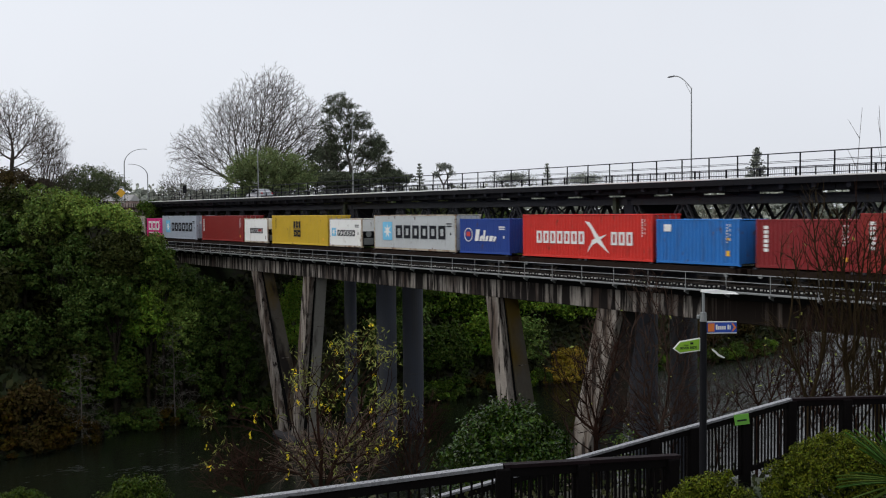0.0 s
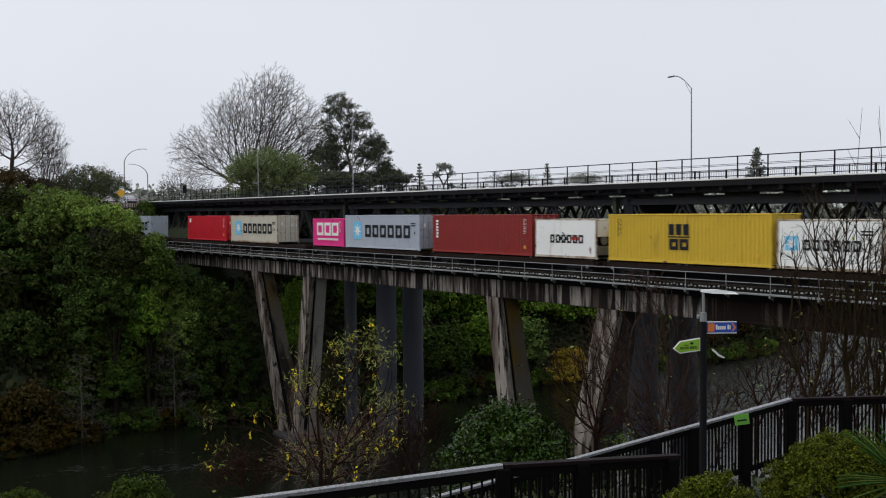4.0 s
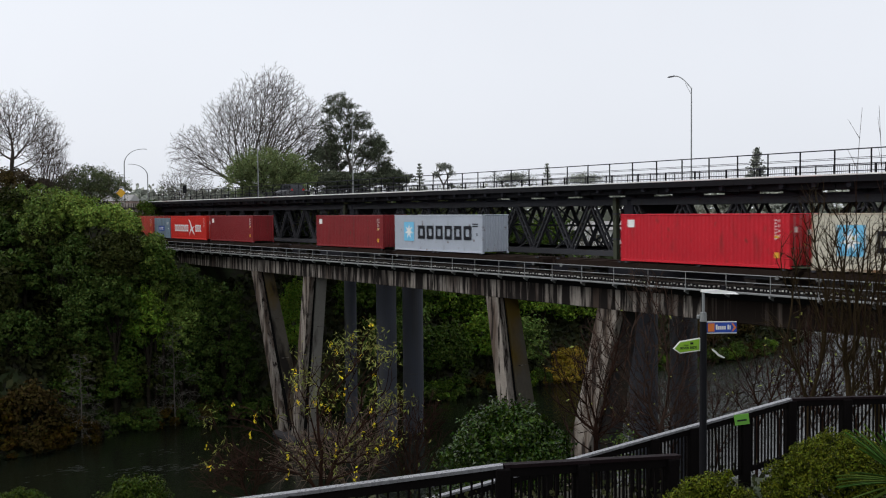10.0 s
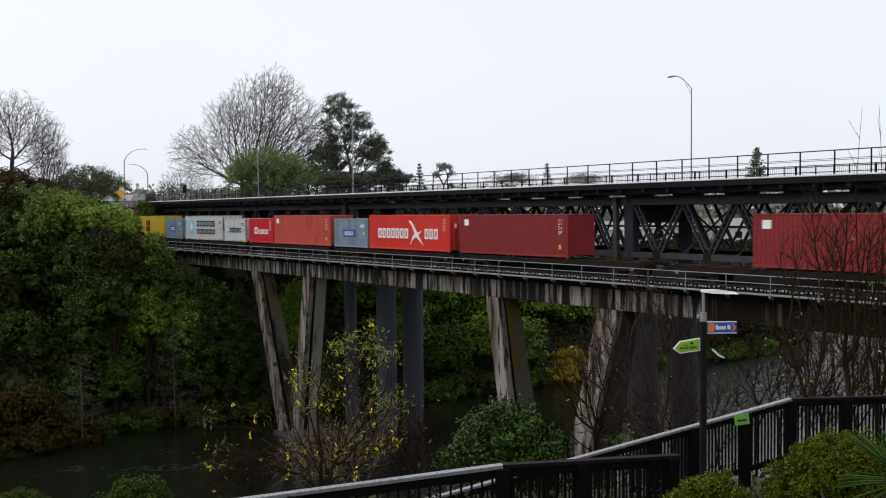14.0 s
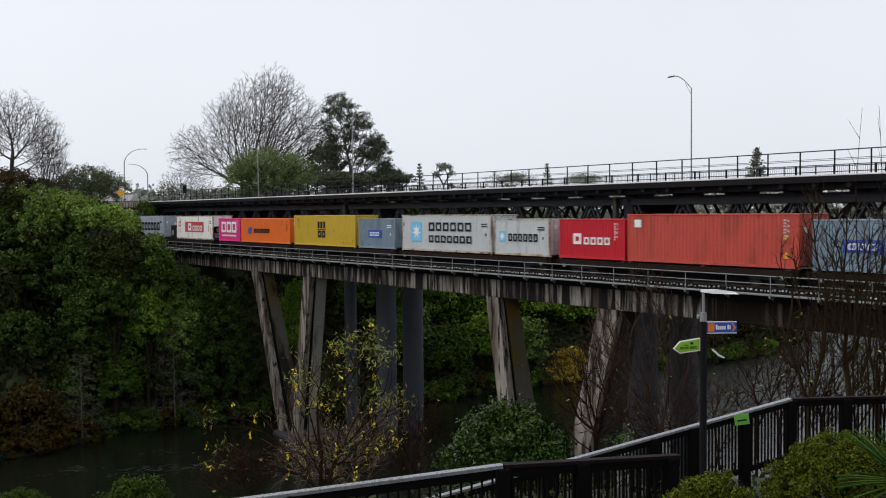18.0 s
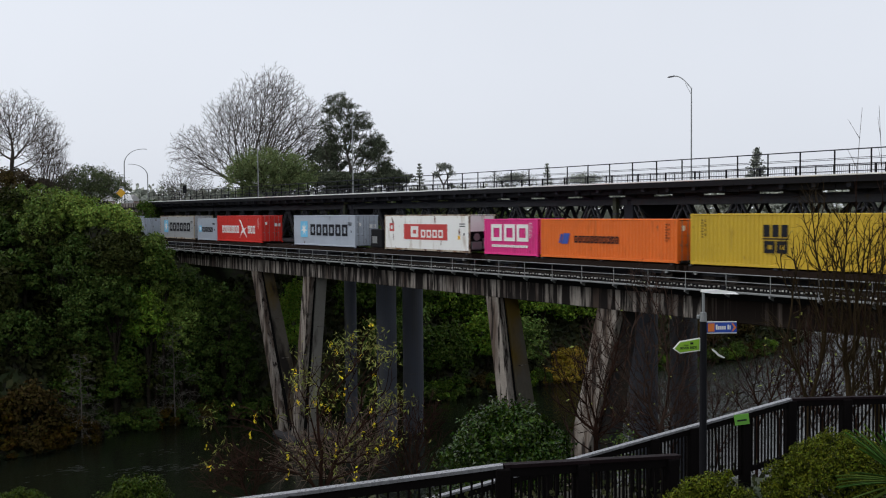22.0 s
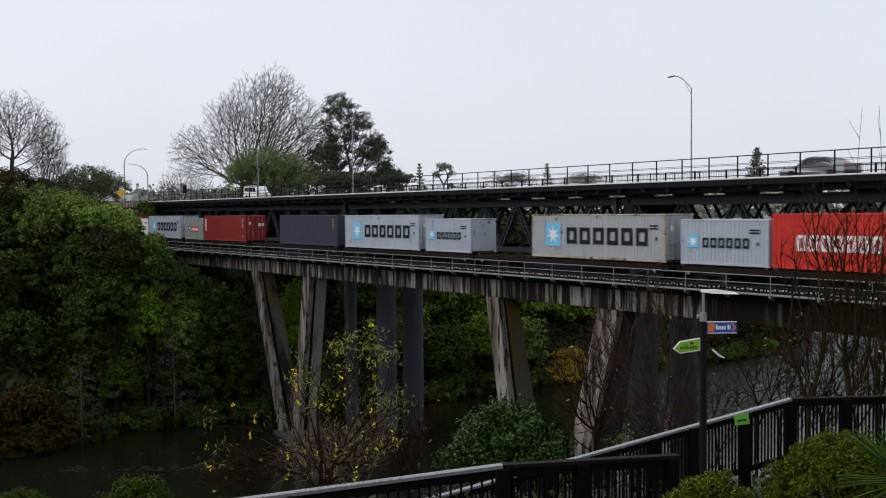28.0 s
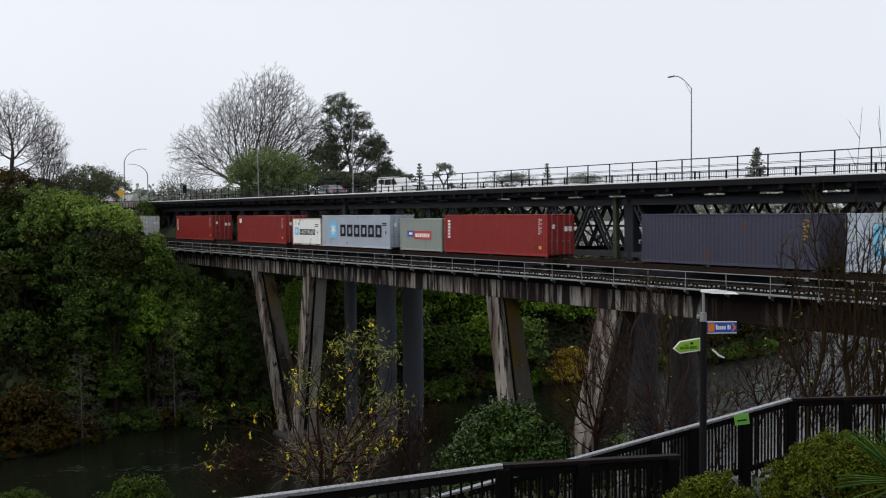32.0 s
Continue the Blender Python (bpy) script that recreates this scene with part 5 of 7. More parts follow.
def in_lobes(lobes, n, fill=2.4):
    """n places inside ellipsoids (x, y, z, rx, ry, rz), denser towards their skins."""
    lobes = np.array(lobes, float)
    vol = lobes[:, 3] * lobes[:, 4] * lobes[:, 5]
    k = rng.choice(len(lobes), n, p=vol / vol.sum())
    d = rng.normal(size=(n, 3))
    d /= np.linalg.norm(d, axis=1)[:, None]
    return lobes[k, :3] + d * lobes[k, 3:] * rng.uniform(0, 1, (n, 1)) ** (1 / fill) * rng.uniform(0.82, 1.08, (n, 1))


def grown_tree(label, base, lobes, n, bole, r, tip, material, bf=0.45, name="bare_tree", group="", twigs=2, twig=0.6, droop=0.0, leaf=None, tuft=(0, 0.1, 0.3, 1.8), lean=(0.0, 0.0), category="tree", last=0, slim=0.6, ease=1):
    """A tree whose branches reach out into its lobes; twigs: fine ends a branch tip carries; tuft: leaves a tip carries, their size, spread and length."""
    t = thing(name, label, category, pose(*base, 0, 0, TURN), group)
    m = 7
    stem = np.array([(lean[0] * (i / m) ** 1.5, lean[1] * (i / m) ** 1.5, -0.4 + (bole + 0.4) * i / m) for i in range(m + 1)])
    stem[1:-1, :2] += rng.normal(size=(m - 1, 2)) * bole * 0.008
    pts, par, load, order = grown(in_lobes(lobes, n), stem, bf, ease)
    rad = tip + (r - tip) * (load / len(pts)) ** slim
    limbs = {}
    trunk, crown = Shape(), Shape()
    root = {}
    for j in order[1:]:
        a = par[j]
        r0, r1 = min(rad[a], rad[j] * 1.25), rad[j]
        if j <= m:
            trunk.bar(pts[a], pts[j], rad[a], rad[j], 8, False)
            continue
        root[j] = root.get(a, j)
        if load[j] > n * 0.02:
            limbs.setdefault(root[j], Shape()).bar(pts[a], pts[j], r0, r1, 6, False)
        else:
            crown.bar(pts[a], pts[j], r0, r1, 3, False)
    part("trunk", trunk, material, t)
    for one in limbs.values():
        part("limb", one, material, t)
    ends = [j for j in order[m + 1:] if load[j] < 2.5]
    tufts = []
    for j in ends:
        out = Vector(pts[j] - pts[par[j]]).normalized()
        for i in range(twigs):
            d = (out + Vector(rng.normal(size=3)) * 0.55 + Vector((0, 0, -droop))).normalized()
            q = Vector(pts[j]) + d * twig * rng.uniform(0.5, 1.2)
            crown.bar(pts[j], q, tip * 0.85, tip * 0.6, 3, False)
            tufts.append(tuple(q))
        tufts.append(tuple(pts[j]))
    part("twig_crown", crown, material, t, kind="stuff")
    tufts = np.array(tufts)
    if leaf and tuft[0]:
        c = np.repeat(tufts, tuft[0], axis=0)
        off = rng.normal(size=c.shape)
        face = off * 0.5 + np.array((0, 0, 0.3))
        part("crown", leaf_mesh("crown", c + off * tuft[2] * np.array((1, 1, 0.7)), tuft[1], tuft[3], 0.2, face / np.linalg.norm(face, axis=1)[:, None]), leaf, t)
    if last:
        few = tufts[rng.permutation(len(tufts))[:last]]
        part("last_leaves", leaf_mesh("last_leaves", few, 0.056, 1.6, 0.4), LEAFKOW, t, "few yellow-green leaves", kind="stuff")
    return t, tufts


def slender_tree(label, base, h, group):
    """A thin straight leafless tree with fine level branches."""
    t = thing("bare_tree", label, "tree", pose(*base), group)
    trunk, fine, tips = Shape(), Shape(), []
    q = Vector((0, 0, -0.4))
    pts = []
    for i in range(10):
        p = Vector((rng.normal() * 0.05 - 0.02 * i, rng.normal() * 0.05, h * (i + 1) / 10))
        trunk.bar(q, p, 0.085 * (1 - 0.085 * i), 0.085 * (1 - 0.085 * (i + 1)), 6)
        pts.append((q, p))
        q = p
    part("trunk", trunk, BARKPALE, t)
    for i in range(34):
        k = 0.12 + 0.86 * i / 34
        a, b = pts[min(9, int(k * 10))]
        p = a.lerp(b, k * 10 - int(k * 10))
        az = i * 2.39996
        d = Vector((math.cos(az), math.sin(az), rng.uniform(-0.15, 0.35)))
        limb((fine, fine), p, d, h * (0.06 + 0.19 * (1 - k)) * rng.uniform(0.6, 1.2), 0.022, 1, 3, tips, -0.02, 0.7, 0.008)
    part("twig_crown", fine, BARKPALE, t, kind="stuff")
    return t


def leafy_tree(label, base, rad, high, leaf, count, size, group="", name="tree", n=None, spread=None, long=1.8, shell=0.5, low=-0.6, droop=0.0, trunk=True, lump=1.0):
    """base: the foot; rad: half sizes of the crown; high: height of the crown's middle over the foot."""
    t = thing(name, label, "tree" if trunk else "shrub", pose(*base), group)
    s = Shape()
    r = 0.05 + rad[2] * 0.045
    s.bar((0, 0, -1.0), (0.1, 0, high * 0.75), r * 1.2, r * 0.8, 7)
    for i in range(7):
        a = rng.uniform(0, 6.28)
        e = Vector((math.cos(a) * rad[0] * 0.6, math.sin(a) * rad[1] * 0.6, high + rad[2] * rng.uniform(-0.3, 0.5)))
        mid = Vector((e.x * 0.4, e.y * 0.4, high * 0.6 + e.z * 0.2))
        s.bar((0.05, 0, high * rng.uniform(0.3, 0.7)), mid, r * 0.6, r * 0.4, 5).bar(mid, e, r * 0.4, r * 0.12, 5)
    part("trunk", s, BARKDARK, t)
    n = n or max(14, int(count / 90))
    spread = spread or max(rad) * 0.28
    pts, face = clumps(n, rad, count, spread, shell, low)
    k = 1 + lump * 0.14 * np.sin(pts[:, :1] * 2.1 / rad[0] * 2 + base[0]) + lump * 0.1 * np.sin(pts[:, 1:2] * 3.3 / rad[1] + base[1])
    pts = pts * k + np.array((0.1, 0, high))
    part("crown", leaf_mesh("crown", pts, size, long, droop, face), leaf, t)
    return t


BANK = [
    (-114.1, 26.6, 22.8, 4.6, 4.6, 2.4, 'h', 7500),
    (-110.6, 28.3, 22.9, 2.6, 2.6, 1.6, 'l', 4000),
    (-108.9, 30.6, 22.0, 3.2, 3.2, 1.6, 'l', 5500),
    (-106.4, 32.5, 21.2, 1.5, 1.5, 1.2, 'l', 2500),
    (-120.2, 25.0, 23.4, 3.9, 3.9, 2.3, 'h', 3500),
    (-112.2, 25.7, 20.1, 3.0, 3.0, 1.8, 'b', 3000),
    (-117.6, 23.1, 18.9, 4.4, 4.4, 3.8, 'd', 3500),
    (-105.0, 30.8, 18.8, 2.7, 2.7, 1.9, 'b', 5000),
    (-108.5, 27.4, 17.7, 3.6, 3.6, 2.7, 'd', 4000),
    (-106.8, 33.4, 16.5, 2.4, 2.4, 2.4, 'd', 3500),
    (-105.5, 35.1, 14.7, 3.3, 3.3, 2.7, 'h', 4500),
    (-107.0, 36.5, 15.7, 1.4, 1.4, 1.1, 'f', 1500),
    (-104.1, 30.2, 14.8, 3.2, 3.2, 2.3, 'd', 4000),
    (-105.2, 27.6, 12.9, 2.6, 2.6, 2.3, 'd', 3000),
    (-103.9, 33.7, 12.6, 2.4, 2.4, 2.1, 'f', 3000),
    (-103.9, 37.3, 11.2, 2.7, 2.7, 2.4, 'h', 3000),
    (-106.1, 32.2, 9.9, 3.3, 3.3, 3.3, 'm', 3500),
    (-106.1, 28.6, 8.9, 3.3, 3.3, 3.5, 'd', 3000),
    (-105.9, 36.1, 11.4, 2.1, 2.1, 2.5, 'f', 3000),
    (-106.5, 38.9, 13.7, 3.1, 3.1, 2.8, 'd', 3000),
    (-104.6, 30.4, 4.8, 2.4, 2.4, 3.3, 'm', 3000),
    (-105.1, 26.2, 4.6, 2.3, 2.3, 2.9, 'm', 2500),
    (-104.6, 21.5, 2.3, 3.4, 3.4, 2.1, 'r', 4000),
    (-103.5, 23.9, 1.4, 3.4, 3.4, 1.7, 'o', 2500),
    (-111.7, 23.9, 8.1, 4.2, 4.2, 3.6, 'd', 3000),
    (-117.8, 22.3, 11.4, 3.8, 3.8, 3.8, 'd', 3000),
    (-148.8, 48.6, 23.2, 2.2, 2.2, 1.4, 'm', 2000),
    (-140.1, 26.3, 25.6, 3.0, 3.0, 3.0, 'o', 2500),
    (-159.1, 32.2, 26.7, 4.2, 4.2, 2.6, 'q', 2600),
    (-156.9, 35.3, 25.6, 3.4, 3.4, 2.6, 'q', 2600),
    (-162.5, 27.4, 27.8, 5.0, 5.0, 2.6, 'q', 2600),
    (-104.7, 34.7, 18.7, 1.9, 1.9, 1.5, 'h', 2200),
    (-101.8, 35.4, 17.6, 1.6, 1.6, 1.5, 'm', 2200),
    (-103.0, 42.0, 11.3, 3.7, 3.7, 4.3, 'd', 3500),
    (-103.8, 38.7, 6.5, 3.7, 3.7, 4.3, 'd', 3500),
    (-100.5, 43.5, 6.4, 2.5, 2.5, 3.7, 'd', 2500),
    (-121.8, 41.5, 15.8, 2.1, 2.1, 1.3, 'd', 2500),
    (-101.7, 49.3, 11.8, 1.4, 1.4, 3.5, 'f', 3000),
    (-106.8, 68.2, 10.3, 2.5, 2.5, 2.9, 'f', 3500),
    (-105.5, 64.6, 6.0, 2.1, 2.1, 2.5, 'f', 2500),
    (-111.9, 62.6, 11.4, 2.9, 2.9, 2.9, 'f', 3500),
    (-100.5, 89.1, 2.2, 2.7, 2.7, 1.5, 'y', 3500),
    (-108.1, 75.0, 8.7, 2.9, 2.9, 3.4, 'f', 4000),
    (-105.3, 71.7, 2.5, 2.0, 2.0, 2.5, 'f', 2500),
]
SKYLINE = [
    (-164.8, 87.7, 31.7, 4.2, 4.2, 4.7, 'g', 2500, 'dark grey-green tree behind the road'),
    (-153.5, 84.5, 28.1, 6.1, 6.1, 1.4, 'g', 2600, 'low dark shrubs behind the road railing'),
    (-149.0, 91.0, 28.3, 4.7, 4.7, 1.4, 'g', 2000, 'low dark shrubs behind the road railing'),
    (-158.7, 80.5, 28.4, 3.0, 3.0, 1.8, 'g', 1500, 'low dark shrubs behind the road railing'),
    (-259.2, 206.5, 33.1, 7.5, 7.5, 2.3, 'g', 1500, 'low trees far behind the bridge'),
    (-245.8, 225.8, 32.5, 7.5, 7.5, 2.3, 'g', 1500, 'low dark trees far behind the bridge'),
]
CONIFERS = [
    (-251.5, 165.0, 13.3, 2.9),
    (-229.6, 196.7, 13.0, 3.2),
    (-109.8, 141.1, 9.2, 3.1),
]
TWIGMID = mat("reddish_brown_twigs", (0.046, 0.028, 0.021), 0.9, 0, (1.0, 0.6), (10, 0.4), 0, island=0.9, spec=0.06)
TANTWIG = mat("tan_grey_twigs", (0.12, 0.085, 0.065), 0.9, 0, (1.0, 0.6), (10, 0.4), 0, island=0.9, spec=0.06)
OLIVEBARK = mat("olive_brown_bark", (0.028, 0.019, 0.009), 0.9, 0, (1.5, 0.6), (18, 0.5), 0, spec=0.06)
NEARBARE = [
    (-16.50, 18.08, [(-0.2, 0, 3.81, 1.23, 1.11, 0.75), (-1.09, 0, 3.67, 0.68, 0.61, 0.68)], 430, 2.85, 0.03, TWIG, 0.7, "leafless reddish twiggy shrub on the near bank"),
    (-14.69, 18.96, [(0.04, 0, 4.38, 0.98, 0.88, 0.78), (-0.55, 0, 3.93, 0.59, 0.53, 0.59), (0.76, 0, 4.45, 0.52, 0.47, 0.78)], 230, 3.60, 0.035, TWIG, 0.6, "leafless reddish-brown sapling on the near bank"),
    (-13.85, 20.18, [(-0.07, 0, 4.96, 0.72, 0.65, 1.24), (-0.59, 0, 4.57, 0.52, 0.47, 0.78), (0.46, 0, 4.44, 0.52, 0.47, 0.98)], 330, 3.33, 0.04, TWIG, 0.8, "leafless reddish-brown sapling on the near bank"),
    (-17.25, 20.50, [(0.07, 0, 5.01, 0.81, 0.73, 0.67), (0.81, 0, 4.72, 0.67, 0.6, 0.52)], 140, 4.13, 0.025, TWIG, 0.7, "leafless reddish twiggy shrub on the near bank"),
    (-15.50, 21.29, [(0.0, 0, 4.45, 1.28, 1.15, 0.57), (1.14, 0, 4.38, 1.0, 0.9, 0.57)], 140, 3.60, 0.025, TWIG, 0.7, "leafless reddish twiggy shrub on the near bank"),
    (-14.82, 8.27, [(-0.19, 0, 2.24, 0.92, 0.83, 0.53), (0.39, 0, 2.72, 0.53, 0.48, 0.58), (-0.87, 0, 2.14, 0.58, 0.52, 0.48)], 676, 1.37, 0.025, TANTWIG, 0.6, "leafless pale-stemmed shrub on the slope"),
    (-15.08, 9.64, [(0.1, 0, 2.39, 0.51, 0.46, 0.87), (-0.36, 0, 2.08, 0.51, 0.46, 0.51), (0.46, 0, 2.69, 0.31, 0.28, 0.51)], 442, 1.36, 0.022, TWIG, 0.7, "leafless reddish twiggy shrub on the near bank"),
    (-15.81, 6.84, [(0.0, 0, 2.74, 0.73, 0.65, 0.44), (-0.48, 0, 2.54, 0.48, 0.44, 0.34)], 390, 2.06, 0.022, TWIG, 0.6, "leafless reddish twiggy shrub on the near bank"),
    (-13.78, 18.53, [(0.06, 0, 3.89, 0.69, 0.62, 0.88), (0.63, 0, 3.51, 0.63, 0.56, 0.63)], 170, 2.89, 0.022, TWIG, 0.65, "leafless reddish-brown sapling on the near bank"),
    (-13.66, 19.58, [(-0.06, 0, 4.48, 0.58, 0.52, 1.09), (0.38, 0, 3.71, 0.77, 0.69, 0.7)], 220, 3.07, 0.024, TWIG, 0.65, "leafless reddish-brown sapling on the near bank"),
    (-12.82, 19.92, [(0.0, 0, 4.13, 0.69, 0.62, 1.06), (-0.44, 0, 5.13, 0.44, 0.39, 0.88)], 280, 2.81, 0.024, TWIG, 0.65, "leafless reddish-brown sapling on the near bank"),
    (-12.46, 20.43, [(0.0, 0, 4.12, 0.56, 0.51, 1.13), (-0.06, 0, 5.37, 0.38, 0.34, 0.88)], 250, 2.87, 0.024, TWIG, 0.65, "leafless reddish-brown sapling on the near bank"),
    (-11.73, 18.00, [(-0.15, 0, 5.64, 0.63, 0.56, 0.85), (-0.03, 0, 4.17, 0.51, 0.46, 1.25), (0.36, 0, 3.26, 0.51, 0.46, 0.8), (0.48, 0, 5.53, 0.4, 0.36, 0.91)], 560, 2.57, 0.068, OLIVEBARK, 0.7, "leafless upright tree with olive-brown stems"),
    (-11.64, 18.82, [(0.09, 0, 4.35, 0.41, 0.37, 1.39), (0.38, 0, 5.74, 0.52, 0.47, 1.04), (-0.14, 0, 3.31, 0.46, 0.42, 0.7)], 460, 2.61, 0.056, OLIVEBARK, 0.7, "leafless upright tree with olive-brown stems"),
    (-12.35, 17.55, [(-0.3, 0, 5.5, 0.55, 0.5, 0.8), (0.3, 0, 4.6, 0.55, 0.5, 1.1), (-0.5, 0, 4.0, 0.5, 0.45, 0.8), (0.1, 0, 6.4, 0.4, 0.4, 0.7)], 330, 2.5, 0.045, OLIVEBARK, 0.7, "leafless upright tree with olive-brown stems"),
    (-15.36, 14.48, [(-0.23, 0, 3.38, 0.74, 0.67, 1.02), (0.37, 0, 4.09, 0.54, 0.48, 0.96), (-0.82, 0, 3.38, 0.45, 0.41, 0.84), (0.07, 0, 2.48, 0.9, 0.81, 0.48)], 430, 2.12, 0.05, TWIG, 0.6, "leafless dark forked tree on the near bank"),
    (-15.29, 16.35, [(-0.04, 0, 4.66, 0.88, 0.79, 1.13), (-0.66, 0, 3.54, 0.75, 0.68, 0.94), (0.53, 0, 3.54, 0.63, 0.56, 1.0), (-0.3, 0, 5.91, 0.63, 0.56, 0.5), (-1.35, 0, 4.3, 0.75, 0.6, 0.9), (0.8, 0, 4.5, 0.6, 0.5, 0.7)], 860, 2.66, 0.05, TWIGMID, 0.55, "leafless reddish-brown forked tree on the near bank"),
]

LEAVES = dict(q=LEAFBROWN, h=LEAFHILL, b=LEAFPLUM, d=LEAFDARK, m=LEAFMID, l=LEAFLIT, f=LEAFFRESH, o=LEAFOLIVE, r=LEAFRUST, g=LEAFHAZE, p=LEAFPARK, y=LEAFOCHRE)
SAY = dict(q="brownish winter bush on the bank", h="green broad-crowned tree on the bank", b="dull purple-brown rounded tree on the river bank", y="ochre yellow scrub at the far waterline", p="bright green leafy tree behind the bridge", d="dark green bushy tree on the river bank", m="green leafy tree on the river bank", l="light green spreading tree on the bank",
           f="fresh green leafy tree on the bank", o="olive brown scrubby bush on the bank", r="rust brown scrub at the water's edge", g="haze-pale grey-green tree beside the road")


def build_far_bank():
    g = "trees on the far bank"
    # the big pale crown at the bridge end and its neighbours: x, y, crown middle, half sizes, leaves
    for x, y, z, rx, ry, rz, k, n in BANK:
        x = min(x, far_line(y) - 0.6)
        gz = min(ground_z(x, y), z - rz * 0.5)
        deep = rz if k == "l" else min(max(rz, (z - gz) * 0.85), rz * 1.6)
        leafy_tree(SAY[k], (x, y, gz), (rx * 0.92, ry * 0.92, deep), max(1.0, z + rz - deep - gz), LEAVES[k], int(n * 2.3), 0.165, g, shell=0.6, n=max(40, int(n / 24)), spread=max(0.55, rx * 0.13), lump=0.8)
    # slope filled with mixed bush
    kinds = "dmbdmdodmmdmbd"
    i = 0
    for back in (2.6, 7.0, 12.5, 18.5):
        y = -34.0
        while y < (41 if back < 8 else 35 if back < 14 else 24):
            yy = y + rng.uniform(-1.5, 1.5)
            xx = far_line(yy) - back + rng.uniform(-1.4, 1.4)
            k = kinds[i % len(kinds)]
            if yy < 29 and k == "m":
                k = "b"
            if back < 4 and 8 < yy < 24:
                k = "ror"[i % 3]
            gz = max(0.3, ground_z(xx, yy))
            r = rng.uniform(2.6, 3.9)
            h = rng.uniform(2.2, 3.8)
            if k in "ro":
                r, h = r * 0.7, h * 0.5
            leafy_tree(SAY[k], (xx, yy, gz), (r, r, r * rng.uniform(0.75, 1.1)), h, LEAVES[k], (4000 if back < 12 else 2600) if yy > 10 else 700, 0.22 if back < 12 else 0.27, g, shell=0.72, n=90, spread=0.75)
            i += 1
            y += rng.uniform(4.6, 6.6)
    y = -30.0
    while y < 132:
        k = "ror"[i % 3] if y < 25 else "dodmdr"[i % 6] if y < 60 else "y" if 85 < y < 95 else "mdfmdo"[i % 6]
        r = rng.uniform(1.5, 2.4)
        x = far_line(y) - 0.3 + rng.uniform(-0.5, 0.4)
        leafy_tree("low bush overhanging the water's edge", (x, y, 0.1), (r, r, r * 0.7), 0.6, LEAVES[k], 1900, 0.17, g, "bush", shell=0.72)
        i += 1
        y += rng.uniform(1.6, 2.6)
    # bank behind the bridges
    for row, dx in enumerate((2.5, 8.0, 15.0)):
        y = 62.0
        while y < (165, 110, 98)[row]:
            xf = far_line(y)
            xx, yy = xf - dx + rng.uniform(-1.5, 1.5), y + rng.uniform(-1.5, 1.5)
            k = ("pffpmf", "mpffmf", "dmpmff")[row][i % 6] if y < 112 else "gmg"[row]
            if 100 < y < 135 and row == 0:
                k = "o"
            if row == 0 and 83 < yy < 97:
                xx -= 4.0
            gz = max(0.2, ground_z(xx, yy))
            r = rng.uniform(3.2, 4.6) * (1.0 if y < 98 else 0.55)
            if any(abs(xx - q[0]) < 8 and abs(yy - q[1]) < 8 for q in HOUSES):
                r *= 0.55
            leafy_tree(SAY[k], (xx, yy, gz), (r, r, r * 0.95), rng.uniform(3, 4.6) * (1.0 if y < 98 else 0.5), LEAVES[k], 4600 if y < 130 else 2000, 0.23 if y < 130 else 0.36, g, shell=0.7, n=100, spread=0.95)
            i += 1
            y += rng.uniform(5.5, 8.0) * (1.0 if y < 150 else 1.5)
    for x, y, h in ((-100.6, 25.8, 9.0), (-97.6, 13.0, 7.0), (-102.6, 36.0, 11.0)):
        slender_tree("slender leafless grey tree at the waterline", (x, y, max(0.1, ground_z(x, y))), h, g)
    # far side of the river's bend; trees added to dim the water's reflection
    for row in range(2):
        x = -160.0
        while x < -90:
            gx, gy = x + rng.uniform(-1.5, 1.5), 238.0 + 6 * row + rng.uniform(-1, 1)
            leafy_tree("dark green tree added to dim the river's reflection", (gx, gy, max(0.1, ground_z(gx, gy))), (4.2, 4.2, 3.2), 3.0, LEAVES["dmbd"[i % 4]], 1400, 0.46, g, shell=0.7)
            i += 1
            x += rng.uniform(5, 7)
    # wooded rise behind the bend
    for row, yy in enumerate((262.0, 285.0, 312.0)):
        x = -290.0
        while x < -110:
            gx, gy = x + rng.uniform(-3, 3), yy + rng.uniform(-5, 5)
            leafy_tree("hazy green tree on the rise behind the bend", (gx, gy, ground_z(gx, gy)), (5.5, 5.5, 4.5), rng.uniform(4, 6), LEAFHAZE, 620, 0.9, g, shell=0.6)
            i += 1
            x += rng.uniform(7, 10)
    # low growth over the bank
    n = 60000
    y = rng.uniform(-45, 240, n)
    d = rng.uniform(-0.3, 27, n)
    xf = np.array([far_line(b) for b in y])
    x = xf - d
    z = np.array([ground_z(a, b) for a, b in zip(x, y)]) + rng.uniform(0.0, 0.9, n)
    keep = (np.abs(y - 45) > 5) | (x > -116)
    ob = part("bank_growth", leaf_mesh("bank_growth", np.stack([x, y, z], 1)[keep], 0.52, 1.7), LITTER)
    tagged(ob, "dense dark undergrowth over the far bank", "undergrowth", kind="stuff")


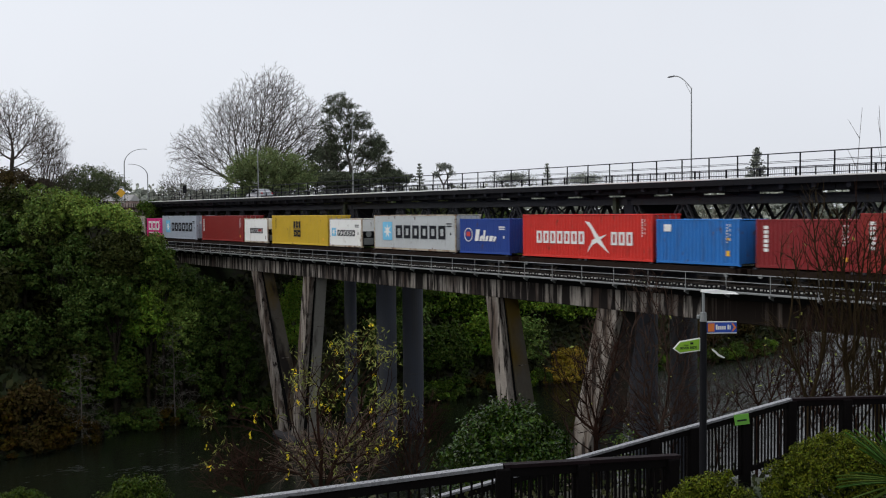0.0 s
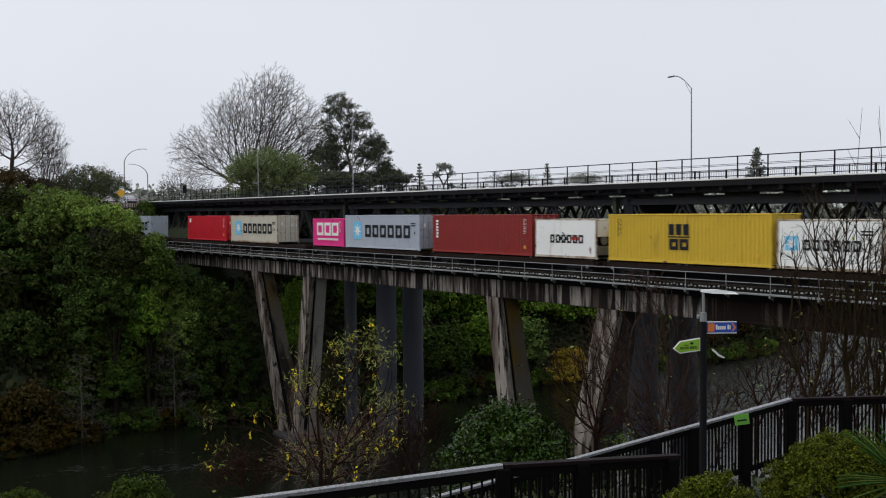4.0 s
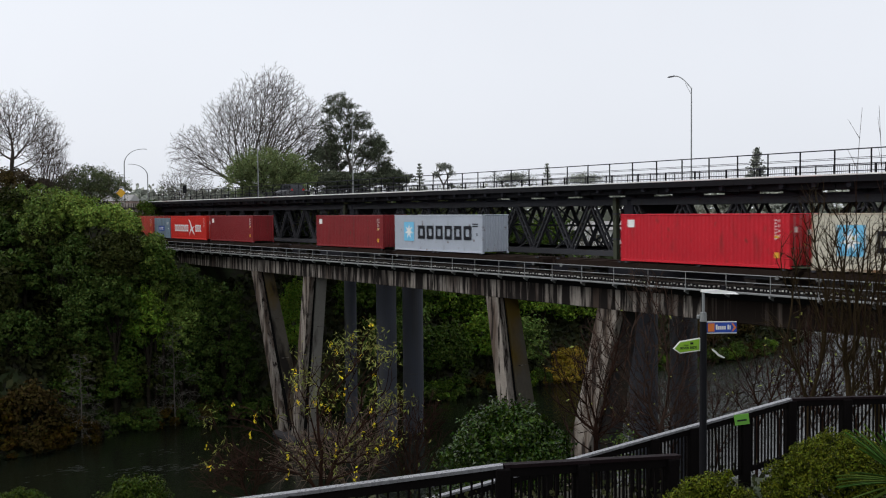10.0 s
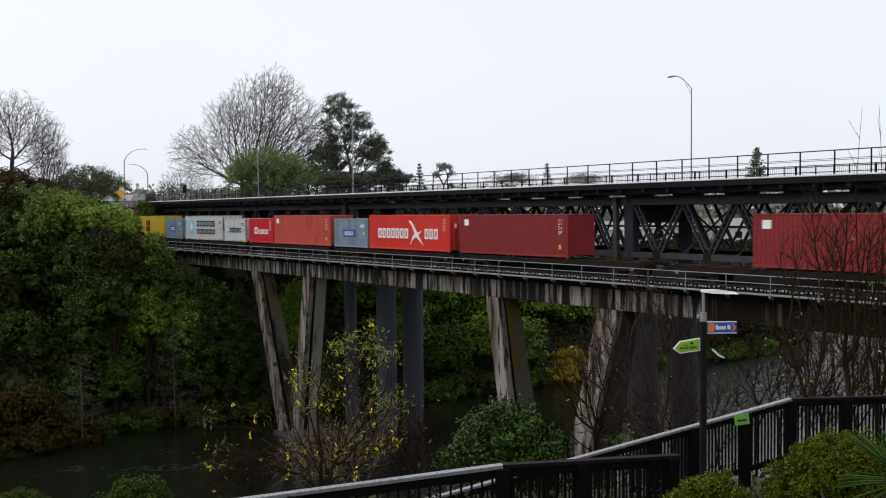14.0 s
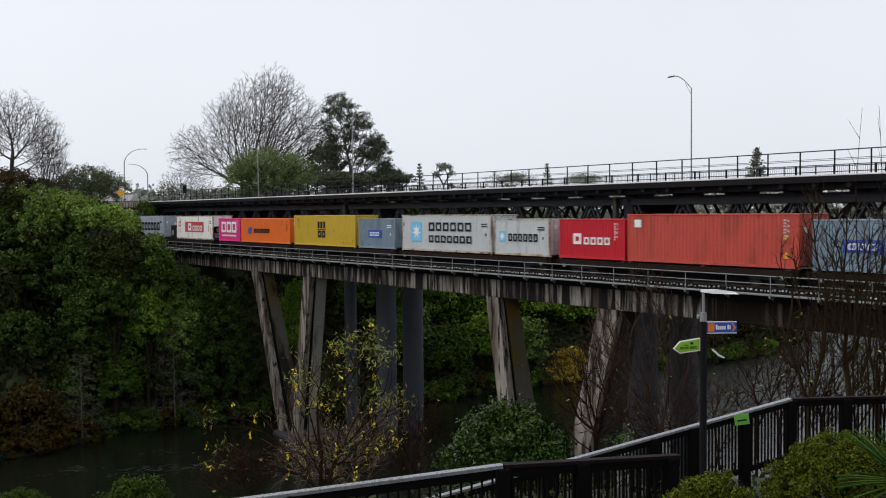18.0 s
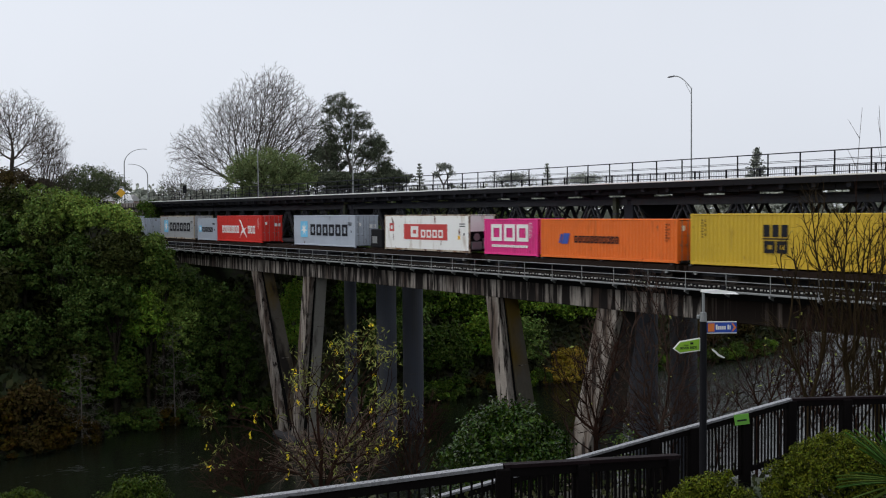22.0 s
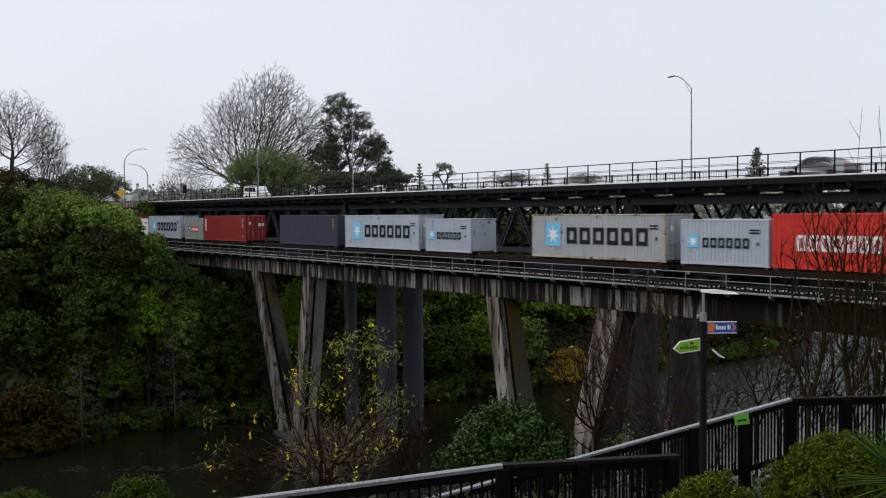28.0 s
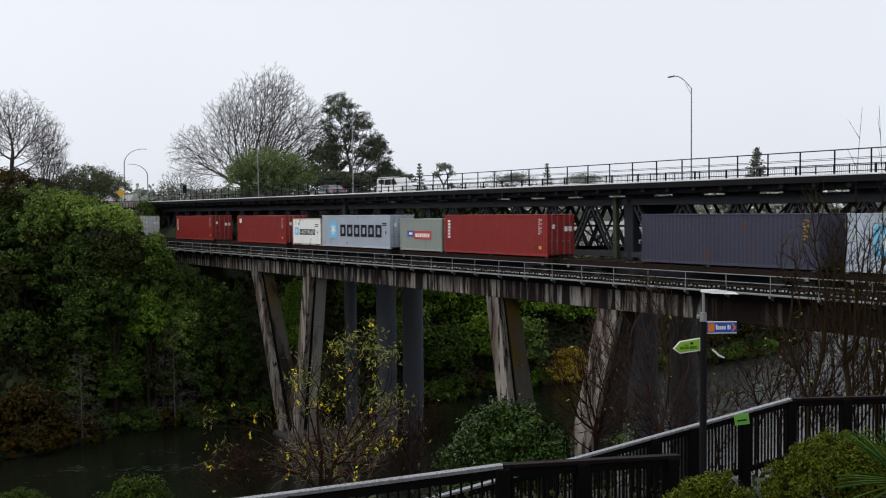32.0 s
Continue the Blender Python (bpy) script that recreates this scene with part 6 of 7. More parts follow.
def build_houses():
    for x, y, w, turn, z in HOUSES:
        h = thing("house", "pale weatherboard house on the far bank", "house", pose(x, y, z, 0, 0, turn), "houses on the far bank")
        part("wall", Shape().box(-w / 2, w / 2, -3, 3, -4, 3.0, 0.02), HOUSEWALL, h)
        part("roof", Shape().add([(-w / 2 - 0.4, -3.5, 2.9), (w / 2 + 0.4, -3.5, 2.9), (w / 2 + 0.4, 3.5, 2.9), (-w / 2 - 0.4, 3.5, 2.9), (-w / 2 - 0.4, 0, 4.4), (w / 2 + 0.4, 0, 4.4)],
                                 [(0, 1, 5, 4), (2, 3, 4, 5), (1, 2, 5), (3, 0, 4), (3, 2, 1, 0)]), HOUSEROOF, h)
        for i in range(3):
            a = -w / 2 + w * (i + 0.3) / 3
            win = part("window", Shape().box(a, a + 1.4, -3.06, -3.0, 0.9, 2.2, 0.01), SIGNWHITE, h)
            part("pane", Shape().box(a + 0.1, a + 1.3, -3.08, -3.06, 1.0, 2.1), GLASS, win)


def build_far_house():
    h = thing("house", "small dull pink house behind the road's end", "house", pose(-241.9, 72.5, 23.4, 0, 0, 50))
    part("wall", Shape().box(-3.2, 3.2, -3, 3, -0.5, 2.4, 0.02), HOUSEPINK, h)
    part("roof", Shape().add([(-3.6, -3.4, 2.35), (3.6, -3.4, 2.35), (3.6, 3.4, 2.35), (-3.6, 3.4, 2.35), (-3.4, 0, 3.9), (3.4, 0, 3.9)], [(0, 1, 5, 4), (2, 3, 4, 5), (1, 2, 5), (3, 0, 4), (3, 2, 1, 0)]), HOUSEROOF, h)
    for a in (-2.4, 0.6):
        win = part("window", Shape().box(a, a + 1.5, -3.06, -3.0, 0.9, 2.0, 0.01), SIGNWHITE, h)
        part("pane", Shape().box(a + 0.1, a + 1.4, -3.08, -3.06, 1.0, 1.9), GLASS, win)


def build_house_trees():
    """Leafless garden trees between the far houses and the river."""
    for x, y, h, w in ((-112.5, 103.0, 9.0, 3.6), (-109.5, 112.5, 8.0, 3.4), (-107.0, 121.5, 9.0, 3.8), (-104.5, 131.0, 8.5, 3.6), (-101.5, 141.0, 9.5, 4.2), (-114.0, 133.0, 10.0, 4.0), (-97.0, 152.0, 10.0, 4.6)):
        grown_tree("leafless grey garden tree before the houses", (x, y, ground_z(x, y)), [(0, 0, h * 0.62, w, w, h * 0.38), (w * 0.4, 0, h * 0.4, w * 0.7, w * 0.7, h * 0.25)], 420, h * 0.25, 0.16, 0.02, BARKHAZE, 0.55, group="garden trees on the far bank", twigs=2, twig=0.5)


def build_ground_cover():
    """Low leaves over the near slope."""
    n = 40000
    x = rng.uniform(-34, -4, n)
    y = rng.uniform(-2, 34, n)
    keep = (-0.823 * x + 0.567 * y) > 9.0
    x, y = x[keep], y[keep]
    z = np.array([ground_z(a, b) for a, b in zip(x, y)]) + rng.uniform(0, 0.35, len(x))
    ob = part("ground_cover", leaf_mesh("ground_cover", np.stack([x, y, z], 1), 0.06, 1.7), LITTER)
    tagged(ob, "low dark ivy and leaf litter on the slope", "ground cover", kind="stuff")


def build_skyline():
    g = "trees behind the road"
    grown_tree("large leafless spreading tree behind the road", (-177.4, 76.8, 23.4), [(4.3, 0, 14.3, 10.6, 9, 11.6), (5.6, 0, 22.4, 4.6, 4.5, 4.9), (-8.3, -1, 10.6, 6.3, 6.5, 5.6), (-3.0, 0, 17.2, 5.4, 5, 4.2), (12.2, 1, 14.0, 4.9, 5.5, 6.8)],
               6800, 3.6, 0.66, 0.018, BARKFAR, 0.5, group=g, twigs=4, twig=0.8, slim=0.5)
    grown_tree("leafless tree with fine twigs on the bank", (-160.2, 31.5, 23.5), [(0.3, 0, 12.9, 6.3, 5.5, 5.0), (4.6, 0, 9.4, 3.4, 4, 3.6), (-4.5, 0, 10.0, 4, 4, 4)],
               2000, 8.6, 0.34, 0.016, BARKBROWN, 0.5, group=g, twigs=3, twig=0.7, lean=(0.5, 0), slim=0.52)
    grown_tree("leafless tree with hanging fine twigs on the bank", (-147.0, 33.3, 23.0), [(0.8, 0, 8.4, 2.8, 3, 5.0), (1.6, 0, 5.6, 2.6, 2.6, 3.0)],
               1000, 2.6, 0.2, 0.013, BARKBROWN, 0.8, group=g, twigs=4, twig=0.8, droop=0.7)
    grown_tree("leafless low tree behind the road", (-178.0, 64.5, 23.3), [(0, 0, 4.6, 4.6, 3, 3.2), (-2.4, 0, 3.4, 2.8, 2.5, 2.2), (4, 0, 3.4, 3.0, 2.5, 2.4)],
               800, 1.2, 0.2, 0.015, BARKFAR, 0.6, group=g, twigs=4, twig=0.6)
    # round evergreen in front of the bare crown
    grown_tree("round soft green tree behind the railing", (-139.0, 64.0, 23.2), [(-0.2, 0, 5.7, 6.2, 4.5, 3.5), (-3.8, 0, 4.6, 3.4, 3.2, 2.7), (3.6, 0, 4.9, 3.8, 3.4, 3.0), (0.5, 0, 3.0, 5.5, 3.5, 1.9)],
               1200, 1.4, 0.3, 0.02, BARKDARK, 0.5, "tree", g, 1, 0.35, 0.0, LEAFROUND, (26, 0.14, 0.36, 1.7))
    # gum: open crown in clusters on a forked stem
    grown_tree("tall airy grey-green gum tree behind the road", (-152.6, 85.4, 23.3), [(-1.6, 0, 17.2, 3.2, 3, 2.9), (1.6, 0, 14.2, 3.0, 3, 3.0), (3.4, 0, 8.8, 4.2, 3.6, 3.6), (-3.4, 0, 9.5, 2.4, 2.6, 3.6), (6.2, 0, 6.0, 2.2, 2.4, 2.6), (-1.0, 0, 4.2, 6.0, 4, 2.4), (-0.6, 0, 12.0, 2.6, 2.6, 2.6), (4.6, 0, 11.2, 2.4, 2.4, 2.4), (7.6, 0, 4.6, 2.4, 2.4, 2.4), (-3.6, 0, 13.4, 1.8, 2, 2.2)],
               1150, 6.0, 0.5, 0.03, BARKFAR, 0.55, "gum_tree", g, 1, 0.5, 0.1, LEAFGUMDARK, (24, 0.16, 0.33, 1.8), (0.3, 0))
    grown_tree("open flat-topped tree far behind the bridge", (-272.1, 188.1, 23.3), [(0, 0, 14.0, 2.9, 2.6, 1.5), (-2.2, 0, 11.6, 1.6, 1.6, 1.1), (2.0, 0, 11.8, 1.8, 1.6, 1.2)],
               150, 8.0, 0.35, 0.05, BARKFAR, 0.5, "tree", g, 1, 0.3, 0.0, LEAFHAZE, (9, 0.3, 0.34, 1.6))
    # twigs over the bushy tree at the road's end
    grown_tree("dense dull green bushy tree on the far bank", (-153.8, 41.4, 23.3), [(0.0, 0, 3.8, 4.4, 3.6, 2.5), (3.4, 0, 3.0, 2.6, 2.4, 1.8), (-3.6, 0, 3.0, 2.6, 2.4, 1.8)],
               620, 1.4, 0.2, 0.014, BARKFAR, 0.6, "tree", g, 2, 0.6, 0.0, LEAFDULL, (15, 0.13, 0.3, 1.7))
    for x, y, z, rx, ry, rz, k, n, lab in SKYLINE:
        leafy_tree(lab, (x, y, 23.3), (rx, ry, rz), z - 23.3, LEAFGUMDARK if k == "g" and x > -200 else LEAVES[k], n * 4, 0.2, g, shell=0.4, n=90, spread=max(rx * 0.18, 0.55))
    # conifers: tiers of drooping sprays
    for x, y, h, r in CONIFERS:
        t = thing("conifer", "dark conifer standing far behind the bridge", "tree", pose(x, y, 23.5), g)
        part("trunk", Shape().bar((0, 0, -1), (0, 0, h), 0.3, 0.05, 6), BARK, t)
        pts = []
        tiers = 13
        for i in range(tiers):
            k = i / (tiers - 1)
            zr = h * (0.15 + 0.85 * k)
            rr = (r * (1 - k) + 0.12) * (1.15 if i % 2 else 0.8)
            for j in range(9):
                a = rng.uniform(0, 6.28)
                for q in range(15):
                    u = rng.uniform(0.05, 1.0) ** 0.6
                    pts.append((math.cos(a) * rr * u + rng.normal() * 0.2, math.sin(a) * rr * u + rng.normal() * 0.2, zr + u * rr * 0.10 + rng.normal() * 0.16))
        part("crown", leaf_mesh("crown", np.array(pts), 0.26, 1.8), LEAFHAZE, t)
    # far woods along the horizon
    pts = []
    for i in range(900):
        a = rng.uniform(-0.75, 0.95)
        d = rng.uniform(420, 900)
        c = np.array((-math.sin(0.75 + a * 0.9) * d, math.cos(0.75 + a * 0.9) * d, 23.0))
        hh = rng.uniform(8, 17) * (d / 600)
        m = 40
        o = rng.normal(size=(m, 3))
        o /= np.linalg.norm(o, axis=1)[:, None]
        pts.append(c + o * np.array((hh * 0.55, hh * 0.55, hh * 0.5)) * rng.uniform(0.6, 1.05, (m, 1)) + np.array((0, 0, hh * 0.5)))
    ob = part("far_woods", leaf_mesh("far_woods", np.concatenate(pts), 2.2, 1.3), LEAFHAZE)
    tagged(ob, "hazy dark line of distant trees", "woods", kind="stuff")


def fence_run(a, b, cap, group, posts, label, gap=0.105, drop=1.05):
    """A timber fence from a to b (tops of the handrail), with a flat cap, square posts and thin balusters."""
    a, b = Vector(a), Vector(b)
    d = b - a
    L = d.length
    flat = Vector((d.x, d.y, 0)).normalized()
    f = thing("timber_fence", label, "fence", Matrix.Translation(a), group)
    up = Vector((0, 0, 1))
    n = flat.cross(up)

    def along(t, z):
        return d * t + Vector((0, 0, z))

    def slab(w, z0, z1):
        v = []
        for p in (Vector((0, 0, 0)), d):
            for s, z in ((-1, z0), (1, z0), (1, z1), (-1, z1)):
                v.append(tuple(p + n * (s * w / 2) + up * z))
        return fixed(Shape().add(v, [(3, 2, 1, 0), (4, 5, 6, 7), (0, 1, 5, 4), (1, 2, 6, 5), (2, 3, 7, 6), (3, 0, 4, 7)]).mesh("rail"))
    part("cap_rail", slab(0.105, -0.035, 0.0), cap, f, "flat wet timber cap")
    part("top_rail", slab(0.06, -0.13, -0.04), FENCE, f)
    part("bottom_rail", slab(0.06, -drop + 0.06, -drop + 0.14), FENCE, f)
    me = Shape().box(-0.075, 0.075, -0.075, 0.075, -drop - 0.5, -0.036, 0.012).mesh("post")
    ang = math.degrees(math.atan2(flat.y, flat.x))
    for k in posts:
        p = along(k, 0)
        part("post", me, FENCE, f, at=pose(p.x, p.y, p.z, 0, 0, ang))
    bm = Shape().box(-0.011, 0.011, -0.011, 0.011, -drop + 0.1, -0.1).mesh("baluster")
    m = int(L / gap)
    for i in range(1, m):
        p = along(i / m, 0)
        part("baluster", bm, FENCE, f, at=pose(p.x, p.y, p.z, 0, 0, ang))
    return f


def build_path_side():
    g = "timber fences on the near bank"
    fence_run((-10.9, 1.57, 19.29), (-7.83, 6.11, 19.96), CAPSHEEN, g, (0.3, 0.62, 1.0), "dark timber balustrade with a wet pale cap")
    fence_run((-7.83, 6.11, 19.96), (-7.51, 8.32, 19.80), CAPDARK, g, (0.42, 0.95), "dark timber balustrade with a dark wet cap")
    fence_run((-12.65, 5.68, 17.92), (-9.92, 13.62, 19.46), CAPSHEEN, g, (0.1, 0.3, 0.5, 0.71, 0.79, 0.9, 1.0), "sloping dark timber balustrade with a pale cap", 0.06)
    fence_run((-9.92, 13.62, 19.46), (-8.4, 15.9, 19.5), CAPDARK, g, (0.33, 0.7, 1.0), "dark timber balustrade, level run", 0.06)
    # path-side lamp with two finger signs
    gz = 17.3
    lamp = thing("path_lamp", "black post with small flat lamp and two signs", "lamp post", pose(-9.771, 11.355, gz + 0.02))
    part("post", Shape().bar((0, 0, 0), (0, 0, 3.55), 0.055, 0.05, 12), BLACK, lamp, "black round post")
    part("upper_post", Shape().bar((0, 0, 3.55), (0, 0, 4.01), 0.022, 0.022, 10), GALV, lamp)
    part("collar", Shape().bar((0, 0, 3.55), (0, 0, 3.68), 0.05, 0.046, 12).box(-0.1, -0.05, -0.04, 0.04, 3.58, 3.64, 0.01), GALV, lamp, "grey clamp collar")
    right = Vector((0.568, 0.823, 0))
    ang = math.degrees(math.atan2(right.y, right.x))
    head = part("lamp_head", Shape().add([(-0.03, -0.05, 3.93), (0.12, -0.06, 3.91), (0.49, -0.1, 3.90), (0.49, 0.1, 3.90), (0.12, 0.06, 3.91), (-0.03, 0.05, 3.93), (-0.03, -0.03, 3.965), (0.2, -0.05, 3.968), (0.46, -0.06, 3.925), (0.46, 0.06, 3.925), (0.2, 0.05, 3.968), (-0.03, 0.03, 3.965)],
                [(5, 4, 3, 2, 1, 0), (6, 7, 8, 9, 10, 11), (0, 1, 7, 6), (1, 2, 8, 7), (2, 3, 9, 8), (3, 4, 10, 9), (4, 5, 11, 10), (5, 0, 6, 11)]), SIGNWHITE, lamp, "flat pale lamp head", at=pose(0, 0, 0.05, 0, 0, ang))
    part("sensor", Shape().bar((0.30, 0, 3.97), (0.30, 0, 4.02), 0.035, 0.035, 10), BLACK, head)
    sg = part("street_sign", Shape().box(0.06, 0.53, -0.012, 0.012, 3.385, 3.535, 0.004), SIGNBLUE, lamp, "blue street sign with orange ends", at=pose(right.x * -0.045, right.y * -0.045, 0, 0, 0, ang))
    part("orange_patch", Shape().box(0.11, 0.205, -0.016, -0.012, 3.40, 3.52), SIGNORANGE, sg)
    part("orange_arrow", Shape().prism([(0.475, 3.40), (0.525, 3.46), (0.475, 3.52), (0.455, 3.52), (0.49, 3.46), (0.455, 3.40)], -0.016, -0.012), SIGNORANGE, sg)
    part("sign_edge", Shape().box(0.06, 0.53, -0.015, 0.015, 3.535, 3.548).box(0.06, 0.53, -0.015, 0.015, 3.372, 3.385), SIGNWHITE, sg)
    s = Shape()
    for i, h in enumerate((0.07, 0.05, 0.05, 0.05, 0.05)):
        s.box(0.225 + i * 0.03, 0.249 + i * 0.03, -0.016, -0.012, 3.43, 3.43 + h)
    s.box(0.395, 0.42, -0.016, -0.012, 3.43, 3.50).box(0.426, 0.44, -0.016, -0.012, 3.43, 3.49)
    part("lettering", s, SIGNWHITE, sg, "small white bars")
    fs = part("finger_sign", Shape().prism([(-0.06, 3.12), (-0.06, 3.31), (-0.36, 3.26), (-0.46, 3.15), (-0.36, 3.08)], -0.015, 0.015), SIGNWHITE, lamp, "green arrow-shaped finger sign with white edge", at=pose(right.x * 0.015, right.y * 0.015, 0, 0, 0, ang))
    part("sign_face", Shape().prism([(-0.075, 3.135), (-0.075, 3.292), (-0.355, 3.245), (-0.435, 3.152), (-0.355, 3.097)], -0.019, -0.015), SIGNGREEN, fs)
    words = bpy.data.curves.new("lettering", "FONT")
    words.body = "RIVER RIDE"
    words.size = 0.05
    words.extrude = 0.0015
    words.offset = 0.0012
    words.materials.append(INK)
    ob = new("lettering", words)
    ob.parent = fs
    ob.matrix_basis = pose(-0.355, -0.021, 3.14, 90, 0, 0) @ pose(0, 0, 0, 0, 0, 4)
    ob["label"] = "dark lettering"
    part("emblem", Shape().box(-0.21, -0.165, -0.022, -0.019, 3.215, 3.245).box(-0.30, -0.235, -0.022, -0.019, 3.20, 3.21), INK, fs)
    # a white scrap caught in the twigs
    w = thing("plastic_scrap", "torn white plastic strip caught on a twig", "litter", pose(-14.03, 16.81, 19.39, 0, 0, ang))
    part("strip", Shape().prism([(-0.16, 0.12), (-0.10, 0.07), (-0.02, -0.01), (0.10, -0.06), (0.13, -0.04), (0.0, 0.03), (-0.07, 0.10), (-0.15, 0.15)], -0.004, 0.004), SIGNWHITE, w)
    # warning sign beside the far road
    w = thing("road_sign", "orange diamond warning sign beside the road", "sign", pose(-139.1, 41.7, 23.7, 0, 0, ang))
    part("sign_post", Shape().bar((0, 0, 0), (0, 0, 2.6), 0.04, 0.04, 8), GALV, w)
    part("plate", Shape().prism([(0, 1.15), (0.65, 1.8), (0, 2.45), (-0.65, 1.8)], -0.06, -0.045), CODE, w, "orange diamond plate")
    # signal lantern beside the far road
    w = thing("traffic_signal", "dark traffic signal on a slim post", "signal", pose(-166.1, 60.7, 23.9, 0, 0, ang))
    part("post", Shape().bar((0, 0, 0), (0, 0, 2.3), 0.06, 0.05, 8), GALV, w)
    part("housing", Shape().box(-0.3, 0.3, -0.2, 0.15, 2.2, 3.5, 0.05), BLACK, w, "black lantern housing")
    for i in range(3):
        part("lens", Shape().bar((0, -0.22, 2.45 + 0.4 * i), (0, -0.2, 2.45 + 0.4 * i), 0.12, 0.12, 10), GLASS, w)
    # green notice on the fence
    n = thing("notice", "small green notice fixed to a fence post", "sign", pose(-10.11, 12.64, 19.12, 0, -7, ang))
    part("plate", Shape().box(-0.1, 0.13, -0.012, 0.0, 0.0, 0.17, 0.003), NOTICE, n)
    part("lettering", Shape().box(-0.06, 0.09, -0.015, -0.012, 0.06, 0.085), INK, n)


def build_near_plants():
    g = "shrubs beside the path"
    # clipped yellow-green shrubs
    for x, y, z, r, h, n in ((-5.36, 7.93, 19.80, 0.66, 0.62, 90000), (-5.34, 6.17, 19.93, 0.40, 0.44, 34000)):
        leafy_tree("rounded yellow-green clipped shrub", (x, y, 19.2), (r, r, h), z - 19.2, LEAFBOX, int(n * 1.15), 0.0107, g, "shrub", n=int(n / 75), spread=0.058, shell=0.86, low=-0.5, trunk=False, lump=0.3, long=2.6)
    leafy_tree("dense glossy dark green shrub below the path", (-15.8, 12.3, 15.6), (1.1, 1.1, 1.05), 1.84, LEAFCAM, 27000, 0.042, g, "shrub", n=420, spread=0.2, shell=0.62, trunk=False, long=2.0, droop=0.5)
    leafy_tree("low glossy dark green shrub below the path", (-15.4, 13.2, 15.6), (0.56, 0.56, 0.75), 1.75, LEAFCAM, 3600, 0.05, g, "shrub", n=90, spread=0.16, shell=0.7, trunk=False, long=2.0, droop=0.5)
    for x, y, z, r in ((-23.9, 7.25, 15.5, 0.95), (-25.5, 4.87, 15.45, 0.8), (-23.2, 9.3, 15.0, 0.6)):
        gz = ground_z(x, y)
        leafy_tree("dull yellow-green shrub on the slope below", (x, y, gz), (r, r, r * 0.9), z - gz - 0.25, LEAFSLOPE, 12000, 0.04, g, "shrub", n=150, spread=0.18, shell=0.7)
    # small open tree: dark stem, narrow pale leaves, hanging yellow flowers
    t, tips = grown_tree("small open tree with hanging yellow flowers", (-11.62, 5.98, 17.6), [(0.56, 0, 3.0, 0.56, 0.45, 0.48), (-0.02, 0, 2.5, 0.5, 0.5, 0.62), (-1.0, 0, 2.2, 0.55, 0.4, 0.28), (0.85, 0, 2.3, 0.42, 0.45, 0.45), (-1.3, 0, 1.65, 0.4, 0.4, 0.32), (0.2, 0, 1.7, 0.8, 0.6, 0.35), (0.7, 0, 1.9, 0.5, 0.4, 0.3)],
                         640, 1.75, 0.045, 0.0035, TWIG, 0.55, "flowering_tree", "", 1, 0.1, lean=(0.06, 0))
    w = np.exp(1.1 * (tips[:, 2] - 2.3) + 0.5 * tips[:, 0])
    a = tips[rng.choice(len(tips), 170, False, w / w.sum())]
    lp = np.repeat(a, 9, axis=0)
    part("leaves", leaf_mesh("leaves", lp + rng.normal(size=lp.shape) * 0.06, 0.0125, 6.0, 0.3), LEAFKOW, t, "pale green narrow leaves")
    fp = np.repeat(tips[rng.permutation(len(tips))[:40]], 8, axis=0)
    part("blossom", leaf_mesh("blossom", fp + rng.normal(size=fp.shape) * np.array((0.012, 0.012, 0.03)) - np.array((0, 0, 0.05)), 0.019, 2.2, 1.2), PETAL, t, "hanging yellow flowers", kind="stuff")
    # leafless shrubs and saplings on the slope: foot, lobes, points, bole, thickness, bark
    tg = "leafless trees on the near bank"
    for x, y, lobes, n, bole, r, bark, bf, say in NEARBARE:
        grown_tree(say, (x, y, ground_z(x, y)), lobes, n, bole, r, 0.005, bark, bf, group=tg, twigs=2, twig=0.2, last=11, slim=0.52, ease=1)
    # leafy saplings at the feet of the bare trees
    for x, y, h, w in ((-15.0, 14.9, 1.9, 0.36), (-15.3, 15.35, 1.6, 0.28)):
        grown_tree("small leafy green sapling among bare stems", (x, y, ground_z(x, y)), [(0, 0, h, w, w, 0.5), (0.2, 0, h * 0.75, w * 0.8, w * 0.8, 0.3)], 60, h * 0.5, 0.014, 0.004, TWIG, 0.6, "sapling", tg, 1, 0.12, 0.2, LEAFPARK, (4, 0.034, 0.07, 1.9))
    for x, y, z, lean in ((-11.80, 18.65, 24.55, 0.12), (-11.62, 19.02, 24.6, -0.05)):
        gz = ground_z(x, y)
        w = thing("bare_whip", "tall thin leafless shoot on the near bank", "shoot", pose(x, y, gz, 0, 0, TURN), tg)
        q = Vector((0, 0, -0.2))
        stem, side = Shape(), Shape()
        for i in range(14):
            e = Vector((lean * math.sin(i * 0.5) - 0.01 * i, 0, (z - gz) * (i + 1) / 14))
            stem.bar(q, e, 0.026 * (1 - i / 16), 0.026 * (1 - (i + 1) / 16), 5, False)
            if i > 6:
                side.bar(q, q + Vector((rng.uniform(-0.2, 0.2), 0.1, 0.4)), 0.006, 0.003, 3, False)
            q = e
        part("stem", stem, TWIG, w)
        part("side_shoots", side, TWIG, w, kind="stuff")
    # spiky plant at the path's edge
    fl = thing("flax", "strap-leaved green flax on a short stem", "plant", pose(-2.70, 4.63, 21.15))
    part("stem", Shape().bar((0, 0, -1.1), (0, 0, 0.02), 0.05, 0.035, 8), BARK, fl)
    s = Shape()
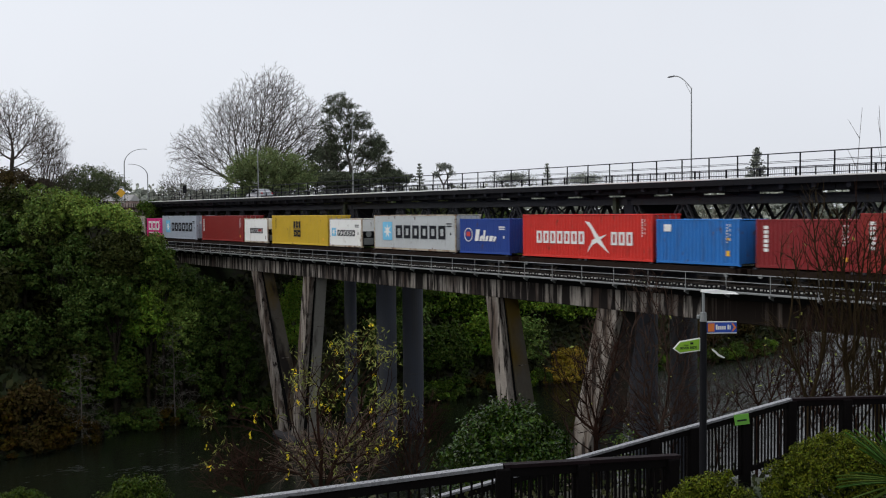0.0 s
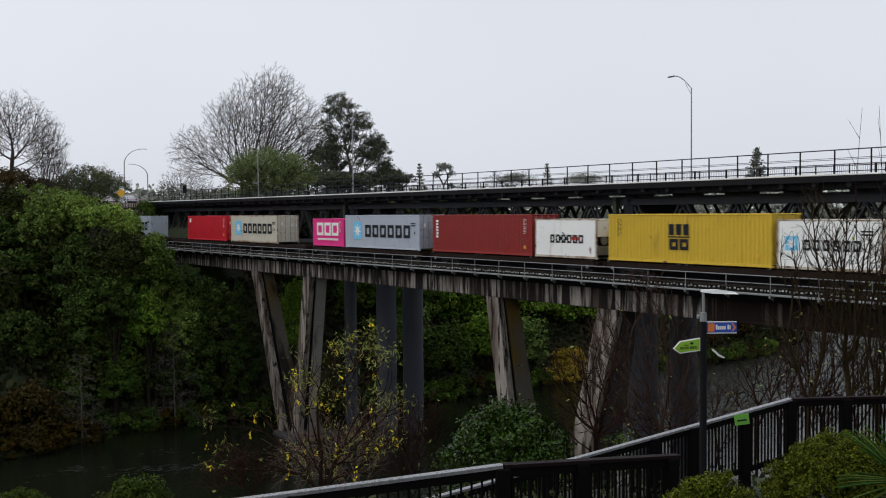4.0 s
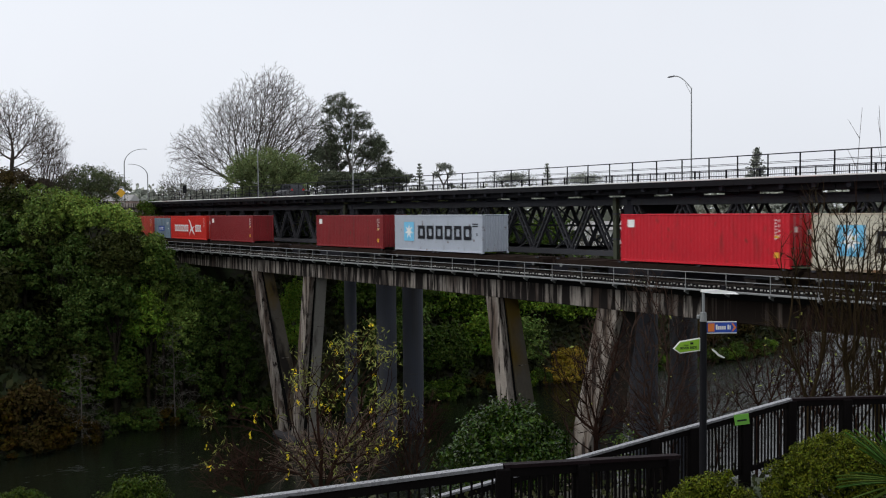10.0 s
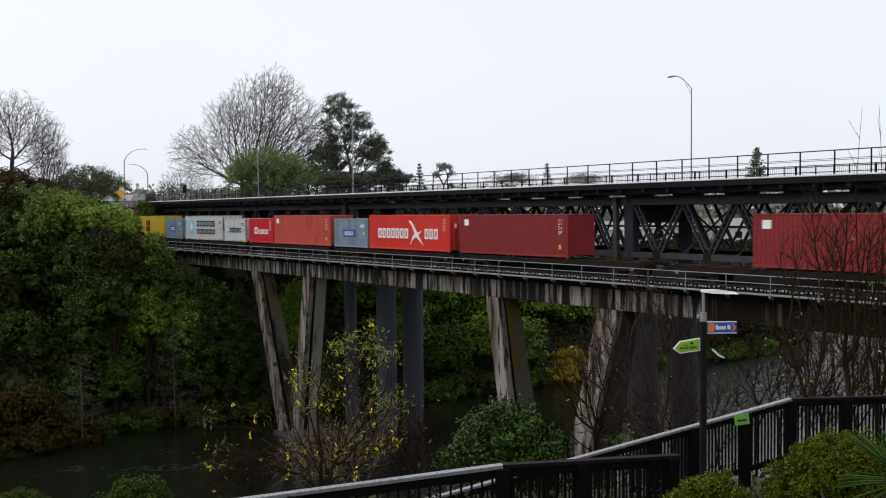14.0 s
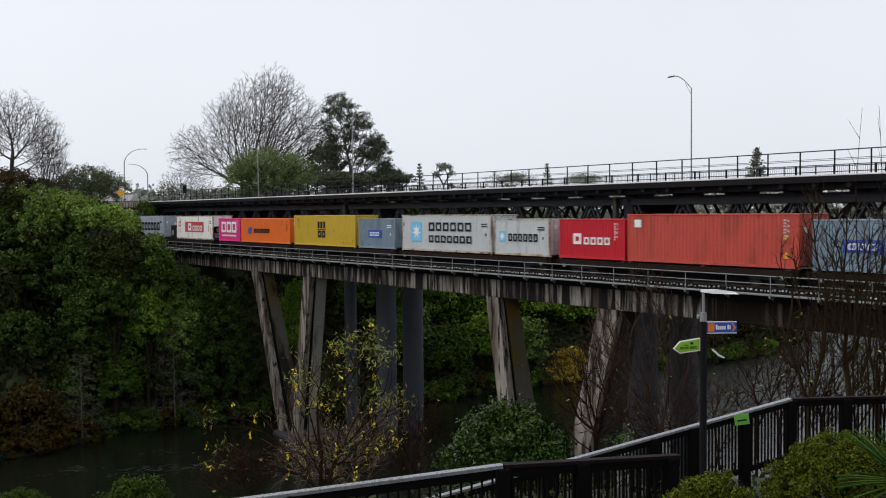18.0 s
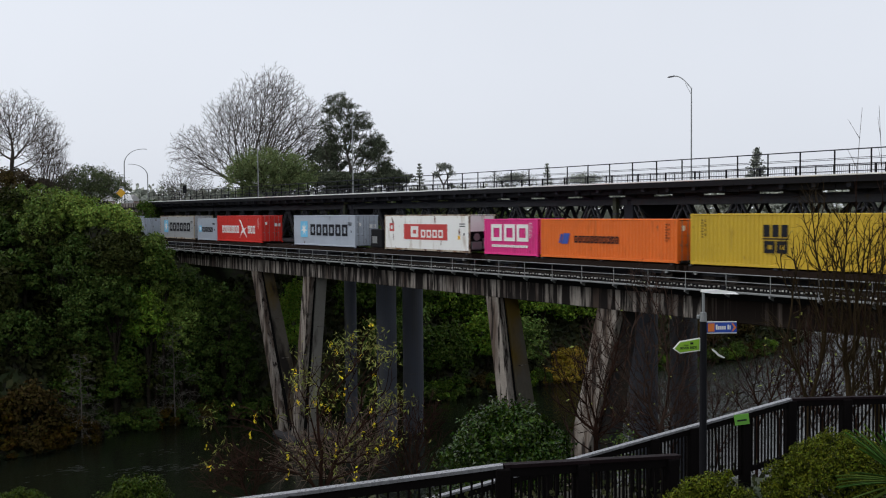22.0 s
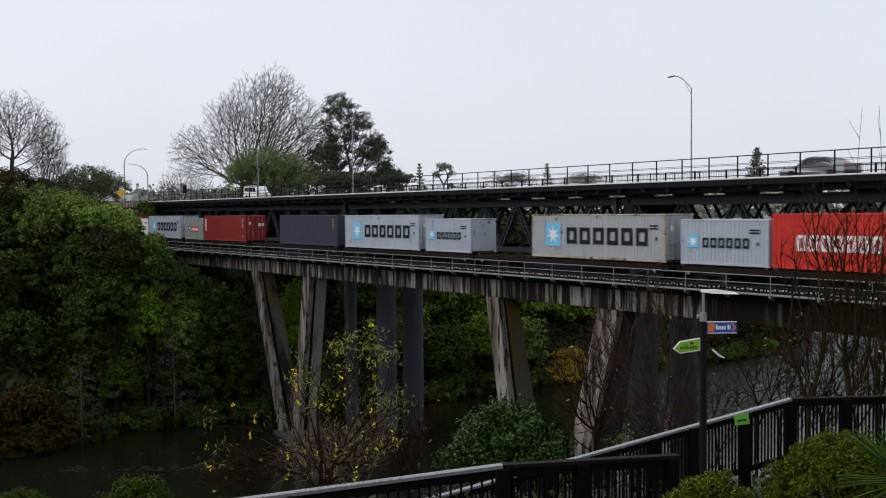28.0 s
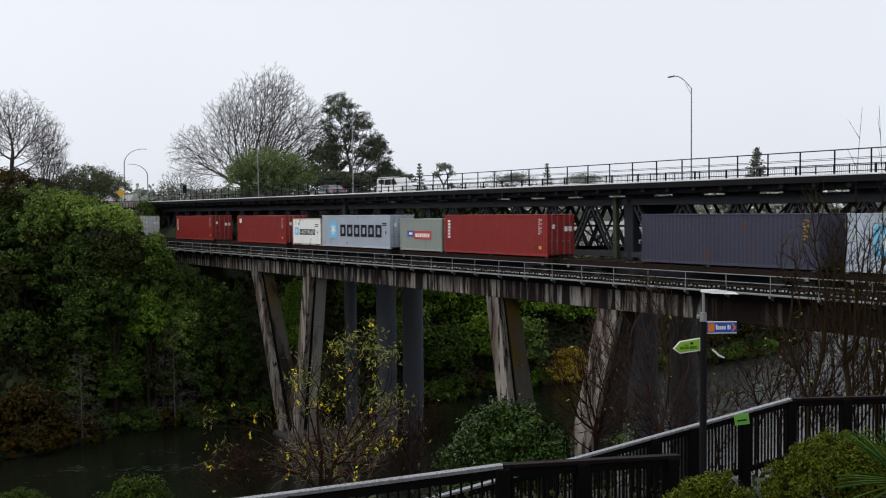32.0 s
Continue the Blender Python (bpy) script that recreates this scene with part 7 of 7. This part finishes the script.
    for i in range(84):
        az, el = i * 2.39996, rng.uniform(-0.25, 1.35)
        length = rng.uniform(0.26, 0.44)
        d = Vector((math.cos(az) * math.cos(el), math.sin(az) * math.cos(el), math.sin(el)))
        n = Vector((-math.sin(az), math.cos(az), 0))
        up = n.cross(d)
        pts = []
        for k in range(7):
            q = k / 6
            c = d * (length * q) - Vector((0, 0, 0.13 * length * q * q))
            w = 0.011 * (0.6 + 0.4 * min(1, q * 4)) * (1 - q ** 3) + 0.001
            pts += [tuple(c + n * w), tuple(c + up * 0.007), tuple(c - n * w)]
        f = []
        for k in range(6):
            f += [(k * 3, k * 3 + 1, k * 3 + 4, k * 3 + 3), (k * 3 + 1, k * 3 + 2, k * 3 + 5, k * 3 + 4)]
        s.add(pts, f)
    part("leaves", s, FLAX, fl)


rng = np.random.default_rng(31)
build_far_bank()
rng = np.random.default_rng(32)
build_skyline()
rng = np.random.default_rng(33)
build_houses()
build_house_trees()
build_far_house()
rng = np.random.default_rng(34)
build_ground_cover()
rng = np.random.default_rng(35)
build_path_side()
rng = np.random.default_rng(36)
build_near_plants()


# ---- what moves ----
def train_x(t):
    """How far the train has come by t seconds."""
    drift = ((0, 0.0), (6, -1.6), (9, -1.9), (13, -2.0), (19, -1.9), (23, -1.4), (28, -0.8), (32, -0.9))
    for (a, p), (b, q) in zip(drift, drift[1:]):
        if t <= b:
            return 12.639 * t + p + (q - p) * (t - a) / (b - a)
    return 12.639 * t + drift[-1][1]


def share_keys(first, others):
    """Give others the same turning keys as the first."""
    for o in others:
        o.animation_data_create()
        o.animation_data.action = first.animation_data.action
        o.animation_data.action_slot = first.animation_data.action_slot
        o.rotation_mode = "QUATERNION"


def motions():
    times = (0, 3, 6, 9, 13, 16, 19, 23, 25.5, 28, 30, 32)
    for ob in TRAIN:
        p = ob.matrix_basis.translation.copy()
        walk(ob, [(t, pose(p.x + train_x(t), p.y, p.z)) for t in times])
    frames = [i / FPS for i in range(0, 32 * FPS + 1)]
    walk(WHEELS[0], [(t, Matrix.Rotation(train_x(t) / 0.42, 4, "Y")) for t in frames])
    share_keys(WHEELS[0], WHEELS[1:])
    suv, sedan, silver, van = VEHICLES
    for ob, rows in ((suv, ((0, 27), (2, -1), (4, -29), (5.5, -50.2), (6, -56.9), (7.5, -77.5), (9, -96.6), (10, -109.8), (11, -122.5), (13, -150), (17, -204), (24, -290), (32, -330))),
                     (sedan, ((0, 31), (22, 31), (23.5, 27), (25, 10), (27.5, -28.6), (28, -36.8), (29, -53), (31, -84), (32, -99.5))),
                     (silver, ((0, -118.5), (2, -146), (6, -202), (18, -370), (32, -420))),
                     (van, ((0, -400), (20, -208), (27.5, -132.2), (28, -127.5), (29, -119.6), (30, -110.3), (31, -100.8), (32, -91.3)))):
        p = ob.matrix_basis.translation.copy()
        walk(ob, [(t, pose(x, p.y, p.z)) for t, x in rows])
    walk(CARWHEELS[0], [(t, Matrix.Rotation(-14.0 * t / 0.33, 4, "Y")) for t in frames])
    share_keys(CARWHEELS[0], [w for w in CARWHEELS[1:] if w.parent != van])
    vw = [w for w in CARWHEELS if w.parent == van]
    walk(vw[0], [(t, Matrix.Rotation(11.0 * t / 0.33, 4, "Y")) for t in frames])
    share_keys(vw[0], vw[1:])


motions()
